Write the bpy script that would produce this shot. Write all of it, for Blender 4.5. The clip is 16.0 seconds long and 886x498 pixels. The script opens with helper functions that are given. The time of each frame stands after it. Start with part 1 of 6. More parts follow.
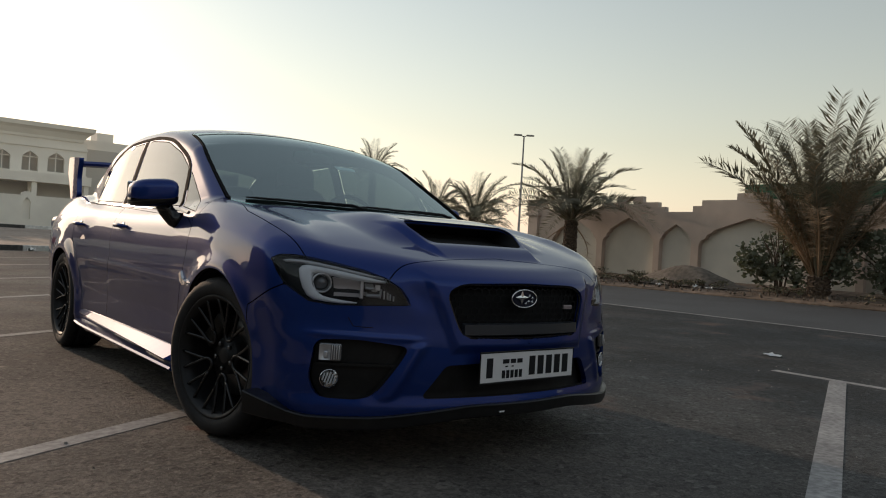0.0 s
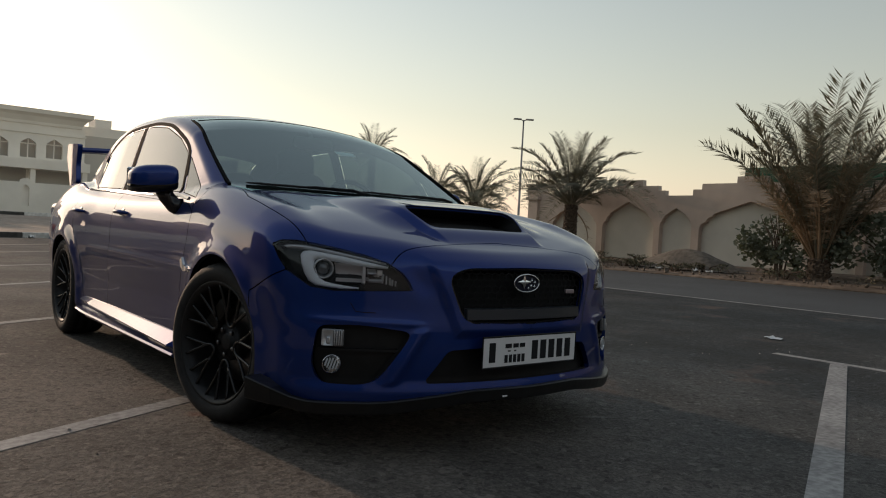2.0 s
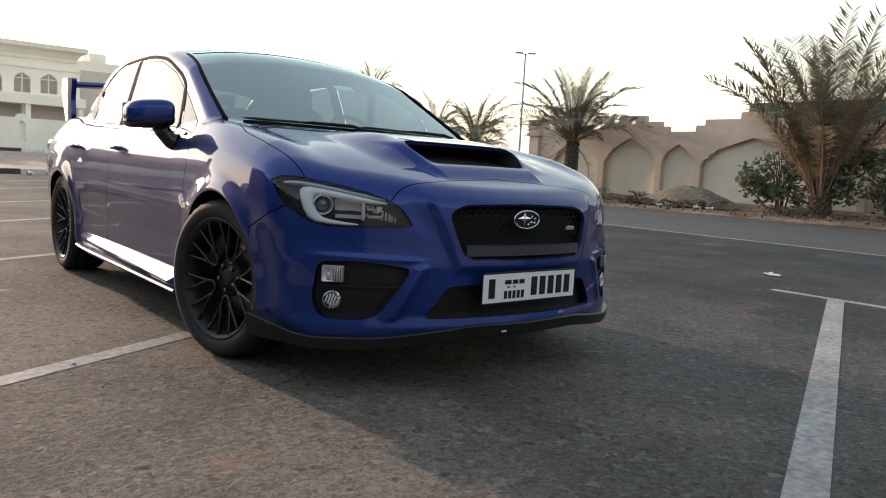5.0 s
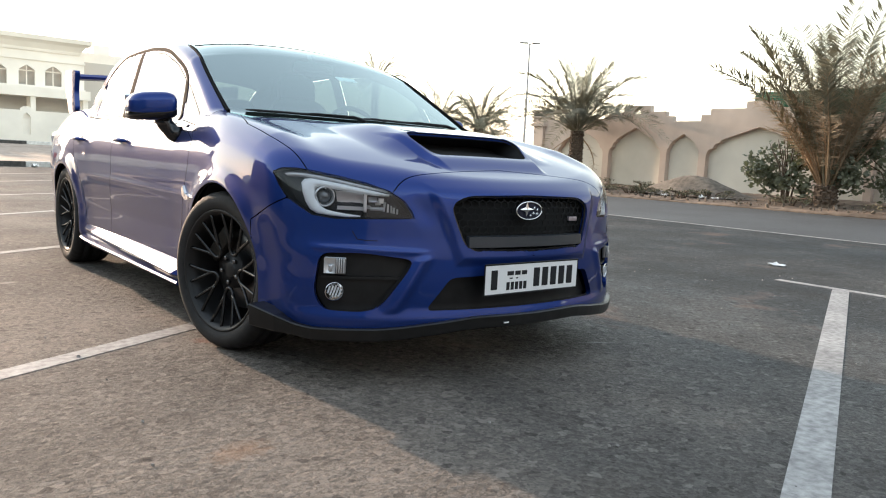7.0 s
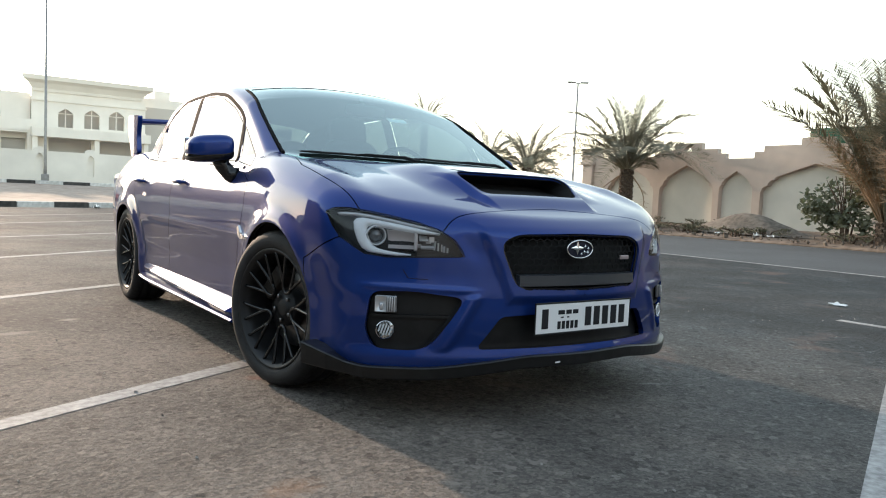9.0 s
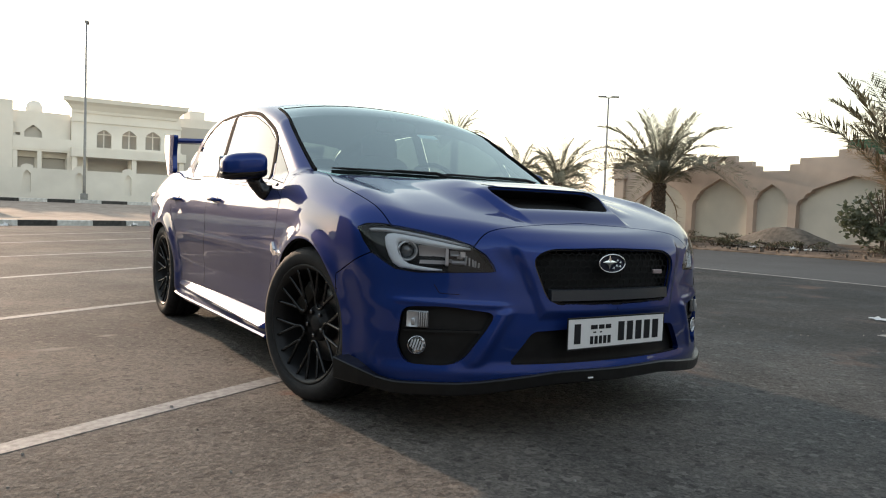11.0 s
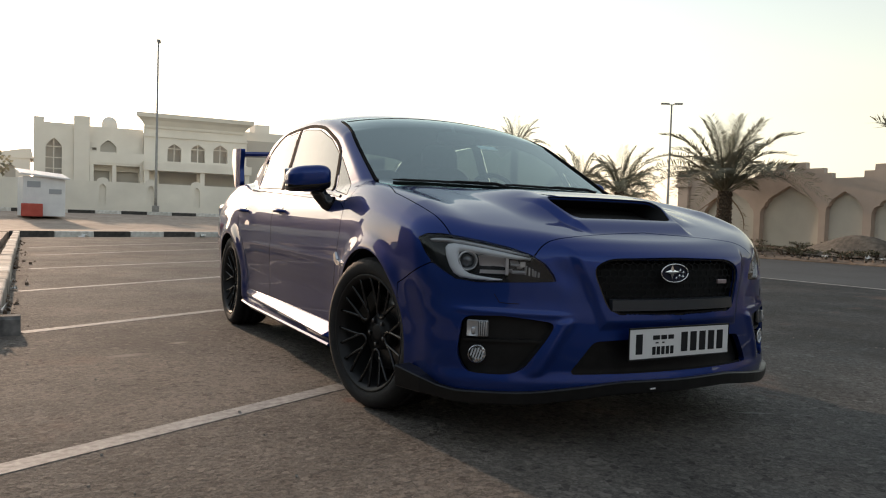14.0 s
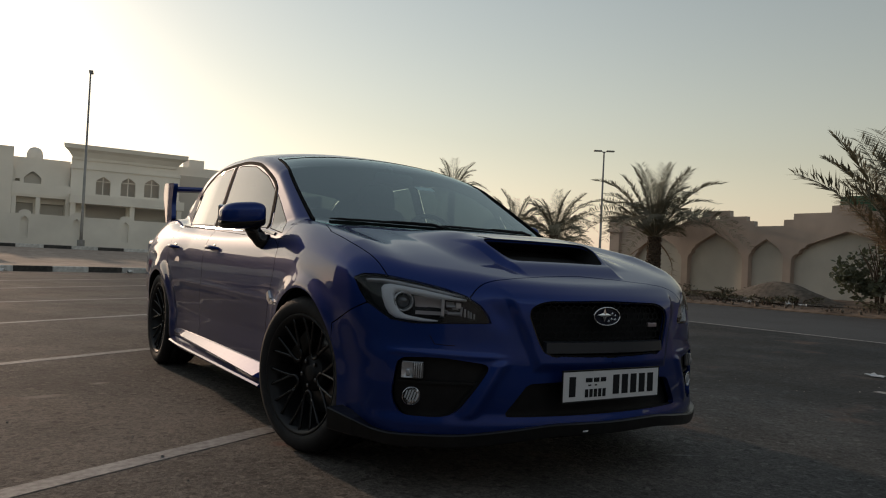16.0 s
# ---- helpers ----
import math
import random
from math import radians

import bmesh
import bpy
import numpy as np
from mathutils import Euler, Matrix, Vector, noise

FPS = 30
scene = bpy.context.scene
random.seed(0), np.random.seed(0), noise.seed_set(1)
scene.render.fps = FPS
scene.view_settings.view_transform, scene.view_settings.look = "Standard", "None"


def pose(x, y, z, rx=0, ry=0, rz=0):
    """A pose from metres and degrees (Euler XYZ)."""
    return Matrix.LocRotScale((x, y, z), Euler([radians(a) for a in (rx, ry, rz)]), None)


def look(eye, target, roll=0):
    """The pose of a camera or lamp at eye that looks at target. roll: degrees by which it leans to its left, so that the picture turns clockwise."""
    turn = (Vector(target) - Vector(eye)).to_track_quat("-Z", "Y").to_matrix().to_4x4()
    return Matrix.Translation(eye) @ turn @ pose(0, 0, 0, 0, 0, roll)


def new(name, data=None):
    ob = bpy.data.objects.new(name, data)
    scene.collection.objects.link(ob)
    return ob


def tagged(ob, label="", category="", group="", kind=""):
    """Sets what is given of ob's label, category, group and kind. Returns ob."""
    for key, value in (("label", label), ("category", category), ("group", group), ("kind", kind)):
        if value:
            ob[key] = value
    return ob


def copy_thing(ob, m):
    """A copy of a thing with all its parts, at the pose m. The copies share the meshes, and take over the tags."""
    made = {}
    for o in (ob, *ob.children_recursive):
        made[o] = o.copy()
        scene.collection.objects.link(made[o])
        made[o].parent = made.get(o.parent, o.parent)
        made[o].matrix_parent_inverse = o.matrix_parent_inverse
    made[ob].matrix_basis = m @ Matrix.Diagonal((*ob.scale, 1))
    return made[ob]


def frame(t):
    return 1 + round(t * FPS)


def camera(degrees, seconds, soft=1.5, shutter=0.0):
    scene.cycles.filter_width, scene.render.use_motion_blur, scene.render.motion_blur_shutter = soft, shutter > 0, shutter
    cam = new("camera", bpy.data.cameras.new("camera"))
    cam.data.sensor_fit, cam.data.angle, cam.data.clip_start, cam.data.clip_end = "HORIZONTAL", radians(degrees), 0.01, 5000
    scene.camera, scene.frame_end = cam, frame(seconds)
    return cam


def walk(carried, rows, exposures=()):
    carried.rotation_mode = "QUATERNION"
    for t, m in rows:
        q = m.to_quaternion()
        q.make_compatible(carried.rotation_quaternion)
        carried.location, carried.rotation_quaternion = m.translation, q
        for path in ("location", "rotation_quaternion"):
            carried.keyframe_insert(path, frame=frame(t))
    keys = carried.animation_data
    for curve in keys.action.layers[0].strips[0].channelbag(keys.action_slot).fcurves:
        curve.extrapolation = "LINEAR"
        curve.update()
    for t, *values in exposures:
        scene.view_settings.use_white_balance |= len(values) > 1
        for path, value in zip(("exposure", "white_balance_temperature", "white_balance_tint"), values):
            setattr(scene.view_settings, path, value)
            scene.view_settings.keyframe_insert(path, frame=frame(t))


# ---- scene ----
cam = camera(61.0, 16.0, soft=1.1)
PATH = [
    (0, (-2.074, -2.959, 0.813), (-0.825, -1.397, 0.813), 3.4),
    (0.5, (-2.071, -2.951, 0.812), (-0.822, -1.389, 0.836), 3.4),
    (1, (-2.073, -2.949, 0.813), (-0.825, -1.387, 0.823), 3.3),
    (1.5, (-2.073, -2.948, 0.812), (-0.824, -1.386, 0.804), 3.1),
    (2, (-2.074, -2.946, 0.812), (-0.823, -1.386, 0.772), 3.1),
    (2.5, (-2.071, -2.946, 0.812), (-0.819, -1.388, 0.738), 3.1),
    (3, (-2.072, -2.946, 0.813), (-0.819, -1.389, 0.711), 3.2),
    (3.5, (-2.072, -2.944, 0.813), (-0.819, -1.391, 0.681), 3.2),
    (4, (-2.07, -2.944, 0.812), (-0.817, -1.393, 0.652), 3.2),
    (4.5, (-2.069, -2.94, 0.81), (-0.816, -1.393, 0.621), 3.1),
    (7, (-2.058, -2.945, 0.812), (-0.818, -1.393, 0.58), 2.9),
    (7.5, (-2.058, -2.945, 0.811), (-0.848, -1.367, 0.601), 2.7),
    (8, (-2.062, -2.943, 0.811), (-0.881, -1.338, 0.633), 2.6),
    (8.5, (-2.067, -2.944, 0.812), (-0.913, -1.318, 0.657), 2.6),
    (10.8, (-2.067, -2.95, 0.807), (-0.978, -1.275, 0.714), 2.2),
    (11, (-2.07, -2.949, 0.809), (-1.0, -1.262, 0.712), 2.1),
    (11.5, (-2.072, -2.947, 0.81), (-1.05, -1.23, 0.711), 1.8),
    (12, (-2.073, -2.949, 0.809), (-1.106, -1.2, 0.713), 1.6),
    (12.5, (-2.083, -2.964, 0.812), (-1.161, -1.192, 0.721), 1.7),
    (13, (-2.087, -2.973, 0.809), (-1.175, -1.195, 0.725), 1.8),
    (13.5, (-2.087, -2.973, 0.81), (-1.164, -1.201, 0.731), 1.8),
    (14, (-2.085, -2.973, 0.81), (-1.153, -1.205, 0.734), 1.8),
    (14.5, (-2.084, -2.97, 0.814), (-1.139, -1.208, 0.767), 1.9),
    (15, (-2.086, -2.969, 0.812), (-1.115, -1.22, 0.81), 2.2),
    (15.5, (-2.086, -2.966, 0.814), (-1.068, -1.244, 0.849), 2.6),
    (16, (-2.082, -2.967, 0.811), (-1.007, -1.281, 0.849), 2.8),
]
EXPOSURES = [(0, 0.05, 6300, 14), (2.0, -0.05, 6300, 14), (3.5, 0.38, 6300, 14), (4.5, 0.9, 6250, 14), (7.0, 1.92, 6150, 13), (7.5, 1.84, 6050, 11), (8.0, 1.72, 5850, 9), (8.5, 1.68, 5850, 9),
             (11.0, 1.2, 6200, 12), (12.5, 0.9, 6350, 14), (14.0, 0.65, 6350, 14), (15.0, 0.28, 6350, 14), (15.5, 0.05, 6300, 14), (16.0, -0.35, 6300, 14)]
walk(cam, [(t, look(eye, target, roll)) for t, eye, target, roll in PATH], EXPOSURES)

# ---------- world, sun ----------
SUN_AZ, SUN_EL = 6.0, 14.0   # degrees west of +Y, above the horizon
sun_dir = Vector((-math.sin(radians(SUN_AZ)) * math.cos(radians(SUN_EL)),
                  math.cos(radians(SUN_AZ)) * math.cos(radians(SUN_EL)), math.sin(radians(SUN_EL))))
world = bpy.data.worlds.new("world")
scene.world = world
world.use_nodes = True
wn, wl = world.node_tree.nodes, world.node_tree.links
sky = wn.new("ShaderNodeTexSky")
sky.sky_type, sky.sun_disc = "NISHITA", False
sky.sun_elevation, sky.sun_rotation = radians(SUN_EL), radians(-SUN_AZ)
sky.air_density, sky.dust_density, sky.ozone_density = 2.0, 0.5, 1.3
haze = wn.new("ShaderNodeHueSaturation")       # dust in the air washes the sky's colour out
haze.inputs["Saturation"].default_value = 0.54
wl.new(sky.outputs[0], haze.inputs["Color"])
wl.new(haze.outputs[0], wn["Background"].inputs[0])
wn["Background"].inputs[1].default_value = 0.15
sun = new("sun", bpy.data.lights.new("sun", "SUN"))
sun.data.energy, sun.data.angle, sun.data.color = 1.65, radians(1.0), (1.0, 0.70, 0.46)
sun.matrix_world = look(sun_dir * 100, (0, 0, 0))


# ---------- material helpers ----------
def material(name, color, rough=0.6, metal=0.0, **extra):
    m = bpy.data.materials.new(name)
    m.use_nodes = True
    b = m.node_tree.nodes["Principled BSDF"]
    b.inputs["Base Color"].default_value = (*color, 1)
    b.inputs["Roughness"].default_value, b.inputs["Metallic"].default_value = rough, metal
    for key, value in extra.items():
        b.inputs[key.replace("_", " ")].default_value = value
    return m


def grain(m, scale, dark, light, detail=6, bump=0.0, bump_scale=None, second=None, rough=None, space="Object", per_object=0.0):
    """Colour variation between dark and light by noise, with an optional second, larger noise, and a bump."""
    nt = m.node_tree
    b = nt.nodes["Principled BSDF"]
    tc = nt.nodes.new("ShaderNodeTexCoord")
    n1 = nt.nodes.new("ShaderNodeTexNoise")
    n1.inputs["Scale"].default_value, n1.inputs["Detail"].default_value = scale, detail
    nt.links.new(tc.outputs[space], n1.inputs["Vector"])
    ramp = nt.nodes.new("ShaderNodeValToRGB")
    ramp.color_ramp.elements[0].position, ramp.color_ramp.elements[1].position = 0.32, 0.68
    ramp.color_ramp.elements[0].color, ramp.color_ramp.elements[1].color = (*dark, 1), (*light, 1)
    nt.links.new(n1.outputs["Fac"], ramp.inputs[0])
    out = ramp.outputs[0]
    if second:
        s2, amount = second
        n2 = nt.nodes.new("ShaderNodeTexNoise")
        n2.inputs["Scale"].default_value, n2.inputs["Detail"].default_value = s2, 5
        nt.links.new(tc.outputs[space], n2.inputs["Vector"])
        mr = nt.nodes.new("ShaderNodeMapRange")
        mr.inputs[1].default_value, mr.inputs[2].default_value = 0.3, 0.7
        mr.inputs[3].default_value, mr.inputs[4].default_value = 1 - amount, 1 + amount
        nt.links.new(n2.outputs["Fac"], mr.inputs[0])
        mul = nt.nodes.new("ShaderNodeMix")
        mul.data_type, mul.blend_type = "RGBA", "MULTIPLY"
        mul.inputs[0].default_value = 1
        nt.links.new(out, mul.inputs[6])
        nt.links.new(mr.outputs[0], mul.inputs[7])
        out = mul.outputs[2]
    if per_object:
        oi = nt.nodes.new("ShaderNodeObjectInfo")
        mr = nt.nodes.new("ShaderNodeMapRange")
        mr.inputs[3].default_value, mr.inputs[4].default_value = 1 - per_object, 1 + per_object
        nt.links.new(oi.outputs["Random"], mr.inputs[0])
        mul = nt.nodes.new("ShaderNodeMix")
        mul.data_type, mul.blend_type = "RGBA", "MULTIPLY"
        mul.inputs[0].default_value = 1
        nt.links.new(out, mul.inputs[6])
        nt.links.new(mr.outputs[0], mul.inputs[7])
        out = mul.outputs[2]
    nt.links.new(out, b.inputs["Base Color"])
    if rough:
        mr = nt.nodes.new("ShaderNodeMapRange")
        mr.inputs[3].default_value, mr.inputs[4].default_value = rough
        nt.links.new(n1.outputs["Fac"], mr.inputs[0])
        nt.links.new(mr.outputs[0], b.inputs["Roughness"])
    if bump:
        nb = nt.nodes.new("ShaderNodeTexNoise")
        nb.inputs["Scale"].default_value, nb.inputs["Detail"].default_value = bump_scale or scale * 3, 4
        nt.links.new(tc.outputs[space], nb.inputs["Vector"])
        bp = nt.nodes.new("ShaderNodeBump")
        bp.inputs["Strength"].default_value, bp.inputs["Distance"].default_value = bump, 0.01
        nt.links.new(nb.outputs["Fac"], bp.inputs["Height"])
        nt.links.new(bp.outputs[0], b.inputs["Normal"])
    return m


def asphalt_material(name, dark, light, tone):
    """Worn asphalt: stone speckle, a finer grain, broad stains and hairline cracks."""
    m = material(name, light, 0.85, Specular_IOR_Level=0.3)
    nt = m.node_tree
    b, tc = nt.nodes["Principled BSDF"], nt.nodes.new("ShaderNodeTexCoord")

    def tex(kind, scale, **kw):
        n = nt.nodes.new("ShaderNodeTex" + kind)
        n.inputs["Scale"].default_value = scale
        for k, v in kw.items():
            n.inputs[k].default_value = v
        nt.links.new(tc.outputs["Object"], n.inputs["Vector"])
        return n

    def remap(out, a, c, lo, hi):
        n = nt.nodes.new("ShaderNodeMapRange")
        for k, v in enumerate((a, c, lo, hi)):
            n.inputs[k + 1].default_value = v
        nt.links.new(out, n.inputs[0])
        return n.outputs[0]

    def times(p, q):
        n = nt.nodes.new("ShaderNodeMath")
        n.operation = "MULTIPLY"
        nt.links.new(p, n.inputs[0])
        nt.links.new(q, n.inputs[1])
        return n.outputs[0]
    stones = tex("Voronoi", 95)
    sep = nt.nodes.new("ShaderNodeSeparateColor")
    nt.links.new(stones.outputs["Color"], sep.inputs[0])
    fine, blot, stain, warp = tex("Noise", 240, Detail=3.0), tex("Noise", 14, Detail=8.0, Roughness=0.7), tex("Noise", 0.7, Detail=6.0), tex("Noise", 2.3, Detail=5.0)
    v = times(remap(sep.outputs[0], 0, 1, 0.66, 1.36), remap(fine.outputs["Fac"], 0.3, 0.7, 0.8, 1.2))
    v = times(v, remap(blot.outputs["Fac"], 0.3, 0.7, 0.86, 1.14))
    clump = tex("Noise", 24, Detail=6.0, Roughness=0.72)
    v = times(v, remap(clump.outputs["Fac"], 0.34, 0.66, 0.80, 1.20))
    v = times(v, remap(stain.outputs["Fac"], 0.3, 0.7, 1 - tone, 1 + tone))
    v = times(v, remap(warp.outputs["Fac"], 0.35, 0.65, 1 - tone * 0.5, 1 + tone * 0.5))
    pits = tex("Voronoi", 38, Randomness=1.0)          # chips and pits a finger wide
    cell = nt.nodes.new("ShaderNodeSeparateColor")
    nt.links.new(pits.outputs["Color"], cell.inputs[0])
    v = times(v, remap(cell.outputs[0], 0.0, 0.13, 0.45, 1.0))      # holes where a stone broke out
    v = times(v, remap(cell.outputs[1], 0.90, 1.0, 1.0, 1.9))       # pale chips
    lumps = tex("Noise", 42, Detail=4.0, Roughness=0.65)
    v = times(v, remap(lumps.outputs["Fac"], 0.34, 0.66, 0.84, 1.16))
    place = nt.nodes.new("ShaderNodeSeparateXYZ")      # the surface gets darker towards +x
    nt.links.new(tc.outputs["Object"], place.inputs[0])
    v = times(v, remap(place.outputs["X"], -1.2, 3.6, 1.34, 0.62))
    mix = nt.nodes.new("ShaderNodeMix")
    mix.data_type = "RGBA"
    mix.inputs[6].default_value, mix.inputs[7].default_value = (*dark, 1), (*light, 1)
    nt.links.new(remap(v, 0.35, 1.9, 0, 1), mix.inputs[0])
    dust, tan = tex("Noise", 0.33, Detail=7.0, Roughness=0.65), nt.nodes.new("ShaderNodeMix")   # brown dust lying in patches
    tan.data_type = "RGBA"
    dusty = nt.nodes.new("ShaderNodeMix")
    dusty.data_type = "RGBA"
    dusty.inputs[6].default_value, dusty.inputs[7].default_value = (0.058, 0.047, 0.038, 1), (0.290, 0.240, 0.195, 1)
    nt.links.new(remap(v, 0.35, 2.1, 0, 1), dusty.inputs[0])
    nt.links.new(dusty.outputs[2], tan.inputs[7])
    xyz, more = nt.nodes.new("ShaderNodeSeparateXYZ"), nt.nodes.new("ShaderNodeMath")   # the same brown grows stronger towards -x
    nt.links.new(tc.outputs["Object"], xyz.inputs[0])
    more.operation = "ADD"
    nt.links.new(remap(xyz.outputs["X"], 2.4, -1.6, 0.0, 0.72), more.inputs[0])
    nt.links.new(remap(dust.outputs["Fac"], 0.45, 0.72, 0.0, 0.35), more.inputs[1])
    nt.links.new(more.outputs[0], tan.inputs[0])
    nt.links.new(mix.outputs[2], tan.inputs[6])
    rust, red = tex("Noise", 1.15, Detail=6.0, Roughness=0.6), nt.nodes.new("ShaderNodeMix")   # a few reddish stains
    red.data_type = "RGBA"
    red.inputs[7].default_value = (0.19, 0.115, 0.085, 1)
    nt.links.new(remap(rust.outputs["Fac"], 0.60, 0.74, 0.0, 0.55), red.inputs[0])
    nt.links.new(tan.outputs[2], red.inputs[6])
    last = red.outputs[2]
    for x, y, turn, rx, ry, colour, amount in ((-1.24, -1.08, 0.3, 0.10, 0.06, (0.26, 0.15, 0.085), 0.45), (-1.68, 1.54, 0.2, 0.13, 0.045, (0.36, 0.31, 0.26), 0.8),
                                               (-1.36, 1.89, 0.4, 0.07, 0.035, (0.38, 0.34, 0.29), 0.8), (0.70, -0.70, -0.5, 0.09, 0.014, (0.30, 0.30, 0.29), 0.7),
                                               (-0.87, 0.13, 0.0, 0.07, 0.05, (0.24, 0.10, 0.075), 0.5), (-1.46, -1.01, 0.0, 0.022, 0.016, (0.012, 0.012, 0.013), 0.9)):
        to = nt.nodes.new("ShaderNodeMapping")
        to.vector_type = "TEXTURE"
        to.inputs["Location"].default_value, to.inputs["Rotation"].default_value, to.inputs["Scale"].default_value = (x, y, 0), (0, 0, turn), (rx, ry, 1)
        ln, ms, st = nt.nodes.new("ShaderNodeVectorMath"), nt.nodes.new("ShaderNodeMath"), nt.nodes.new("ShaderNodeMix")
        ln.operation, ms.operation, st.data_type = "LENGTH", "ADD", "RGBA"
        nt.links.new(tc.outputs["Object"], to.inputs["Vector"])
        nt.links.new(to.outputs[0], ln.inputs[0])
        nt.links.new(ln.outputs["Value"], ms.inputs[0])
        nt.links.new(remap(clump.outputs["Fac"], 0.3, 0.7, -0.5, 0.5), ms.inputs[1])    # ragged edges
        nt.links.new(remap(ms.outputs[0], 0.35, 1.2, amount, 0.0), st.inputs[0])
        st.inputs[7].default_value = (*colour, 1)
        nt.links.new(last, st.inputs[6])
        last = st.outputs[2]
    nt.links.new(last, b.inputs["Base Color"])
    bp = nt.nodes.new("ShaderNodeBump")
    bp.inputs["Strength"].default_value, bp.inputs["Distance"].default_value = 0.65, 0.012
    nt.links.new(times(times(remap(lumps.outputs["Fac"], 0.3, 0.7, 0.4, 1.5), remap(cell.outputs[0], 0.0, 0.16, 0.3, 1.0)), times(remap(blot.outputs["Fac"], 0.3, 0.7, 0.6, 1.4), remap(clump.outputs["Fac"], 0.3, 0.7, 0.3, 1.7))), bp.inputs["Height"])
    nt.links.new(bp.outputs[0], b.inputs["Normal"])
    return m


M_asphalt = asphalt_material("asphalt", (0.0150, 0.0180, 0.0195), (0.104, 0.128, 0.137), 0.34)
M_road = grain(material("road_asphalt", (0.06, 0.06, 0.06), 0.8), 60, (0.032, 0.034, 0.036), (0.073, 0.078, 0.081), bump=0.5, bump_scale=90, second=(0.5, 0.2))
M_sand = grain(material("sand", (0.3, 0.24, 0.17), 0.95), 6, (0.20, 0.15, 0.10), (0.36, 0.28, 0.20), bump=0.6, bump_scale=25, second=(0.4, 0.3))
M_paver = grain(material("brown_pavers", (0.3, 0.2, 0.15), 0.85), 3, (0.29, 0.22, 0.17), (0.42, 0.33, 0.26), bump=0.3, second=(0.3, 0.2))
M_line = grain(material("worn_line_paint", (0.7, 0.7, 0.68), 0.7), 30, (0.21, 0.20, 0.19), (0.41, 0.395, 0.375), detail=9, bump=0.4, bump_scale=110, second=(3, 0.22))
M_kerb_white = grain(material("white_kerb_paint", (0.7, 0.7, 0.68), 0.7), 8, (0.5, 0.49, 0.46), (0.74, 0.73, 0.70), bump=0.3, per_object=0.1)
M_kerb_pale = grain(material("faded_kerb_paint", (0.4, 0.38, 0.34), 0.8), 8, (0.20, 0.18, 0.155), (0.40, 0.36, 0.31), detail=9, bump=0.5, second=(2.5, 0.3), per_object=0.2)
M_kerb_worn = grain(material("worn_kerb_paint", (0.5, 0.47, 0.42), 0.8), 9, (0.30, 0.27, 0.23), (0.60, 0.56, 0.50), detail=9, bump=0.5, second=(2.5, 0.3), per_object=0.2)
M_kerb_black = grain(material("black_kerb_paint", (0.03, 0.03, 0.03), 0.7), 8, (0.02, 0.02, 0.02), (0.07, 0.065, 0.06), bump=0.3, per_object=0.2)
M_render = grain(material("beige_render", (0.5, 0.38, 0.3), 0.9), 1.2, (0.48, 0.385, 0.32), (0.57, 0.465, 0.39), bump=0.15, bump_scale=60, second=(0.35, 0.12))
M_panel = grain(material("cream_render", (0.6, 0.52, 0.43), 0.9), 0.9, (0.60, 0.55, 0.47), (0.70, 0.64, 0.55), bump=0.15, bump_scale=60, second=(0.3, 0.12))
M_villa = grain(material("pale_villa_render", (0.6, 0.55, 0.47), 0.9), 0.6, (0.80, 0.76, 0.69), (0.87, 0.83, 0.76), bump=0.1, bump_scale=40, second=(0.2, 0.1))
M_villa_wall = grain(material("pale_wall_render", (0.6, 0.55, 0.47), 0.9), 0.8, (0.76, 0.72, 0.65), (0.84, 0.80, 0.72), bump=0.1, bump_scale=40, second=(0.3, 0.1))
# room colour made pale to imitate haze in front of the windows
M_hazed_rooms = material("shaded_window_glass", (0.50, 0.47, 0.43), 0.4)
M_green = grain(material("green_sheet", (0.02, 0.10, 0.05), 0.6), 2, (0.015, 0.08, 0.04), (0.03, 0.13, 0.07))
M_leaf = grain(material("palm_leaf", (0.06, 0.09, 0.04), 0.55), 5, (0.155, 0.152, 0.11), (0.33, 0.315, 0.245), per_object=0.35)
M_dryleaf = grain(material("dry_palm_leaf", (0.2, 0.13, 0.07), 0.8), 5, (0.29, 0.22, 0.15), (0.46, 0.36, 0.25), per_object=0.3)
def let_light_through(m, color, amount):
    """Leaves glow a little when the sun stands behind them."""
    nt = m.node_tree
    b, out = nt.nodes["Principled BSDF"], nt.nodes["Material Output"]
    tl, mx = nt.nodes.new("ShaderNodeBsdfTranslucent"), nt.nodes.new("ShaderNodeMixShader")
    tl.inputs[0].default_value = (*color, 1)
    mx.inputs[0].default_value = amount
    nt.links.new(b.outputs[0], mx.inputs[1])
    nt.links.new(tl.outputs[0], mx.inputs[2])
    nt.links.new(mx.outputs[0], out.inputs[0])
    b.inputs["Specular IOR Level"].default_value = 0.25


let_light_through(M_leaf, (0.36, 0.33, 0.23), 0.45)
let_light_through(M_dryleaf, (0.46, 0.34, 0.22), 0.45)
M_trunk = grain(material("palm_trunk", (0.1, 0.07, 0.05), 0.95), 14, (0.05, 0.035, 0.025), (0.16, 0.115, 0.08), bump=0.8, bump_scale=30)
M_shrub = grain(material("shrub_leaf", (0.05, 0.08, 0.04), 0.5), 5, (0.11, 0.125, 0.09), (0.26, 0.27, 0.20))
let_light_through(M_shrub, (0.16, 0.18, 0.09), 0.35)
M_verge = grain(material("brown_soil", (0.2, 0.15, 0.11), 0.95), 4, (0.10, 0.072, 0.052), (0.24, 0.175, 0.125), bump=0.9, bump_scale=14, second=(0.6, 0.45))
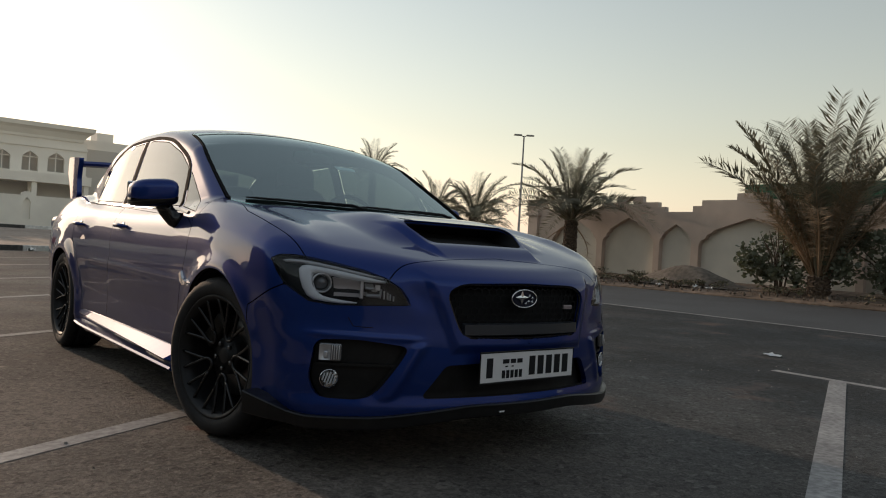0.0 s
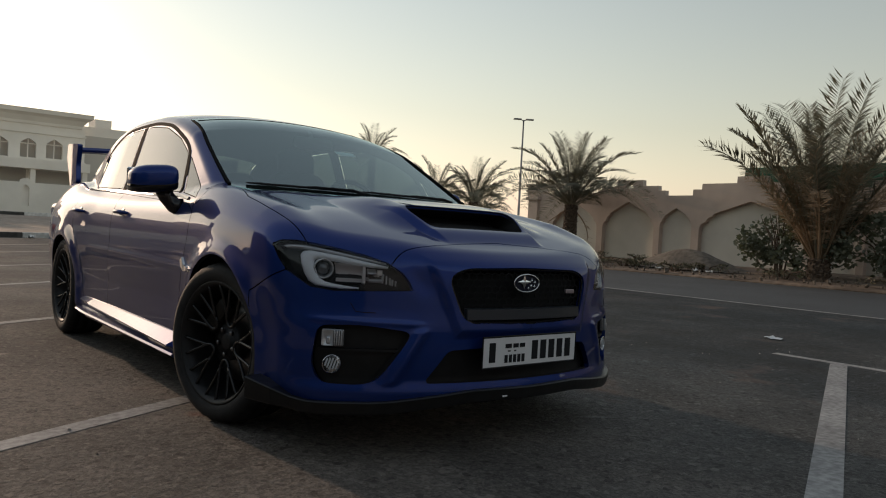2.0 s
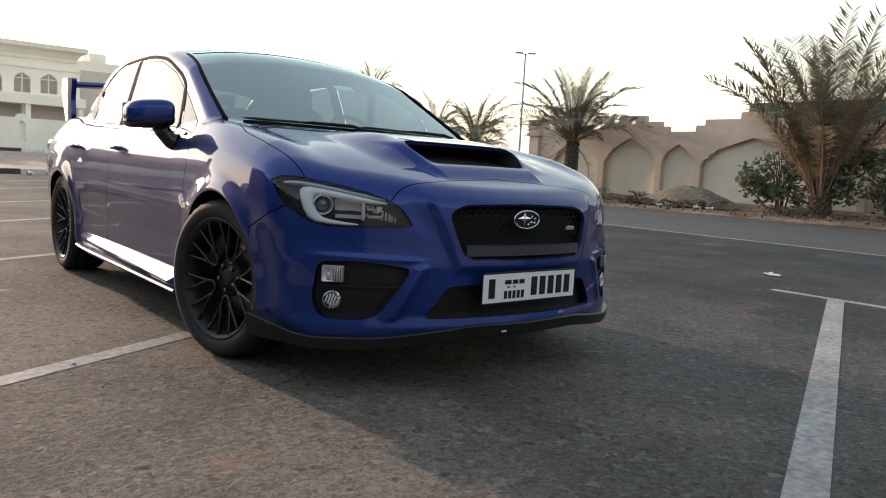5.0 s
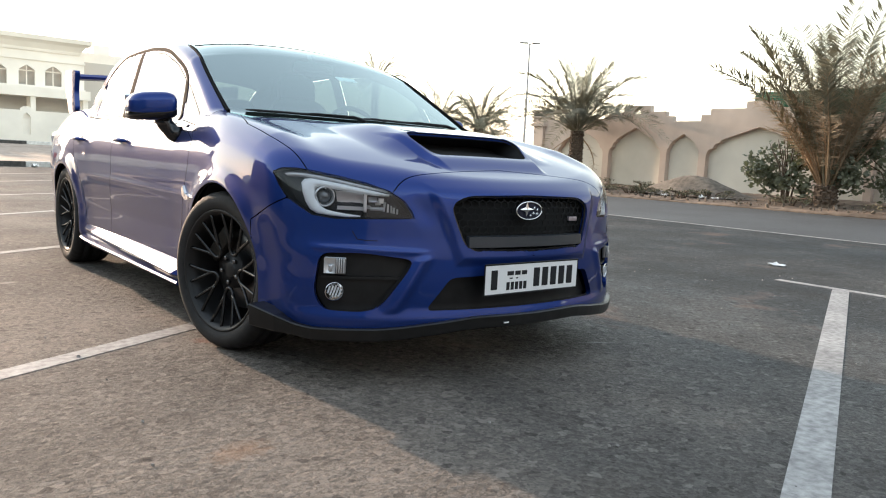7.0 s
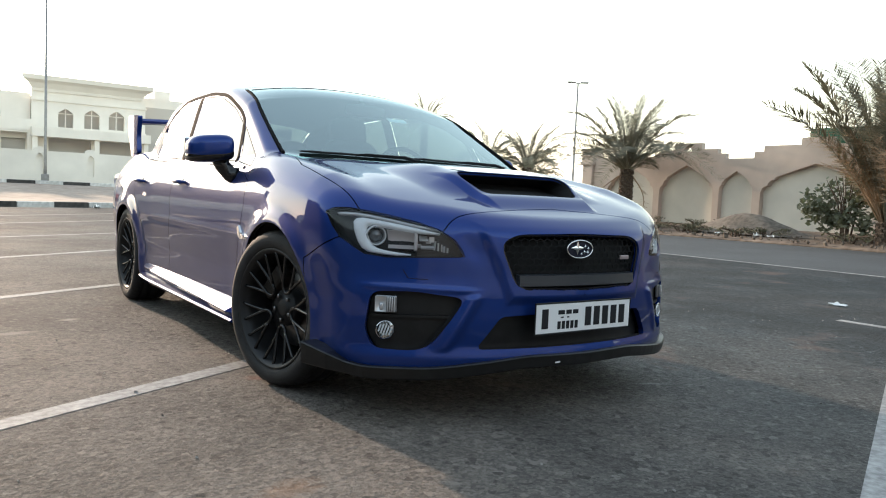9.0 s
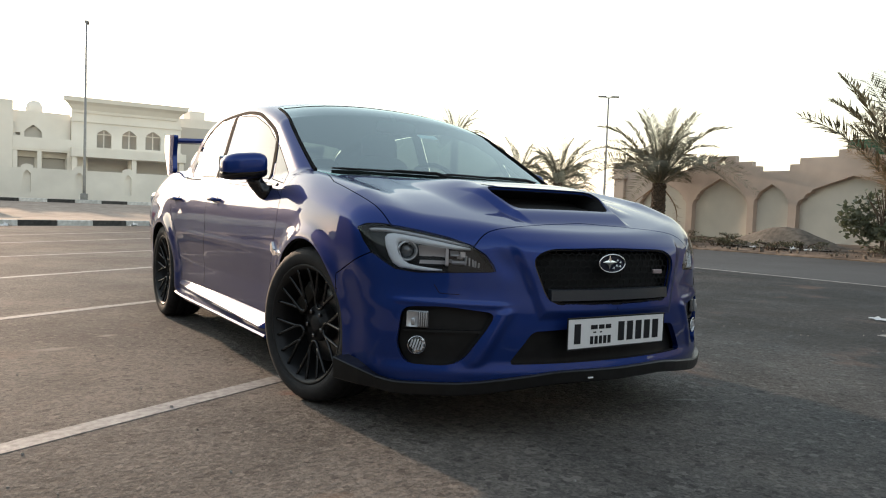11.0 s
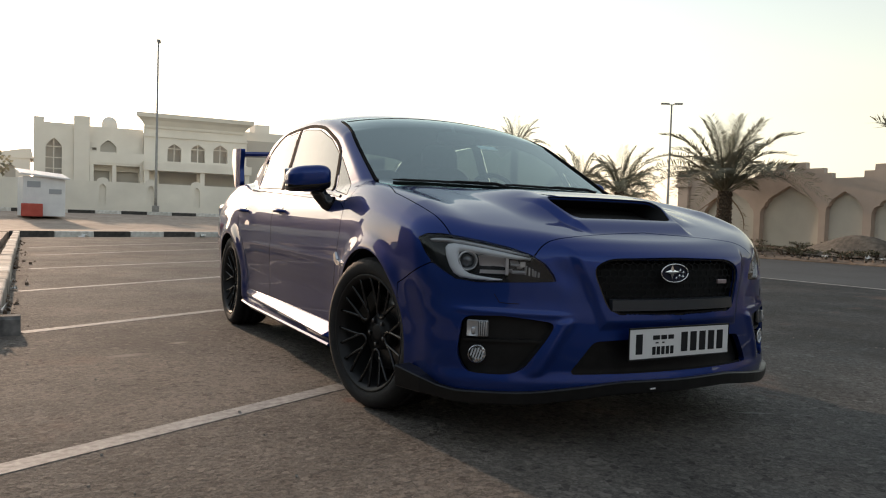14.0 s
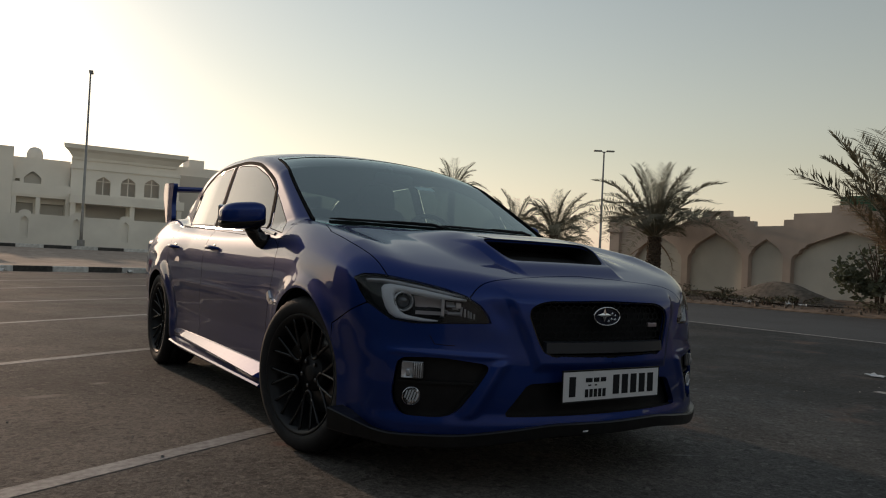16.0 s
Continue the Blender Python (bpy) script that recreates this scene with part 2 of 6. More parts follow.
M_weed = grain(material("dry_weed", (0.1, 0.09, 0.05), 0.8), 5, (0.085, 0.085, 0.05), (0.18, 0.16, 0.10))
M_galv = grain(material("weathered_steel", (0.3, 0.29, 0.28), 0.5, 0.6), 6, (0.25, 0.24, 0.23), (0.34, 0.33, 0.32))
M_kiosk = grain(material("white_sheet_steel", (0.75, 0.76, 0.78), 0.5), 3, (0.7, 0.71, 0.73), (0.78, 0.79, 0.8))
M_red = grain(material("red_sheet", (0.5, 0.08, 0.05), 0.6), 3, (0.42, 0.06, 0.04), (0.52, 0.1, 0.07))
M_litter = material("white_paper", (0.8, 0.8, 0.78), 0.8)


# ---------- mesh helpers ----------
def finish(name, bm, mat, parent=None, label="", smooth=False):
    me = bpy.data.meshes.new(name)
    bm.to_mesh(me)
    bm.free()
    for m in (mat if isinstance(mat, (list, tuple)) else [mat]):
        me.materials.append(m)
    if smooth:
        me.shade_smooth()
    ob = new(name, me)
    if parent:
        ob.parent = parent
    if label:
        tagged(ob, label)
    return ob


def part(name, bm, mat, parent, label="", smooth=False):
    return finish(name, bm, mat, parent, label, smooth)


def thing(name, at=(0, 0, 0), label="", category="", group="", kind="", rz=0.0):
    ob = new(name)
    ob.matrix_basis = pose(*at, 0, 0, rz)
    return tagged(ob, label, category, group, kind)


def box(bm, x0, x1, y0, y1, z0, z1, bevel=0.0, m=None, index=0):
    vs = bmesh.ops.create_cube(bm, size=1)["verts"]
    for v in vs:
        v.co = Vector((x0 + (v.co.x + .5) * (x1 - x0), y0 + (v.co.y + .5) * (y1 - y0), z0 + (v.co.z + .5) * (z1 - z0)))
    if bevel:
        es = list({e for v in vs for e in v.link_edges})
        r = bmesh.ops.bevel(bm, geom=es, offset=bevel, segments=2, affect="EDGES", profile=0.5)
        vs = list({v for f in r["faces"] for v in f.verts} | {v for v in vs if v.is_valid})
    if m:
        bmesh.ops.transform(bm, matrix=m, verts=vs)
    if index:
        for f in {f for v in vs for f in v.link_faces}:
            f.material_index = index
    return vs


def tube(bm, path, radii, sides=10, cap=True):
    """A tube along a list of points."""
    rings = []
    path = [Vector(p) for p in path]
    for i, p in enumerate(path):
        d = (path[min(i + 1, len(path) - 1)] - path[max(i - 1, 0)]).normalized()
        a = d.orthogonal().normalized() if i == 0 else (a - d * a.dot(d)).normalized()
        b = d.cross(a)
        r = radii[i] if isinstance(radii, (list, tuple)) else radii
        rings.append([bm.verts.new(p + r * (a * math.cos(2 * math.pi * k / sides) + b * math.sin(2 * math.pi * k / sides))) for k in range(sides)])
    for r0, r1 in zip(rings, rings[1:]):
        for k in range(sides):
            bm.faces.new((r0[k], r0[(k + 1) % sides], r1[(k + 1) % sides], r1[k]))
    if cap:
        bm.faces.new(rings[0][::-1])
        bm.faces.new(rings[-1])


def panel(bm, outline, holes, thick, m):
    """A flat panel in its own x, z plane, thick along +y, with holes through it, placed by m."""
    edges = []
    for loop in [outline] + list(holes):
        vs = [bm.verts.new((a, 0, b)) for a, b in loop]
        edges += [bm.edges.new((vs[i], vs[(i + 1) % len(vs)])) for i in range(len(vs))]
    r = bmesh.ops.triangle_fill(bm, use_beauty=True, edges=edges, normal=(0, -1, 0))
    faces = [g for g in r["geom"] if isinstance(g, bmesh.types.BMFace)]
    ex = bmesh.ops.extrude_face_region(bm, geom=faces)
    nv = [g for g in ex["geom"] if isinstance(g, bmesh.types.BMVert)]
    bmesh.ops.translate(bm, vec=(0, thick, 0), verts=nv)
    allv = list({v for f in faces for v in f.verts} | set(nv))
    allf = list({f for v in allv for f in v.link_faces})
    bmesh.ops.recalc_face_normals(bm, faces=allf)
    bmesh.ops.transform(bm, matrix=m, verts=allv)


def arch_loop(cx, hw, z0, zs, za, steps=8, ogee=True):
    """An outline of an arched opening: jambs to the spring height zs, pointed top at za, with small shoulders."""
    pts = [(cx - hw, z0), (cx - hw, zs)]
    up = []
    if ogee:   # two small notches in the shoulder, then straight to the point
        for across, rise in ((0.012, 0.10), (0.04, 0.19), (0.09, 0.25), (0.135, 0.27), (0.145, 0.335), (0.17, 0.40), (0.215, 0.455), (0.265, 0.475), (0.275, 0.53), (0.31, 0.575), (0.36, 0.61), (0.68, 0.81)):
            up.append((hw * (1 - across), zs + (za - zs) * rise))
    else:
        for i in range(1, steps):
            u = i / steps
            up.append((hw * (1 - u) ** 0.85, zs + (za - zs) * (u ** 0.8)))
    pts += [(cx - a, b) for a, b in up] + [(cx, za)] + [(cx + a, b) for a, b in reversed(up)]
    return pts + [(cx + hw, zs), (cx + hw, z0)]


def strip(bm, pts, width, z, thick=0.0022):
    """A painted strip along ground points."""
    for (xa, ya), (xb, yb) in zip(pts, pts[1:]):
        d = Vector((xb - xa, yb - ya))
        n = Vector((-d.y, d.x)).normalized() * width / 2
        q = [(xa - n.x, ya - n.y), (xb - n.x, yb - n.y), (xb + n.x, yb + n.y), (xa + n.x, ya + n.y)]
        lo = [bm.verts.new((a, b, z - 0.01)) for a, b in q]
        hi = [bm.verts.new((a, b, z + thick)) for a, b in q]
        bm.faces.new(hi)
        for i in range(4):
            bm.faces.new((lo[i], lo[(i + 1) % 4], hi[(i + 1) % 4], hi[i]))


# ---------- ground ----------
def flat(name, outline, z, mat, depth=0.3, label="", category=""):
    bm = bmesh.new()
    lo = [bm.verts.new((a, b, z - depth)) for a, b in outline]
    hi = [bm.verts.new((a, b, z)) for a, b in outline]
    bm.faces.new(hi)
    for i in range(len(hi)):
        j = (i + 1) % len(hi)
        bm.faces.new((lo[i], lo[j], hi[j], hi[i]))
    bmesh.ops.recalc_face_normals(bm, faces=bm.faces)
    return tagged(finish(name, bm, mat), label, category, kind="structure")


flat("ground", [(-2500, -2500), (2500, -2500), (2500, 2500), (-2500, 2500)], -0.05, M_sand, 0.5, "dusty sandy ground reaching the horizon", "ground")
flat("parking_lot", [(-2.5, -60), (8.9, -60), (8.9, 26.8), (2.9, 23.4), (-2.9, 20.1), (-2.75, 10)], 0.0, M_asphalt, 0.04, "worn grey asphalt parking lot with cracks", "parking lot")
flat("road", [(8.9, -80), (16.2, -80), (16.2, 90), (8.9, 90)], -0.003, M_road, 0.04, "dark asphalt road beside the parking lot", "road")


def line_mark(pts, width, label="white painted parking bay line, worn", z=0.0):
    bm = bmesh.new()
    strip(bm, pts, width, z)
    return tagged(finish("bay_line", bm, M_line), label, "road marking", "bay lines", "structure")


line_mark([(-3.6, -1.06), (-2.22, -0.33), (0.6, 1.17), (3.7, 2.8)], 0.10)
line_mark([(-2.23, 2.56), (-0.83, 3.42), (3.7, 6.1)], 0.10)
line_mark([(-2.33, 5.29), (-0.09, 6.85), (3.7, 9.4)], 0.10)
line_mark([(-2.29, 8.31), (0.43, 10.1), (3.7, 12.3)], 0.10)
line_mark([(-2.25, 11.6), (1.41, 14.6), (3.7, 16.4)], 0.10)
line_mark([(-2.41, 14.3), (2.25, 18.6), (3.7, 19.8)], 0.10)
line_mark([(3.76, -0.455), (-0.15, -2.10), (-2.5, -3.1)], 0.115)
line_mark([(3.80, 0.06), (3.82, -3.5)], 0.09, "white painted line closing the parking bays")
bm = bmesh.new()
strip(bm, [(8.78, -70), (8.78, 85)], 0.10, 0.0)
tagged(finish("edge_line", bm, M_line), "long white line along the road edge", "road marking", kind="structure")


def kerb_row(name, a, b, width, height, pitch, base=0.0, label="", paints=None):
    """A row of painted kerb stones from a to b, black and white in turn."""
    a, b = Vector(a), Vector(b)
    d = (b - a)
    n = max(1, round(d.length / pitch))
    ang = math.degrees(math.atan2(d.y, d.x))
    root = thing(name, (a.x, a.y, base), label, "kerb", kind="structure", rz=ang)
    L = d.length / n
    meshes = []
    for k in range(2):
        bm = bmesh.new()
        box(bm, 0.006, L - 0.006, 0, width, -0.1, height, bevel=0.02)
        me = bpy.data.meshes.new("kerb_stone")
        bm.to_mesh(me)
        bm.free()
        me.materials.append((paints or (M_kerb_black, M_kerb_white))[k])
        meshes.append(me)
    for i in range(n):
        ob = new("kerb_stone", meshes[i % 2])
        ob.parent = root
        ob.location = (i * L, random.uniform(-0.008, 0.008), random.uniform(-0.008, 0.004))
    return root


kerb_row("far_kerb", (-2.95, 20.75), (14.0, 29.3), 0.16, 0.16, 1.16, label="black and white painted kerb closing the parking lot")
kerb_row("side_kerb", (-2.9, 20.6), (-2.52, 2.9), 0.16, 0.16, 1.0, label="worn white and pale grey painted kerb along the parking bays", paints=(M_kerb_worn, M_kerb_pale))


def ramp_patch(name, corners, mat, label, category, depth=0.4):
    bm = bmesh.new()
    hi = [bm.verts.new(c) for c in corners]
    lo = [bm.verts.new((c[0], c[1], c[2] - depth)) for c in corners]
    bm.faces.new(hi)
    for i in range(len(hi)):
        j = (i + 1) % len(hi)
        bm.faces.new((lo[i], lo[j], hi[j], hi[i]))
    bmesh.ops.recalc_face_normals(bm, faces=bm.faces)
    return tagged(finish(name, bm, mat), label, category, kind="structure")


ramp_patch("pavement", [(-3.02, 20.9, 0.13), (14.0, 29.45, 0.13), (30, 38, 0.62), (-30, 38, 0.62), (-30, 20.9, 0.13)], M_paver, "brown paved forecourt beyond the parking lot", "pavement")
ramp_patch("pavement_side", [(-4.6, -30, 0.12), (-2.68, -30, 0.12), (-2.68, 2.9, 0.12), (-3.05, 20.8, 0.12), (-4.6, 20.8, 0.12)], M_paver, "brown paved strip beside the parking bays", "pavement")
# dark ground added out of view so the doors reflect less brightness
flat("side_road", [(-15.9, -45), (-4.65, -45), (-4.65, 20.8), (-15.9, 20.8)], 0.0, M_road, 0.04, "unseen dark asphalt added to darken the door reflections", "road")
ramp_patch("pavement_far", [(-40, 38.1, 0.75), (40, 38.1, 0.75), (40, 90, 0.95), (-40, 90, 0.95)], M_sand, "dusty raised ground before the villa wall", "pavement", 0.9)
kerb_row("villa_kerb", (-30, 37.9), (30, 37.9), 0.16, 0.16, 1.2, base=0.62, label="low black and white painted kerb before the villa wall")
ramp_patch("verge", [(16.2, -80, 0.02), (16.5, -80, 0.10), (20.0, -80, 0.28), (60, -80, 0.3), (60, 90, 0.3), (20.0, 90, 0.28), (16.5, 90, 0.10), (16.2, 90, 0.02)], M_verge, "sandy verge along the road", "verge")

# ---------- arched boundary wall ----------
WX = 20.5
wall = thing("boundary_wall", (WX, 0, 0), "beige rendered boundary wall with stepped top and blind pointed arches", "wall", kind="structure")
crest = [(19.0, 2.70), (16.0, 2.70), (15.6, 2.92), (15.03, 2.92), (15.02, 3.15), (13.87, 3.15), (13.86, 2.93), (13.2, 2.93), (13.19, 2.76), (12.9, 2.76), (12.89, 2.58), (11.8, 2.58), (11.79, 2.78), (11.46, 2.78), (11.45, 2.97), (10.2, 2.97), (10.19, 3.18), (9.2, 3.18), (9.19, 2.97), (7.95, 2.97), (7.94, 2.78), (7.6, 2.78), (7.59, 2.58), (6.5, 2.58), (6.49, 2.78), (6.1, 2.78), (6.09, 2.97), (4.9, 2.97), (4.89, 3.18), (3.9, 3.18), (3.89, 2.97), (2.6, 2.97), (2.59, 2.58), (1.5, 2.58), (1.49, 2.97), (-3, 2.97), (-3.01, 3.18), (-12, 3.18)]
def wall_layer(name, outline, holes, x0, x1, mat):
    bm = bmesh.new()
    panel(bm, outline, holes, x1 - x0, Matrix.Translation((x0, 0, 0)) @ Matrix(((0, 1, 0, 0), (1, 0, 0, 0), (0, 0, 1, 0), (0, 0, 0, 1))))
    bmesh.ops.recalc_face_normals(bm, faces=bm.faces)
    return part(name, bm, mat, wall)
arches = [arch_loop(14.46, 1.16, 0.1, 1.38, 2.37), arch_loop(12.42, 0.64, 0.1, 1.5, 2.15), arch_loop(9.7, 1.8, 0.1, 1.42, 2.37),
          arch_loop(7.05, 0.64, 0.1, 1.5, 2.15), arch_loop(4.4, 1.8, 0.1, 1.42, 2.37), arch_loop(2.05, 0.6, 0.1, 1.5, 2.15), arch_loop(-0.6, 1.7, 0.1, 1.42, 2.37), arch_loop(17.05, 1.16, 0.1, 1.38, 2.30), [(14.28, 2.84), (14.28, 2.92), (14.45, 3.08), (14.62, 2.92), (14.62, 2.84)]]
wall_layer("wall_face", crest + [(-12, 0.0), (19.0, 0.0)], arches, 0.0, 0.20, M_render)
bm = bmesh.new()
box(bm, 0.204, 0.32, -12, 19.0, 0, 2.5)
part("arch_panel", bm, M_panel, wall)
bm = bmesh.new()
box(bm, -0.12, 0.42, 18.98, 19.52, 0, 2.50, bevel=0.02)
box(bm, -0.20, 0.50, 18.90, 19.60, 2.42, 2.56, bevel=0.02)
box(bm, -0.15, 0.45, 18.95, 19.55, 2.56, 2.76, bevel=0.02)
box(bm, -0.20, 0.50, 18.90, 19.60, 2.76, 2.84, bevel=0.02)
for dx in (-0.15, 0.28):
    for dy in (18.95, 19.17, 19.39):
        box(bm, dx, dx + 0.17, dy, dy + 0.16, 2.84, 3.04, bevel=0.02)
part("gate_pillar", bm, M_render, wall, "square beige pillar with small merlons")
bm = bmesh.new()
box(bm, 2.0, 8.0, -8, 11.05, 0, 3.2)
for k in range(60):
    box(bm, 1.96, 2.0, -8 + k * 0.31, -7.86 + k * 0.31, 2.2, 3.66)
box(bm, 1.98, 8.02, -8.02, 11.07, 3.2, 3.68)
shed = finish("green_shed", bm, M_green)
shed.location = (WX, 0, 0)
tagged(shed, "green sheet-metal roofed shed behind the wall", "shed")

# ---------- lamp posts ----------
def lamp_post(x, y, z, h, arms, rz, label):
    root = thing("street_lamp", (x, y, z), label, "street lamp", "street lamps", rz=rz)
    bm = bmesh.new()
    tube(bm, [(0, 0, -0.3), (0, 0, 0.8), (0, 0, h)], [0.08, 0.075, 0.04], 12)
    part("pole", bm, M_galv, root, smooth=True)
    bm = bmesh.new()
    box(bm, -0.17, 0.17, -0.17, 0.17, -0.1, 0.35, bevel=0.03)
    part("base", bm, M_galv, root)
    for s in arms:
        bm = bmesh.new()
        tube(bm, [(0, 0, h - 0.05), (s * 0.2, 0, h + 0.03)], 0.025, 8)
        tip = 0.56 if len(arms) == 2 else 0.85
        box(bm, min(s * 0.12, s * tip), max(s * 0.12, s * tip), -0.10, 0.10, h - 0.01, h + 0.07, bevel=0.03)
        part("lamp_head", bm, M_galv, root)
    return root


lamp_post(27.0, 26.85, 0.2, 7.1, (1, -1), -35, "double-armed grey steel street lamp")
lamp_post(2.9, 38.7, 0.75, 8.9, (1,), 80, "tall grey steel street lamp with one head")

# ---------- the car ----------
def curve(keys):
    """A smooth function through (position, value) keys."""
    ks = np.array(keys, float)
    xs, ys = ks[:, 0], ks[:, 1]
    d = np.diff(ys) / np.diff(xs)
    m = np.concatenate([[d[0]], np.where(d[1:] * d[:-1] > 0, 2 * d[1:] * d[:-1] / (d[1:] + d[:-1] + 1e-12), 0.0), [d[-1]]])

    def f(x):
        x = np.clip(x, xs[0], xs[-1])
        i = np.clip(np.searchsorted(xs, x) - 1, 0, len(d) - 1)
        h = xs[i + 1] - xs[i]
        t = (x - xs[i]) / h
        return ((2 * t ** 3 - 3 * t ** 2 + 1) * ys[i] + (t ** 3 - 2 * t ** 2 + t) * h * m[i]
                + (-2 * t ** 3 + 3 * t ** 2) * ys[i + 1] + (t ** 3 - t ** 2) * h * m[i + 1])
    return f


def smax(a, b, k):
    h = np.clip(0.5 + 0.5 * (a - b) / k, 0, 1)
    return b + (a - b) * h + k * h * (1 - h)


def smin(a, b, k):
    return -smax(-a, -b, k)


# the nose points to -y, the front axle stands at y = 0, the rear axle at y = 2.65
hood_z = curve([(-0.95, 0.690), (-0.86, 0.735), (-0.75, 0.768), (-0.6, 0.815), (-0.45, 0.858), (-0.3, 0.893), (0.0, 0.943), (0.2, 0.972), (0.32, 0.985), (0.5, 1.0), (1.2, 0.98), (2.6, 1.03), (3.1, 1.075), (3.5, 1.07), (3.7, 1.03)])
plan_w = curve([(-0.9, 0.80), (-0.6, 0.868), (-0.3, 0.893), (0.0, 0.898), (0.35, 0.885), (0.6, 0.876), (1.3, 0.872), (2.0, 0.877), (2.4, 0.893), (2.7, 0.898), (3.1, 0.878), (3.45, 0.825), (3.7, 0.74)])
side_in = curve([(0.1, 0.10), (0.18, 0.055), (0.26, 0.024), (0.34, 0.020), (0.42, 0.019), (0.50, 0.011), (0.58, 0.002), (0.62, 0.0), (0.70, 0.002), (0.77, 0.008), (0.83, 0.022), (0.88, 0.042), (0.94, 0.078), (1.02, 0.14), (1.2, 0.3)])
nose_in = curve([(0.1, 0.05), (0.2, 0.012), (0.27, 0.004), (0.36, 0.0), (0.46, 0.004), (0.54, 0.014), (0.62, 0.020), (0.68, 0.030), (0.72, 0.045), (0.78, 0.085), (0.86, 0.16), (1.0, 0.4)])
roof_z = curve([(0.9, 1.36), (1.1, 1.411), (1.3, 1.447), (1.6, 1.471), (1.9, 1.474), (2.2, 1.456), (2.5, 1.408), (2.75, 1.345), (3.0, 1.27), (3.35, 1.10), (3.6, 0.95)])
cabin_w = curve([(0.88, 0.80), (0.94, 0.776), (1.0, 0.755), (1.1, 0.722), (1.2, 0.692), (1.3, 0.662), (1.36, 0.640), (1.43, 0.605), (1.55, 0.5)])
cabin_plan = curve([(0.2, 0.020), (0.6, 0.0), (1.2, -0.006), (2.0, -0.003), (2.4, 0.022), (2.9, 0.095), (3.3, 0.15), (3.6, 0.22)])


def car_field(p):
    """Signed field of the painted body: negative inside."""
    X, y, z = np.abs(p[..., 0]), p[..., 1], p[..., 2]
    edge = np.clip((X - 0.45) / 0.45, 0, 1.2)
    # raised centre of the bonnet and the fold that runs along the fender
    top = hood_z(y) - 0.05 * edge ** 2 - 0.02 * X ** 2
    fender = 0.032 * np.exp(-((X - 0.765) / 0.09) ** 2) * np.clip((y + 0.66) / 0.36, 0, 1) * np.clip((0.60 - y) / 0.3, 0, 1)
    top = top + fender
    # the air scoop: a steep mouth at its front, fading back towards the screen
    smooth = lambda u: u * u * (3 - 2 * u)
    rise = np.clip((y + 0.615) / 0.19, 0, 1)
    fall = smooth(np.clip((0.20 - y) / 0.50, 0, 1))
    across = smooth(np.clip((0.47 - X) / 0.21, 0, 1))
    top = top + 0.052 * smooth(rise) * fall * across
    # a flat ramp leads up into the mouth
    top = top + 0.024 * smooth(np.clip((y + 0.73) / 0.11, 0, 1)) * (1 - smooth(np.clip((y + 0.60) / 0.30, 0, 1))) * smooth(np.clip((0.30 + 0.25 * (y + 0.62) - X) / 0.035, 0, 1))
    flare_f = 0.014 * np.exp(-((np.hypot(y + 0.02, z - 0.325) - 0.36) / 0.05) ** 2)
    flare_r = 0.018 * np.exp(-((np.hypot(y - 2.65, z - 0.325) - 0.36) / 0.06) ** 2)
    side = plan_w(y) - side_in(z) + flare_f + flare_r
    # the fold along the doors
    side = side + 0.0018 * np.exp(-((z - 0.600 - 0.012 * (y - 0.4)) / 0.016) ** 2) * np.clip((y - 0.34) / 0.1, 0, 1) * np.clip((2.25 - y) / 0.3, 0, 1)
    front = -0.918 + 0.30 * X ** 2 + 0.22 * X ** 4 + nose_in(z)
    # a raised band round the grille, a hollow beside the lamp, a ledge along the foot of the bumper
    g = np.maximum(np.maximum((X - (0.312 + (z - 0.494) * 0.39)) * 0.93, z - 0.700), 0.484 - z)
    front = front - 0.013 * smooth(np.clip(1 - np.maximum(g - 0.012, 0) / 0.040, 0, 1)) * np.clip((0.74 - z) / 0.04, 0, 1)
    front = front + 0.009 * np.exp(-((X - 0.450 - 0.3 * (z - 0.62)) / 0.038) ** 2 - ((z - 0.635) / 0.05) ** 2)
    front = front - 0.013 * smooth(np.clip((0.295 - z) / 0.055, 0, 1))
    front = front + 0.003 * smooth(np.clip((z - 0.458) / 0.09, 0, 1)) * smooth(np.clip((X - 0.42) / 0.08, 0, 1))
    # a brow over the fog lamp recess, a raised post between it and the lower intake
    front = front - 0.0045 * np.exp(-((z - 0.490 - 0.03 * (X - 0.6)) / 0.010) ** 2) * smooth(np.clip((X - 0.40) / 0.10, 0, 1)) * smooth(np.clip((0.82 - X) / 0.06, 0, 1))
    front = front - 0.011 * np.exp(-(((X - 0.468) * 0.878 + (z - 0.45) * 0.479) / 0.024) ** 2) * smooth(np.clip((0.485 - z) / 0.03, 0, 1)) * smooth(np.clip((z - 0.262) / 0.03, 0, 1))
    d_top, d_side, d_front = (z - top) * 0.97, X - side, (front - y) * 0.85
    d_rear = y - (3.66 - 0.16 * X ** 2 - 0.10 * np.abs(z - 0.75) ** 1.5)
    low = smax(smax(d_top, d_side, 0.05), d_front, 0.055)
    low = smax(low, d_rear, 0.08)
    low = smax(low, 0.175 + 0.03 * np.clip((y - 2.9) / 0.6, 0, 1) * 3 - z, 0.02)
    screen = 0.978 + 0.535 * (y - 0.215 - 0.26 * X ** 2)
    d_screen = (z - screen) * 0.88
    d_roof = z - (roof_z(y) - 0.11 * X ** 2 - 0.16 * X ** 4)
    d_cab = (X - (cabin_w(z) - cabin_plan(y))) * 0.92
    cab = smax(smax(d_roof, d_screen, 0.022), d_cab, 0.035)
    cab = smax(cab, 0.6 - z, 0.05)
    return smin(low, cab, 0.02)


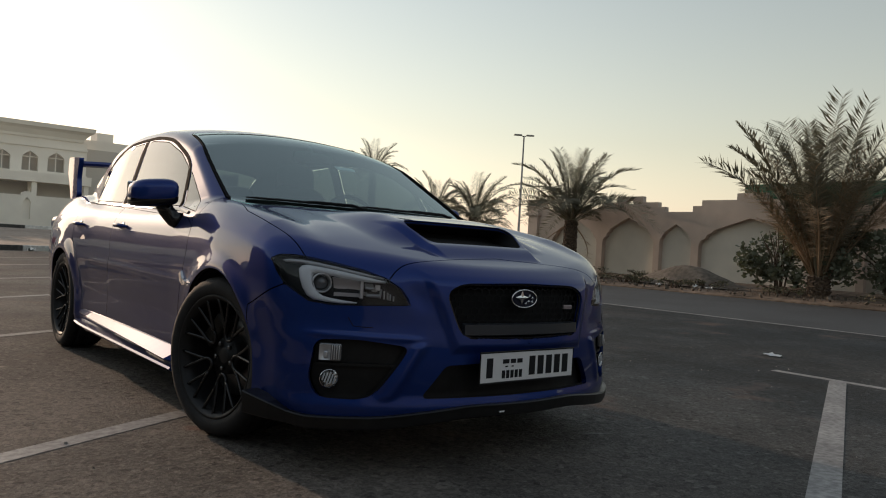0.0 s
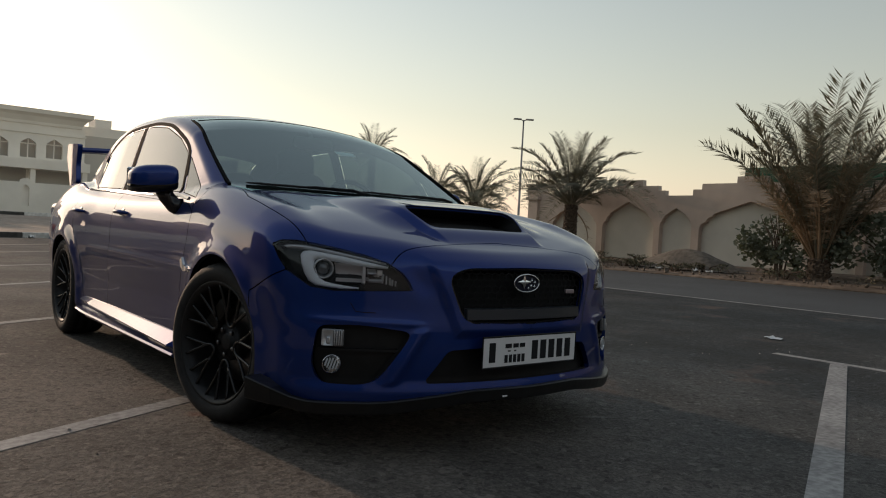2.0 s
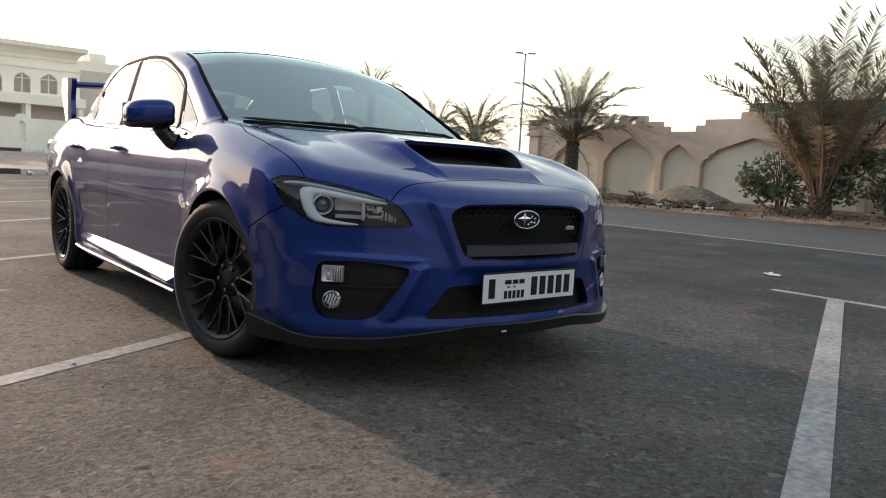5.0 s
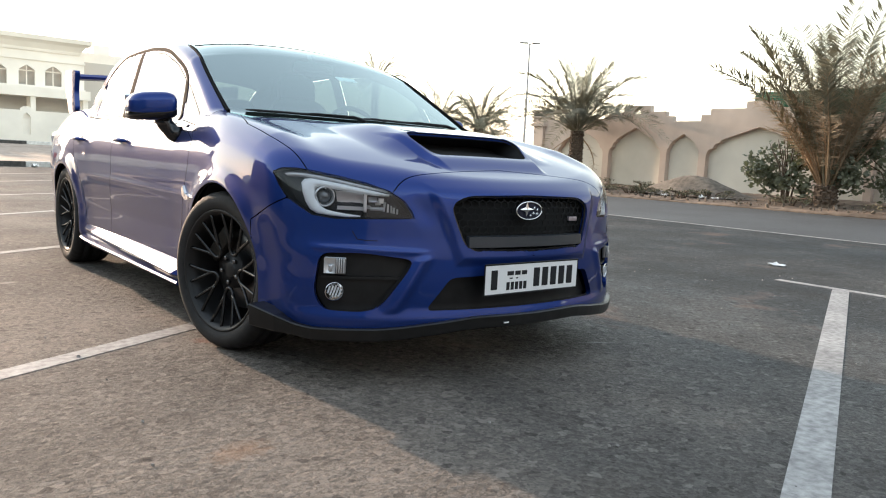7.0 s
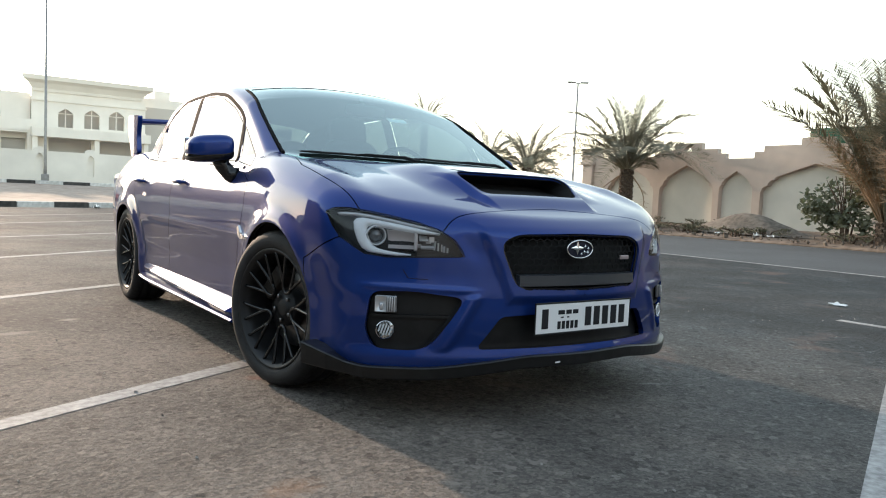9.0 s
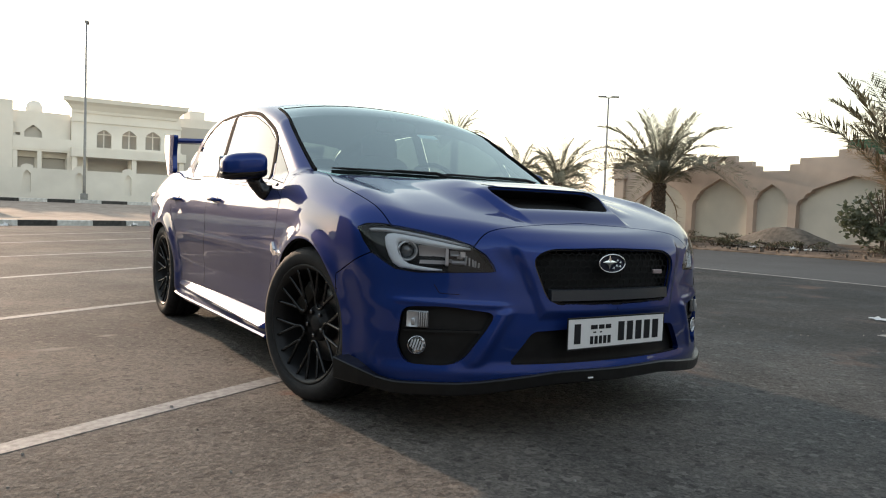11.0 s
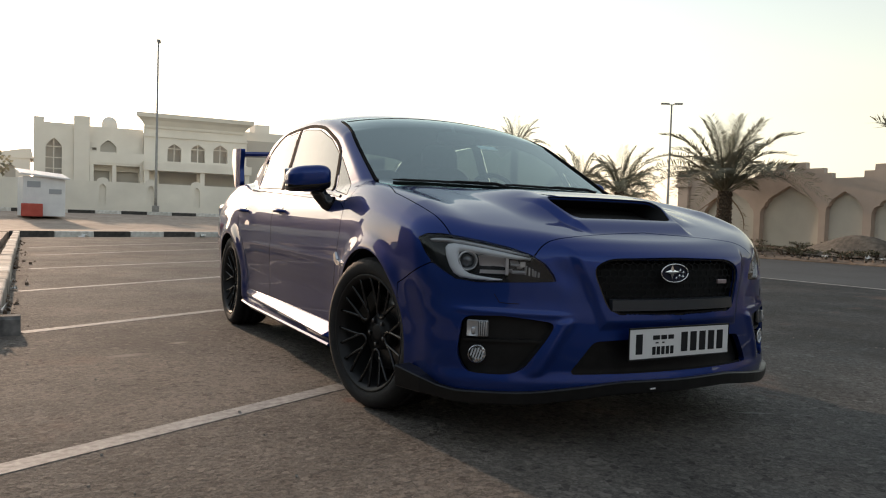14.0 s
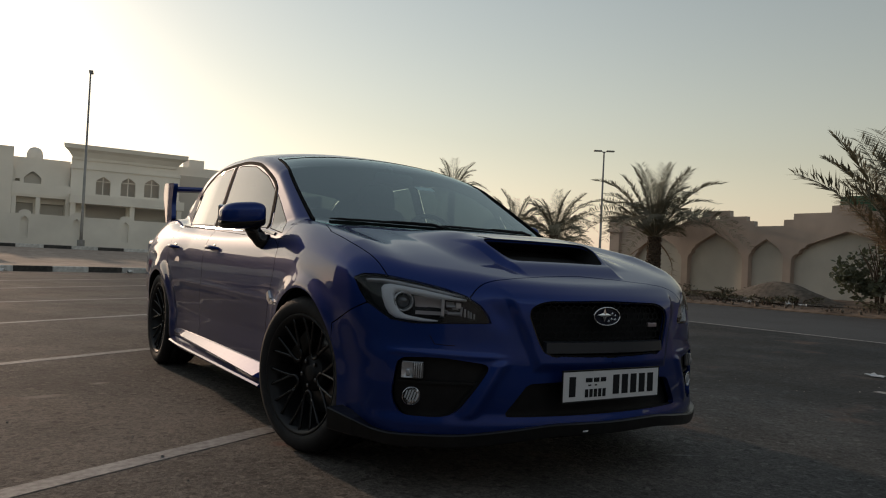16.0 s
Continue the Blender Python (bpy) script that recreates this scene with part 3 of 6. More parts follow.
def shell(offset=0.0, fine=1.0):
    """Half of the body's skin (x <= 0) as a grid of vertices: rings along the car, closed by a half dome at the nose and at the tail."""
    na = int(330 * fine)
    th = np.linspace(0, math.pi, na)
    ring = np.stack([-np.sin(th), np.zeros(na), np.cos(th)], -1)          # from the top round to the bottom
    ys = np.concatenate([np.arange(-0.30, 2.9, 0.0105 / fine), np.arange(2.9, 3.2, 0.02 / fine)])
    eyes, dirs = [], []
    for al in np.linspace(90, 0, int(150 * fine))[:-1]:
        a = radians(al)
        eyes.append(np.tile((0, -0.30, 0.47), (na, 1)))
        dirs.append(ring * math.cos(a) + np.array([0, -math.sin(a), 0]))
    for y in ys:
        h = 0.47 + 0.18 * float(np.clip((y + 0.3) / 1.0, 0, 1))
        eyes.append(np.tile((0, y, h), (na, 1)))
        dirs.append(ring)
    for al in np.linspace(0, 90, 45)[1:]:
        a = radians(al)
        eyes.append(np.tile((0, ys[-1], 0.65), (na, 1)))
        dirs.append(ring * math.cos(a) + np.array([0, math.sin(a), 0]))
    eyes, dirs = np.array(eyes), np.array(dirs)
    lo, hi = np.zeros(eyes.shape[:2]), np.full(eyes.shape[:2], 1.6)
    for _ in range(34):
        mid = (lo + hi) / 2
        inside = car_field(eyes + dirs * mid[..., None]) < -offset
        lo, hi = np.where(inside, mid, lo), np.where(inside, hi, mid)
    return eyes + dirs * lo[..., None]


def field_normal(p, e=0.002):
    g = np.stack([car_field(p + np.eye(3)[i] * e) - car_field(p - np.eye(3)[i] * e) for i in range(3)], -1)
    return g / (np.linalg.norm(g, axis=-1, keepdims=True) + 1e-9)


def poly_field(pts):
    """Signed distance to a polygon: negative inside."""
    P = np.array(pts, float)

    def f(a, b):
        q = np.stack([a, b], -1)
        best = np.full(a.shape, 1e9)
        inside = np.zeros(a.shape, bool)
        for i in range(len(P)):
            s, e = P[i], P[(i + 1) % len(P)]
            d = e - s
            t = np.clip(((q - s) @ d) / (d @ d), 0, 1)
            best = np.minimum(best, np.linalg.norm(q - s - t[..., None] * d, axis=-1))
            c = ((s[1] > b) != (e[1] > b)) & (a < (e[0] - s[0]) * (b - s[1]) / (e[1] - s[1] + 1e-12) + s[0])
            inside ^= c
        return np.where(inside, -best, best)
    return f


def rounded(pts, r, n=4):
    """A polygon with its corners rounded."""
    out = []
    for i, p in enumerate(pts):
        p = Vector(p)
        a, b = Vector(pts[i - 1]), Vector(pts[(i + 1) % len(pts)])
        ra = min(r, (a - p).length * 0.45)
        rb = min(r, (b - p).length * 0.45)
        s, e = p + (a - p).normalized() * ra, p + (b - p).normalized() * rb
        for k in range(n + 1):
            t = k / n
            out.append(tuple((1 - t) ** 2 * s + 2 * t * (1 - t) * p + t * t * e))
    return out


UX, UY = 0.73, 0.68        # the headlamp is laid out along this slanting direction
lamp_pts = [(0.865, -0.471, 0.745), (0.844, -0.488, 0.760), (0.806, -0.535, 0.762), (0.764, -0.588, 0.755), (0.700, -0.650, 0.741), (0.631, -0.715, 0.722),
            (0.567, -0.763, 0.697), (0.522, -0.793, 0.664), (0.498, -0.806, 0.629), (0.489, -0.811, 0.606), (0.560, -0.782, 0.603), (0.656, -0.729, 0.599),
            (0.730, -0.675, 0.596), (0.792, -0.621, 0.606), (0.824, -0.590, 0.632), (0.852, -0.551, 0.660), (0.866, -0.515, 0.700)]
p_lamp = poly_field([(UX * a + UY * b, c) for a, b, c in lamp_pts])
fog_pts = rounded([(0.774, 0.474), (0.655, 0.479), (0.497, 0.459), (0.520, 0.415), (0.600, 0.292), (0.650, 0.274), (0.765, 0.277), (0.790, 0.340)], 0.03)
p_fog = poly_field(fog_pts)
mouth_pts = rounded([(-0.445, 0.280), (0.445, 0.280), (0.36, 0.393), (0.15, 0.402), (-0.15, 0.402), (-0.36, 0.393)], 0.02)
p_mouth = poly_field(mouth_pts)
grille_pts = rounded([(-0.368, 0.655), (-0.30, 0.690), (0.0, 0.697), (0.30, 0.690), (0.368, 0.655), (0.305, 0.494), (0.0, 0.488), (-0.305, 0.494)], 0.045)
p_grille = poly_field(grille_pts)
p_screen = poly_field(rounded([(-0.712, 0.965), (-0.688, 1.09), (-0.660, 1.215), (-0.612, 1.358), (-0.50, 1.397), (-0.25, 1.416), (0.0, 1.421), (0.25, 1.416), (0.50, 1.397), (0.612, 1.358), (0.660, 1.215), (0.688, 1.09), (0.712, 0.965)], 0.03))
p_hood = poly_field([(0.0, 0.205), (0.3, 0.228), (0.58, 0.292), (0.64, 0.285), (0.70, 0.19), (0.735, 0.13), (0.79, -0.07), (0.806, -0.30), (0.797, -0.47), (0.786, -0.60),
                     (0.705, -0.685), (0.605, -0.765), (0.545, -0.768), (0.489, -0.757), (0.387, -0.752), (0.2, -0.722), (0.0, -0.705), (-0.2, -0.72), (-0.2, 0.215)])
scoop_pts = rounded([(-0.246, -0.606), (0.246, -0.606), (0.292, -0.490), (0.278, -0.440), (0.225, -0.418), (-0.225, -0.418), (-0.278, -0.440), (-0.292, -0.490)], 0.035)
p_scoop = poly_field(scoop_pts)
p_fglass = poly_field(rounded([(0.735, 0.948), (0.845, 1.150), (1.04, 1.243), (1.32, 1.322), (1.64, 1.352), (1.70, 1.345), (1.665, 0.972)], 0.03))
p_tri = poly_field(rounded([(0.42, 0.915), (0.70, 0.945), (0.80, 1.135)], 0.02))
p_rglass = poly_field(rounded([(1.765, 0.976), (1.79, 1.349), (2.05, 1.342), (2.32, 1.290), (2.60, 1.175), (2.64, 1.10), (2.50, 1.000)], 0.03))
p_fdoor = poly_field(rounded([(0.50, 0.288), (0.465, 0.457), (0.385, 0.62), (0.350, 0.74), (0.370, 0.85), (0.48, 0.888), (1.0, 0.912), (1.665, 0.945), (1.62, 0.75), (1.60, 0.66), (1.645, 0.50), (1.665, 0.288)], 0.02))
p_rdoor = poly_field(rounded([(1.665, 0.288), (1.645, 0.50), (1.60, 0.66), (1.62, 0.75), (1.665, 0.945), (2.2, 0.968), (2.50, 0.975), (2.49, 0.86), (2.42, 0.74), (2.30, 0.65), (2.22, 0.52), (2.17, 0.288)], 0.02))
p_rear = poly_field(rounded([(-0.53, 2.74), (0.53, 2.74), (0.60, 3.22), (-0.60, 3.22)], 0.05))
far_off = 1.0


def split(v):
    return np.abs(v[..., 0]), v[..., 1], v[..., 2]


def f_lamp(v):
    X, y, z = split(v)
    return np.where((y < -0.35) & (X > 0.4) & (z > 0.55), p_lamp(UX * X + UY * y, z), far_off)


def f_fog(v):
    X, y, z = split(v)
    return np.where(y < -0.5, p_fog(X, z), far_off)


def f_mouth(v):
    X, y, z = split(v)
    return np.where(y < -0.6, p_mouth(X, z), far_off)


def f_grille(v):
    X, y, z = split(v)
    return np.where(y < -0.6, p_grille(X, z), far_off)


def f_screen(v):
    X, y, z = split(v)
    return np.where((y > 0.18) & (y < 1.08 + 0.25 * X ** 2) & (z > 0.93) & (X < 0.9 * 0.8 + 0.02), p_screen(X, z), far_off)


def f_hood(v):
    X, y, z = split(v)
    return np.where((y < 0.5) & (z > 0.66) & (X < 0.87), p_hood(X, y), far_off)


def f_scoop(v):
    X, y, z = split(v)
    return np.where(z > 0.7, p_scoop(X, y), far_off)


def side_field(poly):
    def f(v):
        X, y, z = split(v)
        return np.where(X > 0.5, poly(y, z), far_off)
    return f


def f_rear(v):
    X, y, z = split(v)
    return np.where((y > 2.5) & (z > 1.05), p_rear(X, y), far_off)


def f_arch_f(v):
    X, y, z = split(v)
    return np.where(X > 0.5, np.hypot(y + 0.03, z - 0.318) - 0.362, far_off)


def f_arch_r(v):
    X, y, z = split(v)
    return np.where(X > 0.5, np.hypot(y - 2.645, z - 0.318) - 0.350, far_off)


def f_bumper(v):
    """Front bumper: ahead of a seam that runs from the wheel arch up to the headlamp, and under the bonnet's edge."""
    X, y, z = split(v)
    seam = y - (-0.345 - 0.195 * np.clip((z - 0.565) / 0.09, -0.4, 1.6))
    return np.where((X > 0.62) & (z < 0.715), seam, np.where(y < -0.45, -far_off, far_off))


f_fglass, f_tri, f_rglass, f_fdoor, f_rdoor = (side_field(p) for p in (p_fglass, p_tri, p_rglass, p_fdoor, p_rdoor))

M_paint = material("blue_pearl_paint", (0.011, 0.036, 0.190), 0.40, 0.6, Coat_Weight=0.85, Coat_Roughness=0.015, Coat_IOR=1.45, Specular_Tint=(0.02, 0.04, 0.16, 1.0))
M_black = grain(material("black_plastic", (0.008, 0.008, 0.008), 0.5, Specular_IOR_Level=0.3), 20, (0.006, 0.006, 0.006), (0.011, 0.011, 0.011))
M_seal = material("matt_seal", (0.008, 0.008, 0.008), 0.85, Specular_IOR_Level=0.1)
M_void = material("matt_black", (0.004, 0.004, 0.004), 0.9)
M_gloss = material("gloss_black", (0.008, 0.008, 0.009), 0.12)
M_chrome = material("chrome", (0.75, 0.75, 0.75), 0.08, 1.0)
M_silver = material("silver_plastic", (0.55, 0.56, 0.57), 0.25, 0.6)
M_rubber = grain(material("tyre_rubber", (0.02, 0.02, 0.02), 0.75), 30, (0.008, 0.008, 0.008), (0.017, 0.016, 0.016), bump=0.2, bump_scale=200)
M_rim = material("satin_black_alloy", (0.008, 0.008, 0.0085), 0.27, 0.0)
M_disc = material("brake_steel", (0.22, 0.21, 0.20), 0.35, 1.0)
M_cloth = grain(material("dark_seat_cloth", (0.02, 0.02, 0.022), 0.9), 60, (0.014, 0.014, 0.015), (0.03, 0.03, 0.032), bump=0.3)
M_dash = grain(material("dark_dashboard", (0.025, 0.025, 0.026), 0.6), 80, (0.02, 0.02, 0.02), (0.035, 0.034, 0.034), bump=0.3)
M_white = material("white_reflector", (0.67, 0.69, 0.71), 0.3)
M_platewhite = material("plate_white", (0.84, 0.84, 0.83), 0.4)
M_ink = material("plate_ink", (0.008, 0.008, 0.01), 0.85)


def glass_material(name, tint, ior=1.5, rough=0.0, gloss=(1, 1, 1)):
    """Thin clear glass: a straight-through tint under a Fresnel gloss."""
    m = bpy.data.materials.new(name)
    m.use_nodes = True
    nt = m.node_tree
    nt.nodes.remove(nt.nodes["Principled BSDF"])
    tr, gl, mx, lw = (nt.nodes.new("ShaderNode" + k) for k in ("BsdfTransparent", "BsdfGlossy", "MixShader", "LayerWeight"))
    tr.inputs[0].default_value = (*tint, 1)
    gl.inputs["Color"].default_value, gl.inputs["Roughness"].default_value = (*gloss, 1), rough
    lw.inputs[0].default_value = 0.5
    pw, ml = nt.nodes.new("ShaderNodeMath"), nt.nodes.new("ShaderNodeMath")
    pw.operation, ml.operation = "POWER", "MULTIPLY_ADD"
    pw.inputs[1].default_value = 5.0
    base = ((ior - 1) / (ior + 1)) ** 2 * 2
    ml.inputs[1].default_value, ml.inputs[2].default_value = 1 - base, base
    nt.links.new(lw.outputs["Facing"], pw.inputs[0])
    nt.links.new(pw.outputs[0], ml.inputs[0])
    nt.links.new(ml.outputs[0], mx.inputs[0])
    nt.links.new(tr.outputs[0], mx.inputs[1])
    nt.links.new(gl.outputs[0], mx.inputs[2])
    nt.links.new(mx.outputs[0], nt.nodes["Material Output"].inputs[0])
    return m


M_screen = glass_material("windscreen_glass", (0.50, 0.68, 0.67), 2.05, gloss=(0.87, 1.0, 0.985))
M_sideglass = glass_material("side_glass", (0.05, 0.06, 0.058))
M_lens = glass_material("clear_lens", (0.92, 0.93, 0.94), 1.32)

car = thing("car", (0, 0, 0), "metallic blue sports sedan parked across the bay lines", "car")


def skin_mesh(fields, offset=0.0, fine=1.0):
    """Half the skin, with its vertices drawn onto the given outlines, cut into triangles."""
    V = shell(offset, fine)
    R, A = V.shape[:2]
    P = V.reshape(-1, 3).copy()
    snapped = np.zeros(len(P), bool)
    centre = np.abs(P[:, 0]) < 1e-6
    step = np.zeros((R, A))
    da, dr = np.linalg.norm(np.diff(V, axis=1), axis=-1), np.linalg.norm(np.diff(V, axis=0), axis=-1)
    step[:, 1:] = da
    step[1:] = np.maximum(step[1:], dr)
    step[:-1] = np.maximum(step[:-1], dr)
    thr = np.clip(step.reshape(-1) * 0.56, 0.004, 0.016)
    for f in fields:
        val = f(P)
        near = (np.abs(val) < 0.03) & ~snapped
        if not near.any():
            continue
        i = np.nonzero(near)[0]
        start = P[i]
        p = start.copy()
        for _ in range(4):
            v = f(p)
            g = np.stack([f(p + np.eye(3)[k] * 1e-4) - f(p - np.eye(3)[k] * 1e-4) for k in range(3)], -1) / 2e-4
            n = field_normal(p)
            g = g - n * (g * n).sum(-1, keepdims=True)
            g2 = (g * g).sum(-1)
            d = -v[:, None] * g / np.maximum(g2, 1e-3)[:, None]
            d[centre[i], 0] = 0
            d *= np.minimum(1, 0.02 / (np.linalg.norm(d, axis=-1, keepdims=True) + 1e-9))
            p = p + d
            p = p - (car_field(p) + offset)[:, None] * field_normal(p)
        # every grid edge that crosses the outline must have an end on it
        grid, want = val.reshape(R, A), np.zeros((R, A), bool)
        done = snapped.reshape(R, A)
        for a, b in ((np.s_[:-1, :], np.s_[1:, :]), (np.s_[:, :-1], np.s_[:, 1:])):
            va, vb = grid[a], grid[b]
            cross = (va * vb < 0) & (np.abs(va) < 0.05) & (np.abs(vb) < 0.05) & ~done[a] & ~done[b]
            want[a] |= cross & (np.abs(va) <= np.abs(vb))
            want[b] |= cross & (np.abs(va) > np.abs(vb))
        move = np.linalg.norm(p - start, axis=-1)
        ok = ((move < thr[i] * 0.5) | (want.reshape(-1)[i] & (move < 0.02))) & (np.abs(f(p)) < 0.0015)
        j = i[ok]
        P[j] = p[ok]
        snapped[j] = True
    P[centre, 0] = 0
    idx = np.arange(R * A).reshape(R, A)
    q = np.stack([idx[:-1, :-1], idx[:-1, 1:], idx[1:, 1:], idx[1:, :-1]], -1).reshape(-1, 4)
    other = snapped[q[:, 1]] & snapped[q[:, 3]] & ~(snapped[q[:, 0]] & snapped[q[:, 2]])
    t1 = np.where(other[:, None], q[:, [1, 2, 3]], q[:, [0, 1, 2]])
    t2 = np.where(other[:, None], q[:, [1, 3, 0]], q[:, [0, 2, 3]])
    tris = np.concatenate([t1, t2])
    a, b, c = P[tris[:, 0]], P[tris[:, 1]], P[tris[:, 2]]
    nf = np.cross(b - a, c - a)
    area = np.linalg.norm(nf, axis=-1)
    cen = (a + b + c) / 3
    flip = (nf * field_normal(cen)).sum(-1) < 0
    tris[flip] = tris[flip][:, [0, 2, 1]]
    keep = area > 1e-9
    return P, tris[keep], cen[keep]


def put_skin(name, P, tris, mat, parent=car, both=False, gap=0.0, flange=0.0, label="", flange_mat=None):
    """One part from some of the skin's triangles. both: joined with its mirror image. gap: drawn back at its edges; flange: folded inwards there."""
    used, inv = np.unique(tris, return_inverse=True)
    p, t = P[used].copy(), inv.reshape(-1, 3)
    n = field_normal(p)
    if both:
        mid = np.abs(p[:, 0]) < 1e-6
        new_i = np.where(mid, np.arange(len(p)), len(p) + np.cumsum(~mid) - 1)
        t = np.concatenate([t, new_i[t][:, [0, 2, 1]]])
        flipx = np.array([-1, 1, 1])
        p, n = np.concatenate([p, p[~mid] * flipx]), np.concatenate([n, n[~mid] * flipx])
    e = np.concatenate([t[:, [0, 1]], t[:, [1, 2]], t[:, [2, 0]]])
    key = np.sort(e, 1)
    _, first, count = np.unique(key[:, 0].astype(np.int64) * len(p) + key[:, 1], return_index=True, return_counts=True)
    rim = e[first[count == 1]]
    out = np.zeros_like(p)
    if len(rim):
        # draw the rim back, away from its edge, within the surface
        d = p[rim[:, 1]] - p[rim[:, 0]]
        side = np.cross(d, n[rim[:, 0]])
        side /= np.linalg.norm(side, axis=-1, keepdims=True) + 1e-9
        np.add.at(out, rim[:, 0], side)
        np.add.at(out, rim[:, 1], side)
        ln = np.linalg.norm(out, axis=-1, keepdims=True)
        out = np.where(ln > 0, out / np.maximum(ln, 1e-9), 0)
        p = p - out * gap
    faces = t.tolist()
    vn = n.copy()
    k = len(p)
    mats = [0] * len(faces)
    if flange and len(rim):
        rv, ri = np.unique(rim, return_inverse=True)
        ri = ri.reshape(-1, 2)
        top, low = p[rv], p[rv] - n[rv] * flange
        p = np.concatenate([p, top, low])
        vn = np.concatenate([vn, out[rv], out[rv]])
        m = len(rv)
        for a, b in ri.tolist():
            faces.append([k + b, k + a, k + m + a, k + m + b])
        mats += [1 if flange_mat else 0] * len(ri)
    me = bpy.data.meshes.new(name)
    me.from_pydata(p.tolist(), [], faces)
    me.materials.append(mat)
    if flange_mat:
        me.materials.append(flange_mat)
        me.polygons.foreach_set("material_index", mats)
    me.shade_smooth()
    me.normals_split_custom_set_from_vertices(vn.tolist())
    ob = new(name, me)
    ob.parent = parent
    if label:
        tagged(ob, label)
    return ob


def mirror_part(ob):
    """The same part on the other side of the car."""
    me = ob.data.copy()
    me.transform(Matrix.Diagonal((-1, 1, 1, 1)))
    me.flip_normals()
    o = new(ob.name.split(".")[0], me)
    o.parent = ob.parent
    if "label" in ob:
        tagged(o, ob["label"])
    return o


outlines = [f_lamp, f_grille, f_fog, f_mouth, f_scoop, f_hood, f_screen, f_fglass, f_tri, f_rglass, f_fdoor, f_rdoor, f_arch_f, f_arch_r, f_rear, f_bumper]
P, T, C = skin_mesh(outlines)
lab = np.zeros(len(T), int)
for number, f in ((10, f_bumper), (9, f_fdoor), (8, f_rdoor)):
    lab[(f(C) < 0) & (lab == 0)] = number
nose = (C[:, 1] < -0.30) & (np.abs(C[:, 0]) < 0.62) & (C[:, 2] < 0.80)
lab[nose & (lab == 0)] = 10
for number, f in ((11, f_hood), (1, f_lamp), (2, f_grille), (3, f_fog), (4, f_mouth), (5, f_scoop), (6, f_screen), (7, f_fglass), (12, f_tri), (13, f_rglass), (14, f_arch_f), (15, f_arch_r), (16, f_rear)):
    lab[f(C) < 0] = number
fender = (lab == 0) & (C[:, 1] < 0.52) & (C[:, 2] < 0.99 - 0.1 * (C[:, 1] > 0.36))
lab[fender & (C[:, 1] < np.interp(C[:, 2], [0.28, 0.457, 0.62, 0.74, 0.85, 0.95], [0.50, 0.465, 0.385, 0.35, 0.37, 0.48]))] = 17
lab[(lab == 0) & (np.abs(C[:, 0]) < 0.665) & (C[:, 1] > 0.15) & (C[:, 1] < 0.5) & (C[:, 2] > 0.9)] = 18
stray = (lab == 10) & (C[:, 1] > -0.35)
lab[stray] = 17
# nothing of the bumper hangs under the splitter
low = (lab == 10) & (C[:, 2] < np.interp(np.abs(C[:, 0]), [0, 0.23, 0.43, 0.63, 0.78, 0.9], [0.222, 0.224, 0.206, 0.186, 0.184, 0.2]))
lab[low] = 99
# keep the bumper in one piece
group = np.arange(len(P))
mine = T[lab == 10]
for _ in range(400):
    best = group[mine].min(1)
    before = group.copy()
    for k in range(3):
        np.minimum.at(group, mine[:, k], best)
    if (group == before).all():
        break
names_, sizes_ = np.unique(group[mine[:, 0]], return_counts=True)
loose = (lab == 10) & (group[T[:, 0]] != names_[np.argmax(sizes_)])
lab[loose] = 17
sel = lambda k: T[lab == k]
GAP, FL = 0.0022, 0.014
put_skin("body_shell", P, sel(0), M_paint, both=True, gap=0.001, flange=FL, flange_mat=M_seal)
put_skin("front_bumper", P, sel(10), M_paint, both=True, gap=GAP, flange=0.022)
put_skin("bonnet", P, sel(11), M_paint, both=True, gap=GAP, flange=FL, label="blue bonnet with a wide air scoop")
for k, name, mat, gap in ((17, "front_fender", M_paint, GAP), (9, "front_door", M_paint, GAP), (8, "rear_door", M_paint, GAP),
                          (1, "headlight", M_lens, 0.001), (7, "front_side_window", M_sideglass, 0.004), (12, "quarter_window", M_sideglass, 0.004), (13, "rear_side_window", M_sideglass, 0.004)):
    is_glass = mat in (M_lens, M_sideglass)
    ob = put_skin(name, P, sel(k), mat, gap=gap, flange=0 if is_glass else FL, flange_mat=None if is_glass else M_seal)
    if is_glass:
        ob.visible_shadow = False
    o2 = mirror_part(ob)
    o2.visible_shadow = not is_glass
    if name == "headlight":
        headlights = [ob, o2]
for k, name in ((6, "windscreen"), (16, "rear_window")):
    ob = put_skin(name, P, sel(k), M_screen if k == 6 else M_sideglass, both=True, gap=0.003, label="tinted laminated glass")
    ob.visible_shadow = False

put_skin("cowl_strip", P, sel(18), M_seal, both=True, label="black strip at the foot of the windscreen")
# dark inner skin behind the gaps, and deeper backs behind the openings of the nose
P2, T2, C2 = skin_mesh([f_screen, f_fglass, f_tri, f_rglass, f_arch_f, f_arch_r, f_lamp, f_grille, f_fog, f_mouth, f_rear], 0.016, 0.5)
hole = np.zeros(len(T2), bool)
for f, grow in ((f_screen, 0.0), (f_fglass, 0.0), (f_tri, 0.0), (f_rglass, 0.0), (f_arch_f, 0), (f_arch_r, 0), (f_lamp, 0), (f_grille, 0), (f_fog, 0), (f_mouth, 0), (f_rear, 0), (f_scoop, 0.0)):
    hole |= f(C2) < grow
put_skin("inner_skin", P2, T2[~hole], M_void, both=True, label="black seals and inner panels")
P3, T3, C3 = skin_mesh([], 0.075, 0.35)
deep = (C3[:, 1] < -0.25) & (C3[:, 2] > 0.2)
put_skin("nose_backing", P3, T3[deep], M_void, both=True, label="dark space behind the openings of the bumper")


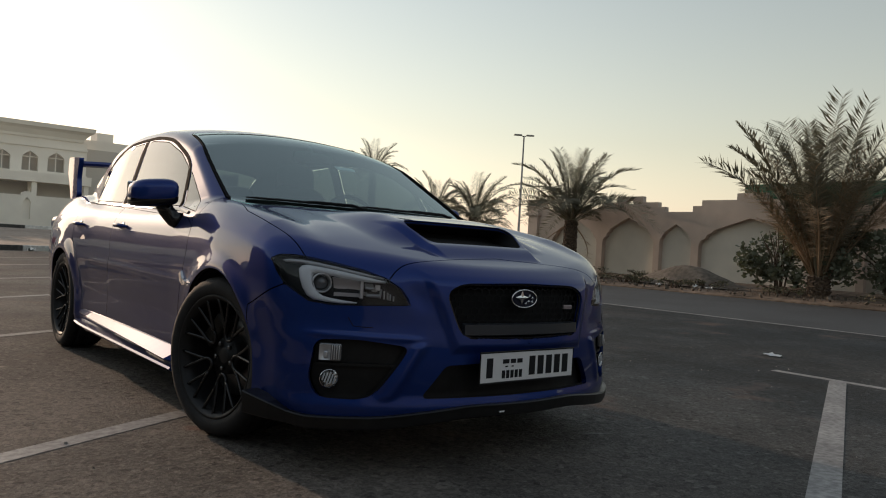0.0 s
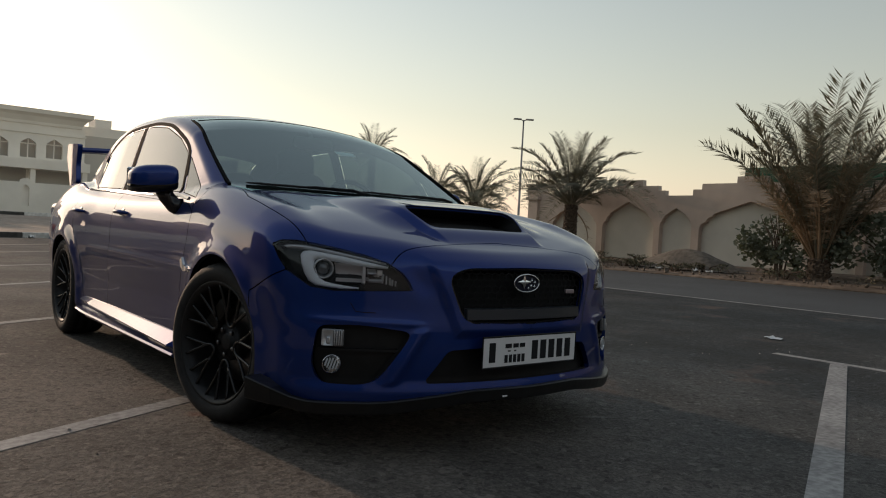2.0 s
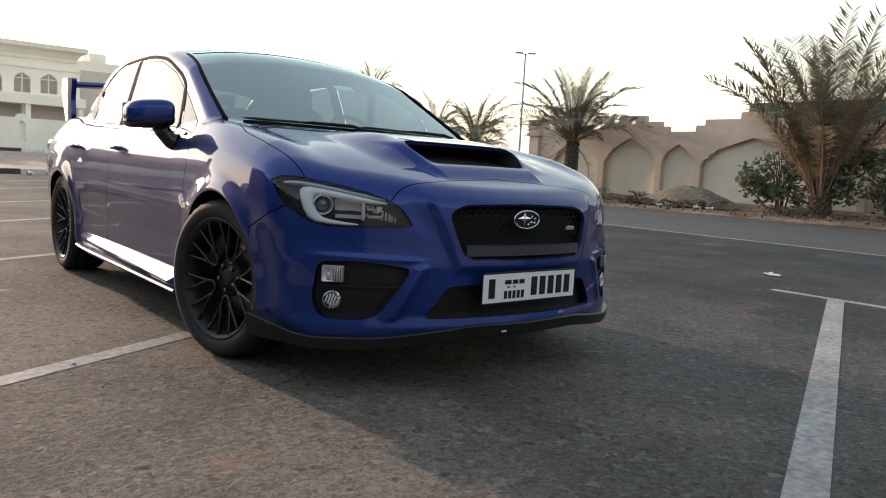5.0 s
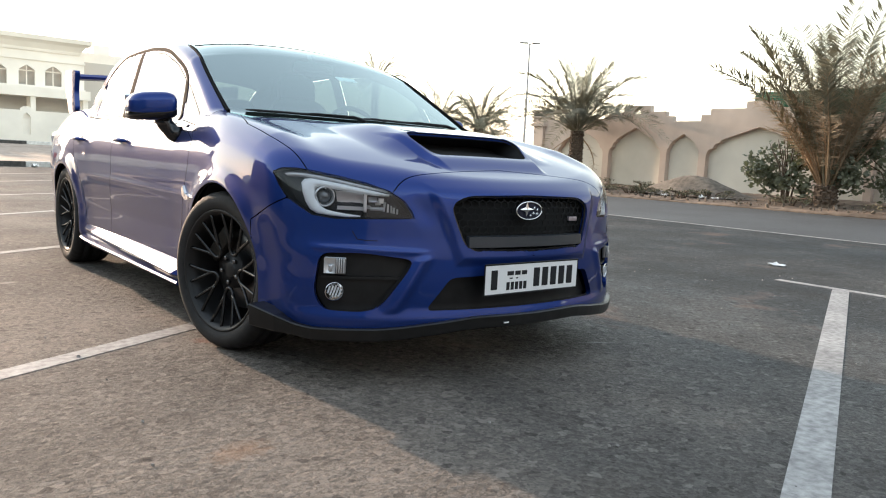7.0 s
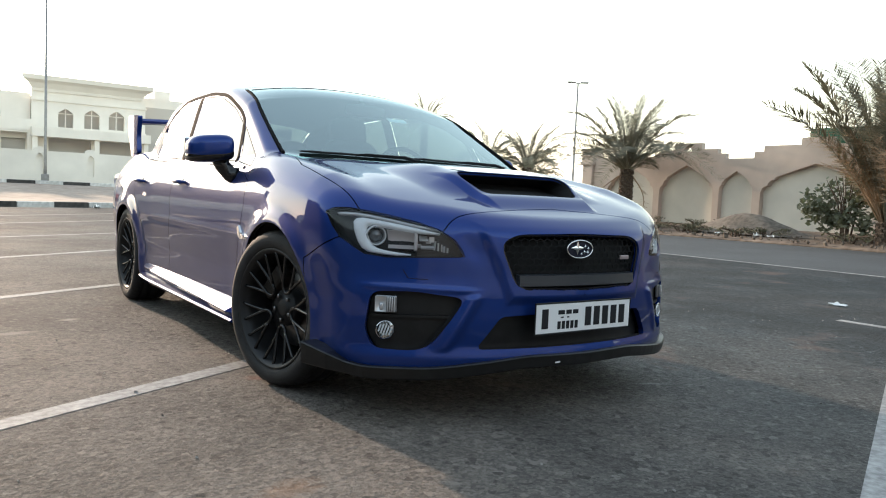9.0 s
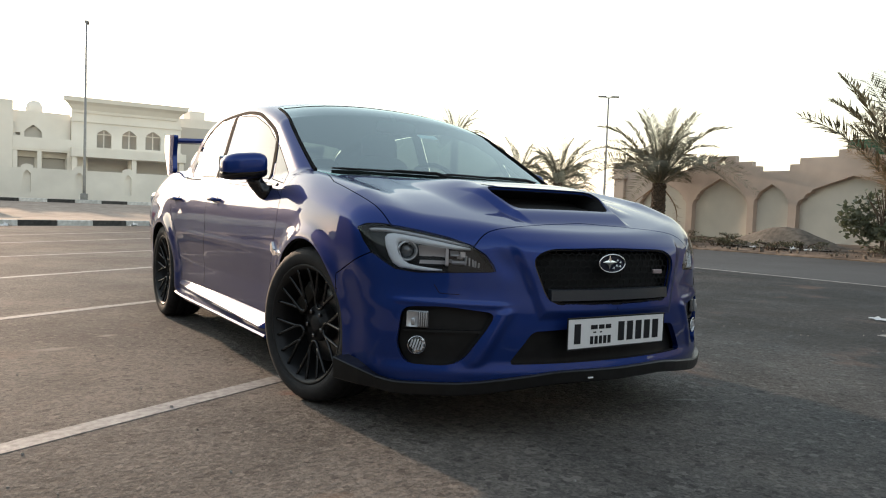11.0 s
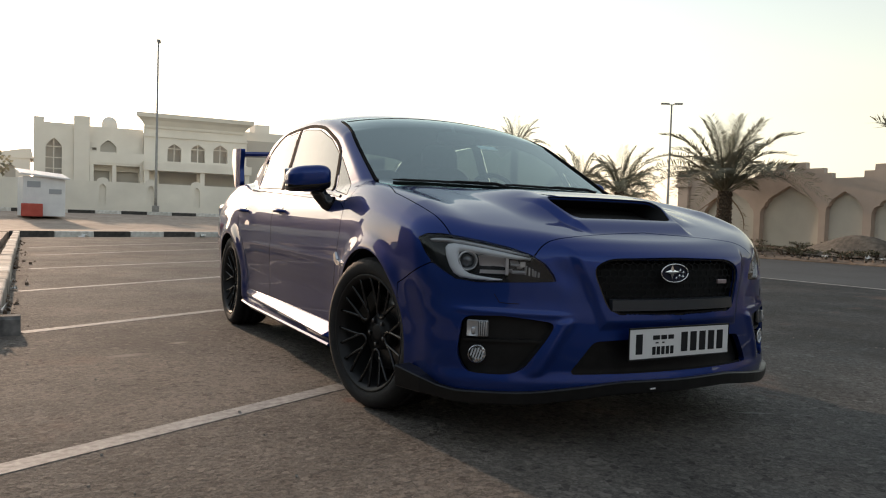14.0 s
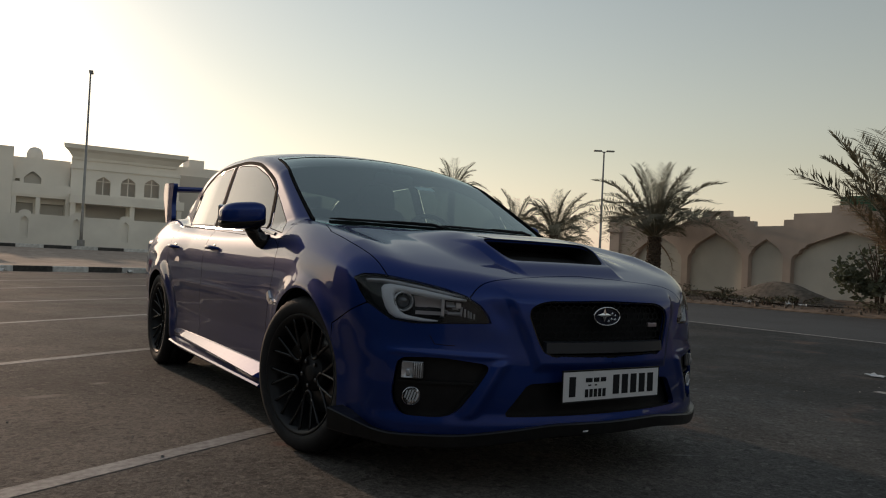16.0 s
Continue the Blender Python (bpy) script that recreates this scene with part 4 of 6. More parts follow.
# ---------- car: fitted parts ----------
def march(eye, way, far=3.0):
    eye, way = np.array(eye, float), np.array(way, float)
    s = np.linspace(0, far, 3001)
    f = car_field(eye + s[:, None] * way)
    i = int(np.argmax(f < 0))
    return Vector(eye + s[i] * way)


def front_at(x, z):
    return march((x, -1.4, z), (0, 1, 0))


def side_at(y, z, s=-1):
    return march((s * 1.4, y, z), (-s, 0, 0))


def top_at(x, y):
    return march((x, y, 1.9), (0, 0, -1))


def normal_at(p):
    return Vector(field_normal(np.array([p]))[0])


def recessed(name, tris, depth, mat, parent, both=False, label=""):
    used, inv = np.unique(tris, return_inverse=True)
    p = P[used]
    p = p - field_normal(p) * depth
    bm = bmesh.new()
    for sx in ((1, -1) if both else (1,)):
        vs = [bm.verts.new((a * sx, b, c)) for a, b, c in p]
        for t in inv.reshape(-1, 3):
            try:
                bm.faces.new([vs[i] for i in (t if sx == 1 else t[::-1])])
            except ValueError:
                pass
    if both:
        bmesh.ops.remove_doubles(bm, verts=bm.verts, dist=1e-5)
    return part(name, bm, mat, parent, label, smooth=True)


def both_sides(name, build, mat, parent, label="", smooth=False):
    """A part built on the side x < 0, and its mirror image."""
    bm = bmesh.new()
    build(bm)
    parents = parent if isinstance(parent, (list, tuple)) else (parent, parent)
    me = bpy.data.meshes.new(name)
    bmesh.ops.recalc_face_normals(bm, faces=bm.faces)
    bm.to_mesh(me)
    bm.free()
    me.materials.append(mat)
    if smooth:
        me.shade_smooth()
    out = []
    for k in range(2):
        m = me
        if k:
            m = me.copy()
            m.transform(Matrix.Diagonal((-1, 1, 1, 1)))
            m.flip_normals()
        o = new(name, m)
        o.parent = parents[k]
        if label:
            tagged(o, label)
        out.append(o)
    return out


def disc(bm, centre, axis, profile, sides=32):
    """A turned shape: (radius, height along the axis) profile."""
    axis = Vector(axis).normalized()
    a = axis.orthogonal().normalized()
    b = axis.cross(a)
    rings = []
    for r, h in profile:
        c = Vector(centre) + axis * h
        rings.append([bm.verts.new(c + max(r, 1e-4) * (a * math.cos(2 * math.pi * k / sides) + b * math.sin(2 * math.pi * k / sides))) for k in range(sides)])
    for r0, r1 in zip(rings, rings[1:]):
        for k in range(sides):
            bm.faces.new((r0[k], r0[(k + 1) % sides], r1[(k + 1) % sides], r1[k]))


def ribbon(bm, pts, normals, width, thick):
    """A flat moulding along points: width across, thick along the normals."""
    rows = []
    pts = [Vector(p) for p in pts]
    for i, (p, n) in enumerate(zip(pts, normals)):
        d = (pts[min(i + 1, len(pts) - 1)] - pts[max(i - 1, 0)]).normalized()
        s = d.cross(n).normalized()
        w = (width[i] if isinstance(width, (list, tuple)) else width) / 2
        h = thick[i] if isinstance(thick, (list, tuple)) else thick
        rows.append([bm.verts.new(p + s * a * w + n * b * h) for a, b in ((-1, 0), (-0.8, 1), (0.8, 1), (1, 0))])
    for r0, r1 in zip(rows, rows[1:]):
        for k in range(4):
            bm.faces.new((r0[k], r0[(k + 1) % 4], r1[(k + 1) % 4], r1[k]))
    bm.faces.new(rows[0])
    bm.faces.new(rows[-1][::-1])


M_smoke = material("smoked_plastic", (0.50, 0.46, 0.45), 0.42, 0.25)
M_projector = material("projector_glass", (0.14, 0.145, 0.15), 0.10, 0.5)
M_ring = material("dark_silver", (0.25, 0.26, 0.27), 0.25, 0.7)
M_lip = grain(material("splitter_plastic", (0.006, 0.006, 0.006), 0.4), 20, (0.004, 0.004, 0.004), (0.009, 0.009, 0.009))

# headlights
for k, hl in enumerate(headlights):
    s = 1 if k == 0 else -1
    o = recessed("lamp_housing", sel(1), 0.055, M_black, hl)
    if k:
        o.data.transform(Matrix.Diagonal((-1, 1, 1, 1)))
        o.data.flip_normals()


def inlay(bm, outer, inner, depth, thick):
    """A band between two rows of (x, z) points, sunk behind the lens and swelling a little in its middle."""
    rows = []
    for (xa, za), (xb, zb) in zip(outer, inner):
        row = []
        for u, up in ((0, 0), (0.04, 0.7), (0.25, 1.0), (0.75, 1.0), (0.96, 0.7), (1, 0)):
            q = front_at(-(xa + (xb - xa) * u), za + (zb - za) * u)
            row.append(bm.verts.new(q - normal_at(q) * (depth - thick * up)))
        rows.append(row)
    for r0, r1 in zip(rows, rows[1:]):
        for k in range(5):
            bm.faces.new((r0[k], r0[k + 1], r1[k + 1], r1[k]))
    bm.faces.new(rows[0])
    bm.faces.new(rows[-1][::-1])


DRL_OUT = [(0.566, 0.690), (0.620, 0.703), (0.693, 0.721), (0.754, 0.733), (0.788, 0.738), (0.806, 0.734), (0.817, 0.720), (0.819, 0.687), (0.812, 0.650), (0.801, 0.624), (0.784, 0.610), (0.748, 0.604), (0.702, 0.601), (0.659, 0.604)]
DRL_IN = [(0.566, 0.683), (0.622, 0.686), (0.698, 0.698), (0.748, 0.707), (0.768, 0.710), (0.778, 0.707), (0.783, 0.699), (0.783, 0.678), (0.779, 0.656), (0.771, 0.637), (0.758, 0.626), (0.737, 0.620), (0.702, 0.614), (0.659, 0.609)]
both_sides("daytime_light", lambda bm: inlay(bm, DRL_OUT, DRL_IN, 0.030, 0.018), M_white, headlights, "white C-shaped light guide", True)
both_sides("lamp_trim", lambda bm: inlay(bm, [(0.57, 0.703), (0.63, 0.719), (0.70, 0.737), (0.76, 0.750), (0.80, 0.756), (0.835, 0.755), (0.852, 0.748)], [(0.57, 0.696), (0.63, 0.708), (0.70, 0.724), (0.76, 0.737), (0.80, 0.742), (0.83, 0.742), (0.846, 0.740)], 0.024, 0.012), M_silver, headlights, "silver strip above the light guide", True)
pc = front_at(-0.752, 0.669)
pn = Vector((-0.36, -0.93, 0.02)).normalized()
both_sides("projector_ring", lambda bm: disc(bm, pc - pn * 0.026, pn, [(0.036, -0.05), (0.0375, -0.012), (0.0365, -0.004), (0.033, 0.0), (0.0305, -0.003), (0.029, -0.012), (0.026, -0.022), (0.0245, -0.030)]), M_silver, headlights, "silver projector bezel", True)
both_sides("projector_lens", lambda bm: disc(bm, pc - pn * 0.030, pn, [(0.026, -0.026), (0.0245, -0.018), (0.019, -0.010), (0.011, -0.005), (0.0, -0.003)]), M_projector, headlights, "grey glass projector lens", True)


def lamp_box(bm):
    rows = []
    for X in np.linspace(0.728, 0.646, 6):
        row = []
        for z, d in ((0.698, 0.028), (0.690, 0.050), (0.645, 0.056), (0.634, 0.046), (0.628, 0.028)):
            q = front_at(-float(X), z)
            row.append(bm.verts.new(q - normal_at(q) * d))
        rows.append(row)
    for r0, r1 in zip(rows, rows[1:]):
        for k in range(4):
            bm.faces.new((r0[k], r0[k + 1], r1[k + 1], r1[k]))
    for X, w in ((0.642, 0.006),):
        q = front_at(-X, 0.662)
        n = normal_at(q)
        box(bm, -w, w, 0, 0.03, -0.036, 0.036, bevel=0.002, m=Matrix.Translation(q - n * 0.028) @ (-n).to_track_quat("Y", "Z").to_matrix().to_4x4())


both_sides("inner_bezel", lamp_box, M_smoke, headlights, "smoky grey inner bezel beside the projector", True)


def facets(bm):
    """A bright bowl round the bulb, a ledge under it and upright flutes towards the tip."""
    def piece(X, z, w, h, d, rx, rz):
        q = front_at(-X, z)
        n = normal_at(q)
        box(bm, -w, w, 0, 0.008, -h, h, bevel=0.0015, m=Matrix.Translation(q - n * d) @ (-n).to_track_quat("Y", "Z").to_matrix().to_4x4() @ pose(0, 0, 0, rx, 0, rz))
    piece(0.617, 0.673, 0.016, 0.011, 0.038, -30, 15)
    piece(0.590, 0.668, 0.010, 0.010, 0.042, 5, 10)
    piece(0.603, 0.660, 0.010, 0.008, 0.046, 20, -25)
    piece(0.607, 0.640, 0.024, 0.0060, 0.034, -50, 0)
    piece(0.632, 0.641, 0.008, 0.006, 0.046, 25, 30)
    for k in range(5):
        piece(0.580 - k * 0.0105, 0.645 - k * 0.0042, 0.0032, 0.017 - k * 0.0018, 0.040, 12 - 9 * (k % 2), 30 - 22 * (k % 3))


both_sides("turn_reflector", facets, M_silver, headlights, "bright silver faceted reflector")


# dark throat of the air scoop
bm = bmesh.new()
rim = [top_at(x, y) for x, y in scoop_pts]
rings = [[bm.verts.new(q + Vector((0, d, -h))) for q in rim] for d, h in ((0.0, 0.003), (0.01, 0.014), (0.12, 0.045))]
for r0, r1 in zip(rings, rings[1:]):
    for k in range(len(rim)):
        bm.faces.new((r0[k], r0[(k + 1) % len(rim)], r1[(k + 1) % len(rim)], r1[k]))
bm.faces.new(rings[-1])
part("scoop_throat", bm, M_void, car, "black throat of the air scoop")

# grille
recess = recessed("grille_backing", sel(2), 0.05, M_void, car, both=True)


def grille_mesh(bm):
    # hexagonal wire net, laid behind the opening
    r = 0.0155
    def bar(a, b):
        pa, pb = front_at(*a), front_at(*b)
        tube(bm, [pa + Vector((0, 0.026, 0)), pb + Vector((0, 0.026, 0))], 0.0026, 4, cap=False)
    dx, dz = r * math.sqrt(3) * 1.25, r * 1.5
    for j in range(14):
        for i in range(-16, 17):
            cx, cz = (i + 0.5 * (j % 2)) * dx, 0.498 + j * dz
            if p_grille(np.array([cx]), np.array([cz]))[0] > 0.008:
                continue
            hexa = [(cx + 1.25 * r * math.sin(math.pi / 3 * k), cz + r * math.cos(math.pi / 3 * k)) for k in range(6)]
            for k in (0, 1, 5):
                bar(hexa[k], hexa[(k + 1) % 6])


bm = bmesh.new()
grille_mesh(bm)
grille = part("grille", bm, M_void, car, "black hexagonal mesh grille")
bm = bmesh.new()
rim_pts = [front_at(a, c) for a, c in grille_pts]
ring_p = rim_pts + rim_pts[:1]
ribbon(bm, [p + Vector((0, 0.010, 0)) for p in ring_p], [Vector((0, -1, 0))] * len(ring_p), 0.016, 0.004)
part("grille_surround", bm, M_gloss, grille)
bm = bmesh.new()
row = [-0.30 + 0.6 * i / 16 for i in range(17)]
ribbon(bm, [front_at(x, 0.523) + Vector((0, 0.014, 0)) for x in row], [Vector((0, -1, 0.1))] * 17, 0.048, 0.02)
part("grille_bar", bm, material("grey_crossbar", (0.026, 0.030, 0.036), 0.35), grille, "dark grey grille crossbar")
# oval badge, plain shapes
bc = front_at(-0.024, 0.641) + Vector((0, -0.004, 0))
bm = bmesh.new()
tube(bm, [bc + Vector((0.066 * math.cos(a), 0.0, 0.0335 * math.sin(a))) for a in [2 * math.pi * k / 40 for k in range(41)]], 0.0028, 8)
badge = part("badge", bm, M_chrome, grille, "oval chrome ring", True)
bm = bmesh.new()
disc(bm, bc + Vector((0, 0.004, 0)), (0, -1, 0), [(0.0, 0.001), (1.0, 0.0)], 40)
for v in bm.verts:
    v.co = Vector((bc.x + (v.co.x - bc.x) * 0.064, v.co.y, bc.z + (v.co.z - bc.z) * 0.0315))
part("badge_plate", bm, material("badge_dark", (0.018, 0.02, 0.035), 0.2), grille, "dark oval field")
bm = bmesh.new()
for cx, cz, r in ((-0.016, 0.005, 0.036), (0.024, 0.010, 0.010), (0.040, 0.003, 0.010), (0.020, -0.010, 0.010), (0.038, -0.012, 0.010), (0.006, -0.018, 0.009)):
    c = bc + Vector((cx, -0.004, cz))
    tips = [(r, 0), (0.22 * r, 0.22 * r), (0, 0.75 * r), (-0.22 * r, 0.22 * r), (-r, 0), (-0.22 * r, -0.22 * r), (0, -0.75 * r), (0.22 * r, -0.22 * r)]
    edge = [bm.verts.new(c + Vector((a, 0, b))) for a, b in tips]
    peak = bm.verts.new(c + Vector((0, -0.003, 0)))
    for k in range(8):
        bm.faces.new((edge[k], edge[(k + 1) % 8], peak))
bmesh.ops.recalc_face_normals(bm, faces=bm.faces)
part("badge_shapes", bm, M_chrome, grille, "small chrome diamonds")
bm = bmesh.new()
sp = front_at(0.255, 0.606)
box(bm, sp.x - 0.024, sp.x + 0.024, sp.y + 0.006, sp.y + 0.016, sp.z - 0.008, sp.z + 0.008, bevel=0.002)
part("small_badge", bm, material("small_badge_pink", (0.55, 0.46, 0.47), 0.3, 0.7), grille, "small pinkish metal badge")

# lower opening and number plate
recessed("intake_backing", sel(4), 0.035, M_black, car, both=True, label="black lower intake panel")
pm = pose(-0.002, -0.936, 0.389, 0, 0, 1.5) @ Matrix.Scale(0.975, 4)
bm = bmesh.new()
box(bm, -0.26, 0.26, 0.0, 0.008, -0.056, 0.056, bevel=0.003, m=pm)
plate = part("number_plate", bm, M_platewhite, car, "white number plate with dark bars")
bm = bmesh.new()
tube(bm, [pm @ Vector(p) for p in ((-0.262, 0.002, -0.058), (0.262, 0.002, -0.058), (0.262, 0.002, 0.058), (-0.262, 0.002, 0.058), (-0.262, 0.002, -0.058))], 0.004, 6)
part("plate_frame", bm, M_black, plate, "thin black frame")
plate_bars = [(-0.230, -0.198, -0.037, 0.037), (-0.146, -0.112, 0.014, 0.030), (-0.104, -0.076, 0.014, 0.030), (-0.068, -0.040, 0.014, 0.030), (-0.132, -0.118, 0.000, 0.005), (-0.098, -0.088, 0.000, 0.005)]
plate_bars += [(-0.148 + k * 0.023, -0.132 + k * 0.023, -0.042, -0.012) for k in range(5)]
plate_bars += [(0.000 + k * 0.0485, 0.033 + k * 0.0485, -0.037, 0.037) for k in range(5)]
for x0, x1, z0, z1 in plate_bars:
    bm = bmesh.new()
    box(bm, x0, x1, -0.0015, 0.0, z0, z1, m=pm)
    part("plate_bar", bm, M_ink, plate, "plain dark bar")

# fog lamp recesses
fog_bezels = []
for k in range(2):
    o = recessed("fog_bezel", sel(3), 0.032, M_black, car, label="black plastic fog lamp recess")
    if k:
        o.data.transform(Matrix.Diagonal((-1, 1, 1, 1)))
        o.data.flip_normals()
    fog_bezels.append(o)
fp = front_at(-0.732, 0.340)
fn = Vector((-0.35, -0.94, 0)).normalized()
both_sides("fog_bowl", lambda bm: disc(bm, fp - fn * 0.012, fn, [(0.0, -0.03), (0.02, -0.022), (0.028, -0.004), (0.0325, 0.0), (0.0335, 0.003), (0.031, 0.004)]), M_chrome, fog_bezels, "round chrome fog lamp bowl", True)
both_sides("fog_lens", lambda bm: disc(bm, fp - fn * 0.012, fn, [(0.031, 0.003), (0.02, 0.008), (0.0, 0.010)]), M_lens, fog_bezels, "clear fog lamp lens", True)


def fog_flutes(bm):
    for k in range(-2, 3):
        box(bm, k * 0.010 - 0.003, k * 0.010 + 0.003, -0.006, 0.0, -0.022 + abs(k) * 0.004, 0.022 - abs(k) * 0.004, bevel=0.002,
            m=Matrix.Translation(fp - fn * 0.016) @ (-fn).to_track_quat("Y", "Z").to_matrix().to_4x4() @ pose(0, 0, 0, 0, 18, 0))


both_sides("fog_reflector", fog_flutes, M_white, fog_bezels)


def marker(bm):
    c = front_at(-0.735, 0.432)
    n = normal_at(c)
    m = Matrix.Translation(c - n * 0.028) @ (-n).to_track_quat("Y", "Z").to_matrix().to_4x4()
    box(bm, -0.040, 0.040, -0.018, 0.0, -0.031, 0.031, bevel=0.006, m=m)


def marker_glow(bm):
    """A bright bowl on the outer half and an upright bulb cap before a fluted inner half."""
    c = front_at(-0.735, 0.432)
    n = normal_at(c)
    m = Matrix.Translation(c - n * 0.022) @ (-n).to_track_quat("Y", "Z").to_matrix().to_4x4()
    grid = [[bm.verts.new(m @ Vector((-0.036 + 0.040 * u, -0.0225 + 0.008 * math.sin(math.pi * u) * math.sin(math.pi * v), -0.027 + 0.054 * v))) for v in np.linspace(0, 1, 7)] for u in np.linspace(0, 1, 7)]
    for a, b in zip(grid, grid[1:]):
        for k in range(6):
            bm.faces.new((a[k], b[k], b[k + 1], a[k + 1]))
    for k in range(4):
        box(bm, 0.006 + k * 0.008, 0.011 + k * 0.008, -0.0235, -0.012, -0.026, 0.026, bevel=0.002, m=m)
    box(bm, -0.020, -0.006, -0.027, -0.014, -0.020, 0.004, bevel=0.004, m=m)


both_sides("marker_lamp", marker, M_ring, fog_bezels, "square clear marker lamp")
both_sides("marker_reflector", marker_glow, M_silver, fog_bezels, "silver bowl and flutes of the marker lamp", True)


def fog_shelf(bm):
    pts = [front_at(-X, 0.392 - 0.01 * (X - 0.5)) for X in np.linspace(0.53, 0.775, 12)]
    ns = [normal_at(p) for p in pts]
    ribbon(bm, [p - n * 0.03 for p, n in zip(pts, ns)], ns, 0.012, 0.014)


both_sides("fog_shelf", fog_shelf, M_black, fog_bezels)


# washer cover outline on the bumper
def washer(bm):
    pts = [front_at(-0.682, 0.556), front_at(-0.668, 0.527), front_at(-0.64, 0.524), front_at(-0.608, 0.524)]
    tube(bm, [p + normal_at(p) * 0.0002 for p in pts], 0.0016, 5)


both_sides("washer_seam", washer, M_void, car)


# front splitter
def splitter(bm):
    lip_top = curve([(0.0, 0.252), (0.23, 0.254), (0.43, 0.236), (0.63, 0.216), (0.78, 0.214), (0.84, 0.226), (0.90, 0.246)])
    path = []
    for X in np.concatenate([np.linspace(0.0, 0.70, 18), np.linspace(0.73, 0.83, 6)]):
        path.append((-float(X), front_at(-float(X), 0.24).y))
    path += [(-0.856, -0.54), (-0.870, -0.485), (-0.880, -0.44)]
    rows = []
    for i, (x, y) in enumerate(path):
        X = -x
        q0, q1 = path[max(i - 1, 0)], path[min(i + 1, len(path) - 1)]
        n = Vector((q1[1] - q0[1], q0[0] - q1[0], 0)).normalized()
        if n.y > 0.2 or n.x > 0.2:
            n = -n
        zt = float(lip_top(np.array(min(X, 0.9))))
        zb = zt - 0.046
        end = float(np.clip((X - 0.835) / 0.05, 0, 1))
        zt += 0.038 * end
        out = 0.052 * end
        c = Vector((x, y, 0))
        rows.append([bm.verts.new(c + n * (a + out) + Vector((0, 0, z))) for a, z in ((-0.05, zt + 0.001), (0.016, zt), (0.020, zt - 0.004), (0.014, zb + 0.005), (0.010, zb), (-0.16, zb + 0.005))])
    for r0, r1 in zip(rows, rows[1:]):
        for k in range(5):
            bm.faces.new((r0[k], r0[k + 1], r1[k + 1], r1[k]))
    bm.faces.new(rows[-1])


both_sides("front_splitter", splitter, M_lip, car, "black plastic front splitter")


bm = bmesh.new()
q = front_at(-0.135, 0.246)
box(bm, q.x - 0.012, q.x + 0.012, q.y - 0.0225, q.y - 0.0195, 0.222, 0.227)
part("lip_tag", bm, M_platewhite, car, "small white sticker on the splitter")


# side skirts
def skirt(bm):
    rows = []
    for i in range(24):
        u = i / 23
        y = 0.40 + u * 1.86
        taper = 0.02 * float(np.clip((u - 0.8) / 0.2, 0, 1)) ** 2
        nip = 0.03 * float(np.clip(1 - u / 0.04, 0, 1)) + 0.012 * float(np.clip((u - 0.85) / 0.15, 0, 1))
        prof = [(-0.845, 0.300), (-0.860, 0.294), (-0.911 + 0.034 * u + nip, 0.240 + 0.026 * u), (-0.909 + 0.034 * u + nip, 0.234 + 0.026 * u), (-0.878 + 0.02 * u, 0.228 + 0.020 * u),
                (-0.874 + 0.02 * u, 0.219 + 0.010 * u), (-0.904, 0.214), (-0.911, 0.205), (-0.900, 0.196), (-0.82, 0.178)]
        rows.append([bm.verts.new((a + (taper if a < -0.87 else 0), y, b + 0.010 * u * (b > 0.2))) for a, b in prof])
    for r0, r1 in zip(rows, rows[1:]):
        for k in range(len(prof) - 1):
            bm.faces.new((r0[k], r0[k + 1], r1[k + 1], r1[k]))
    bm.faces.new(rows[0])
    bm.faces.new(rows[-1][::-1])


both_sides("side_skirt", skirt, M_paint, car, "blue side skirt with a folded ledge")


# door mirrors
def blob(bm, c, size, power=3.0, nu=28, nv=18, shear=(0, 0)):
    """A rounded block."""
    sg = lambda v, e: math.copysign(abs(v) ** e, v)
    rows = []
    for j in range(nv + 1):
        ph = -math.pi / 2 + math.pi * j / nv
        rows.append([bm.verts.new((c[0] + size[0] * sg(math.cos(ph), 2 / power) * sg(math.cos(2 * math.pi * i / nu), 2 / power),
                                   c[1] + size[1] * sg(math.cos(ph), 2 / power) * sg(math.sin(2 * math.pi * i / nu), 2 / power),
                                   c[2] + size[2] * sg(math.sin(ph), 2 / power))) for i in range(nu)])
    for v in (v for r in rows for v in r):
        v.co.z += shear[0] * (v.co.x - c[0])
        v.co.y += shear[1] * (v.co.x - c[0])
    for r0, r1 in zip(rows, rows[1:]):
        for k in range(nu):
            bm.faces.new((r0[k], r0[(k + 1) % nu], r1[(k + 1) % nu], r1[k]))
    bmesh.ops.remove_doubles(bm, verts=[v for r in (rows[0], rows[-1]) for v in r], dist=1e-5)


mirrors = both_sides("door_mirror", lambda bm: blob(bm, (-0.950, 0.632, 0.997), (0.100, 0.080, 0.064), 3.2, shear=(0.10, -0.28)), M_paint, car, "blue door mirror housing", True)
both_sides("mirror_base_shell", lambda bm: blob(bm, (-0.949, 0.634, 0.966), (0.1005, 0.0795, 0.036), 3.2, shear=(0.10, -0.28)), M_gloss, mirrors, "black lower mirror shell", True)
both_sides("mirror_glass", lambda bm: box(bm, -1.045, -0.87, 0.702, 0.716, 0.95, 1.045, bevel=0.006), M_chrome, mirrors, "mirror glass")
both_sides("mirror_stalk", lambda bm: tube(bm, [(-0.905, 0.64, 0.965), (-0.880, 0.64, 0.915), (-0.850, 0.63, 0.880), (-0.815, 0.61, 0.868)], [0.042, 0.036, 0.038, 0.046], 14), M_gloss, mirrors, "black mirror stalk", True)

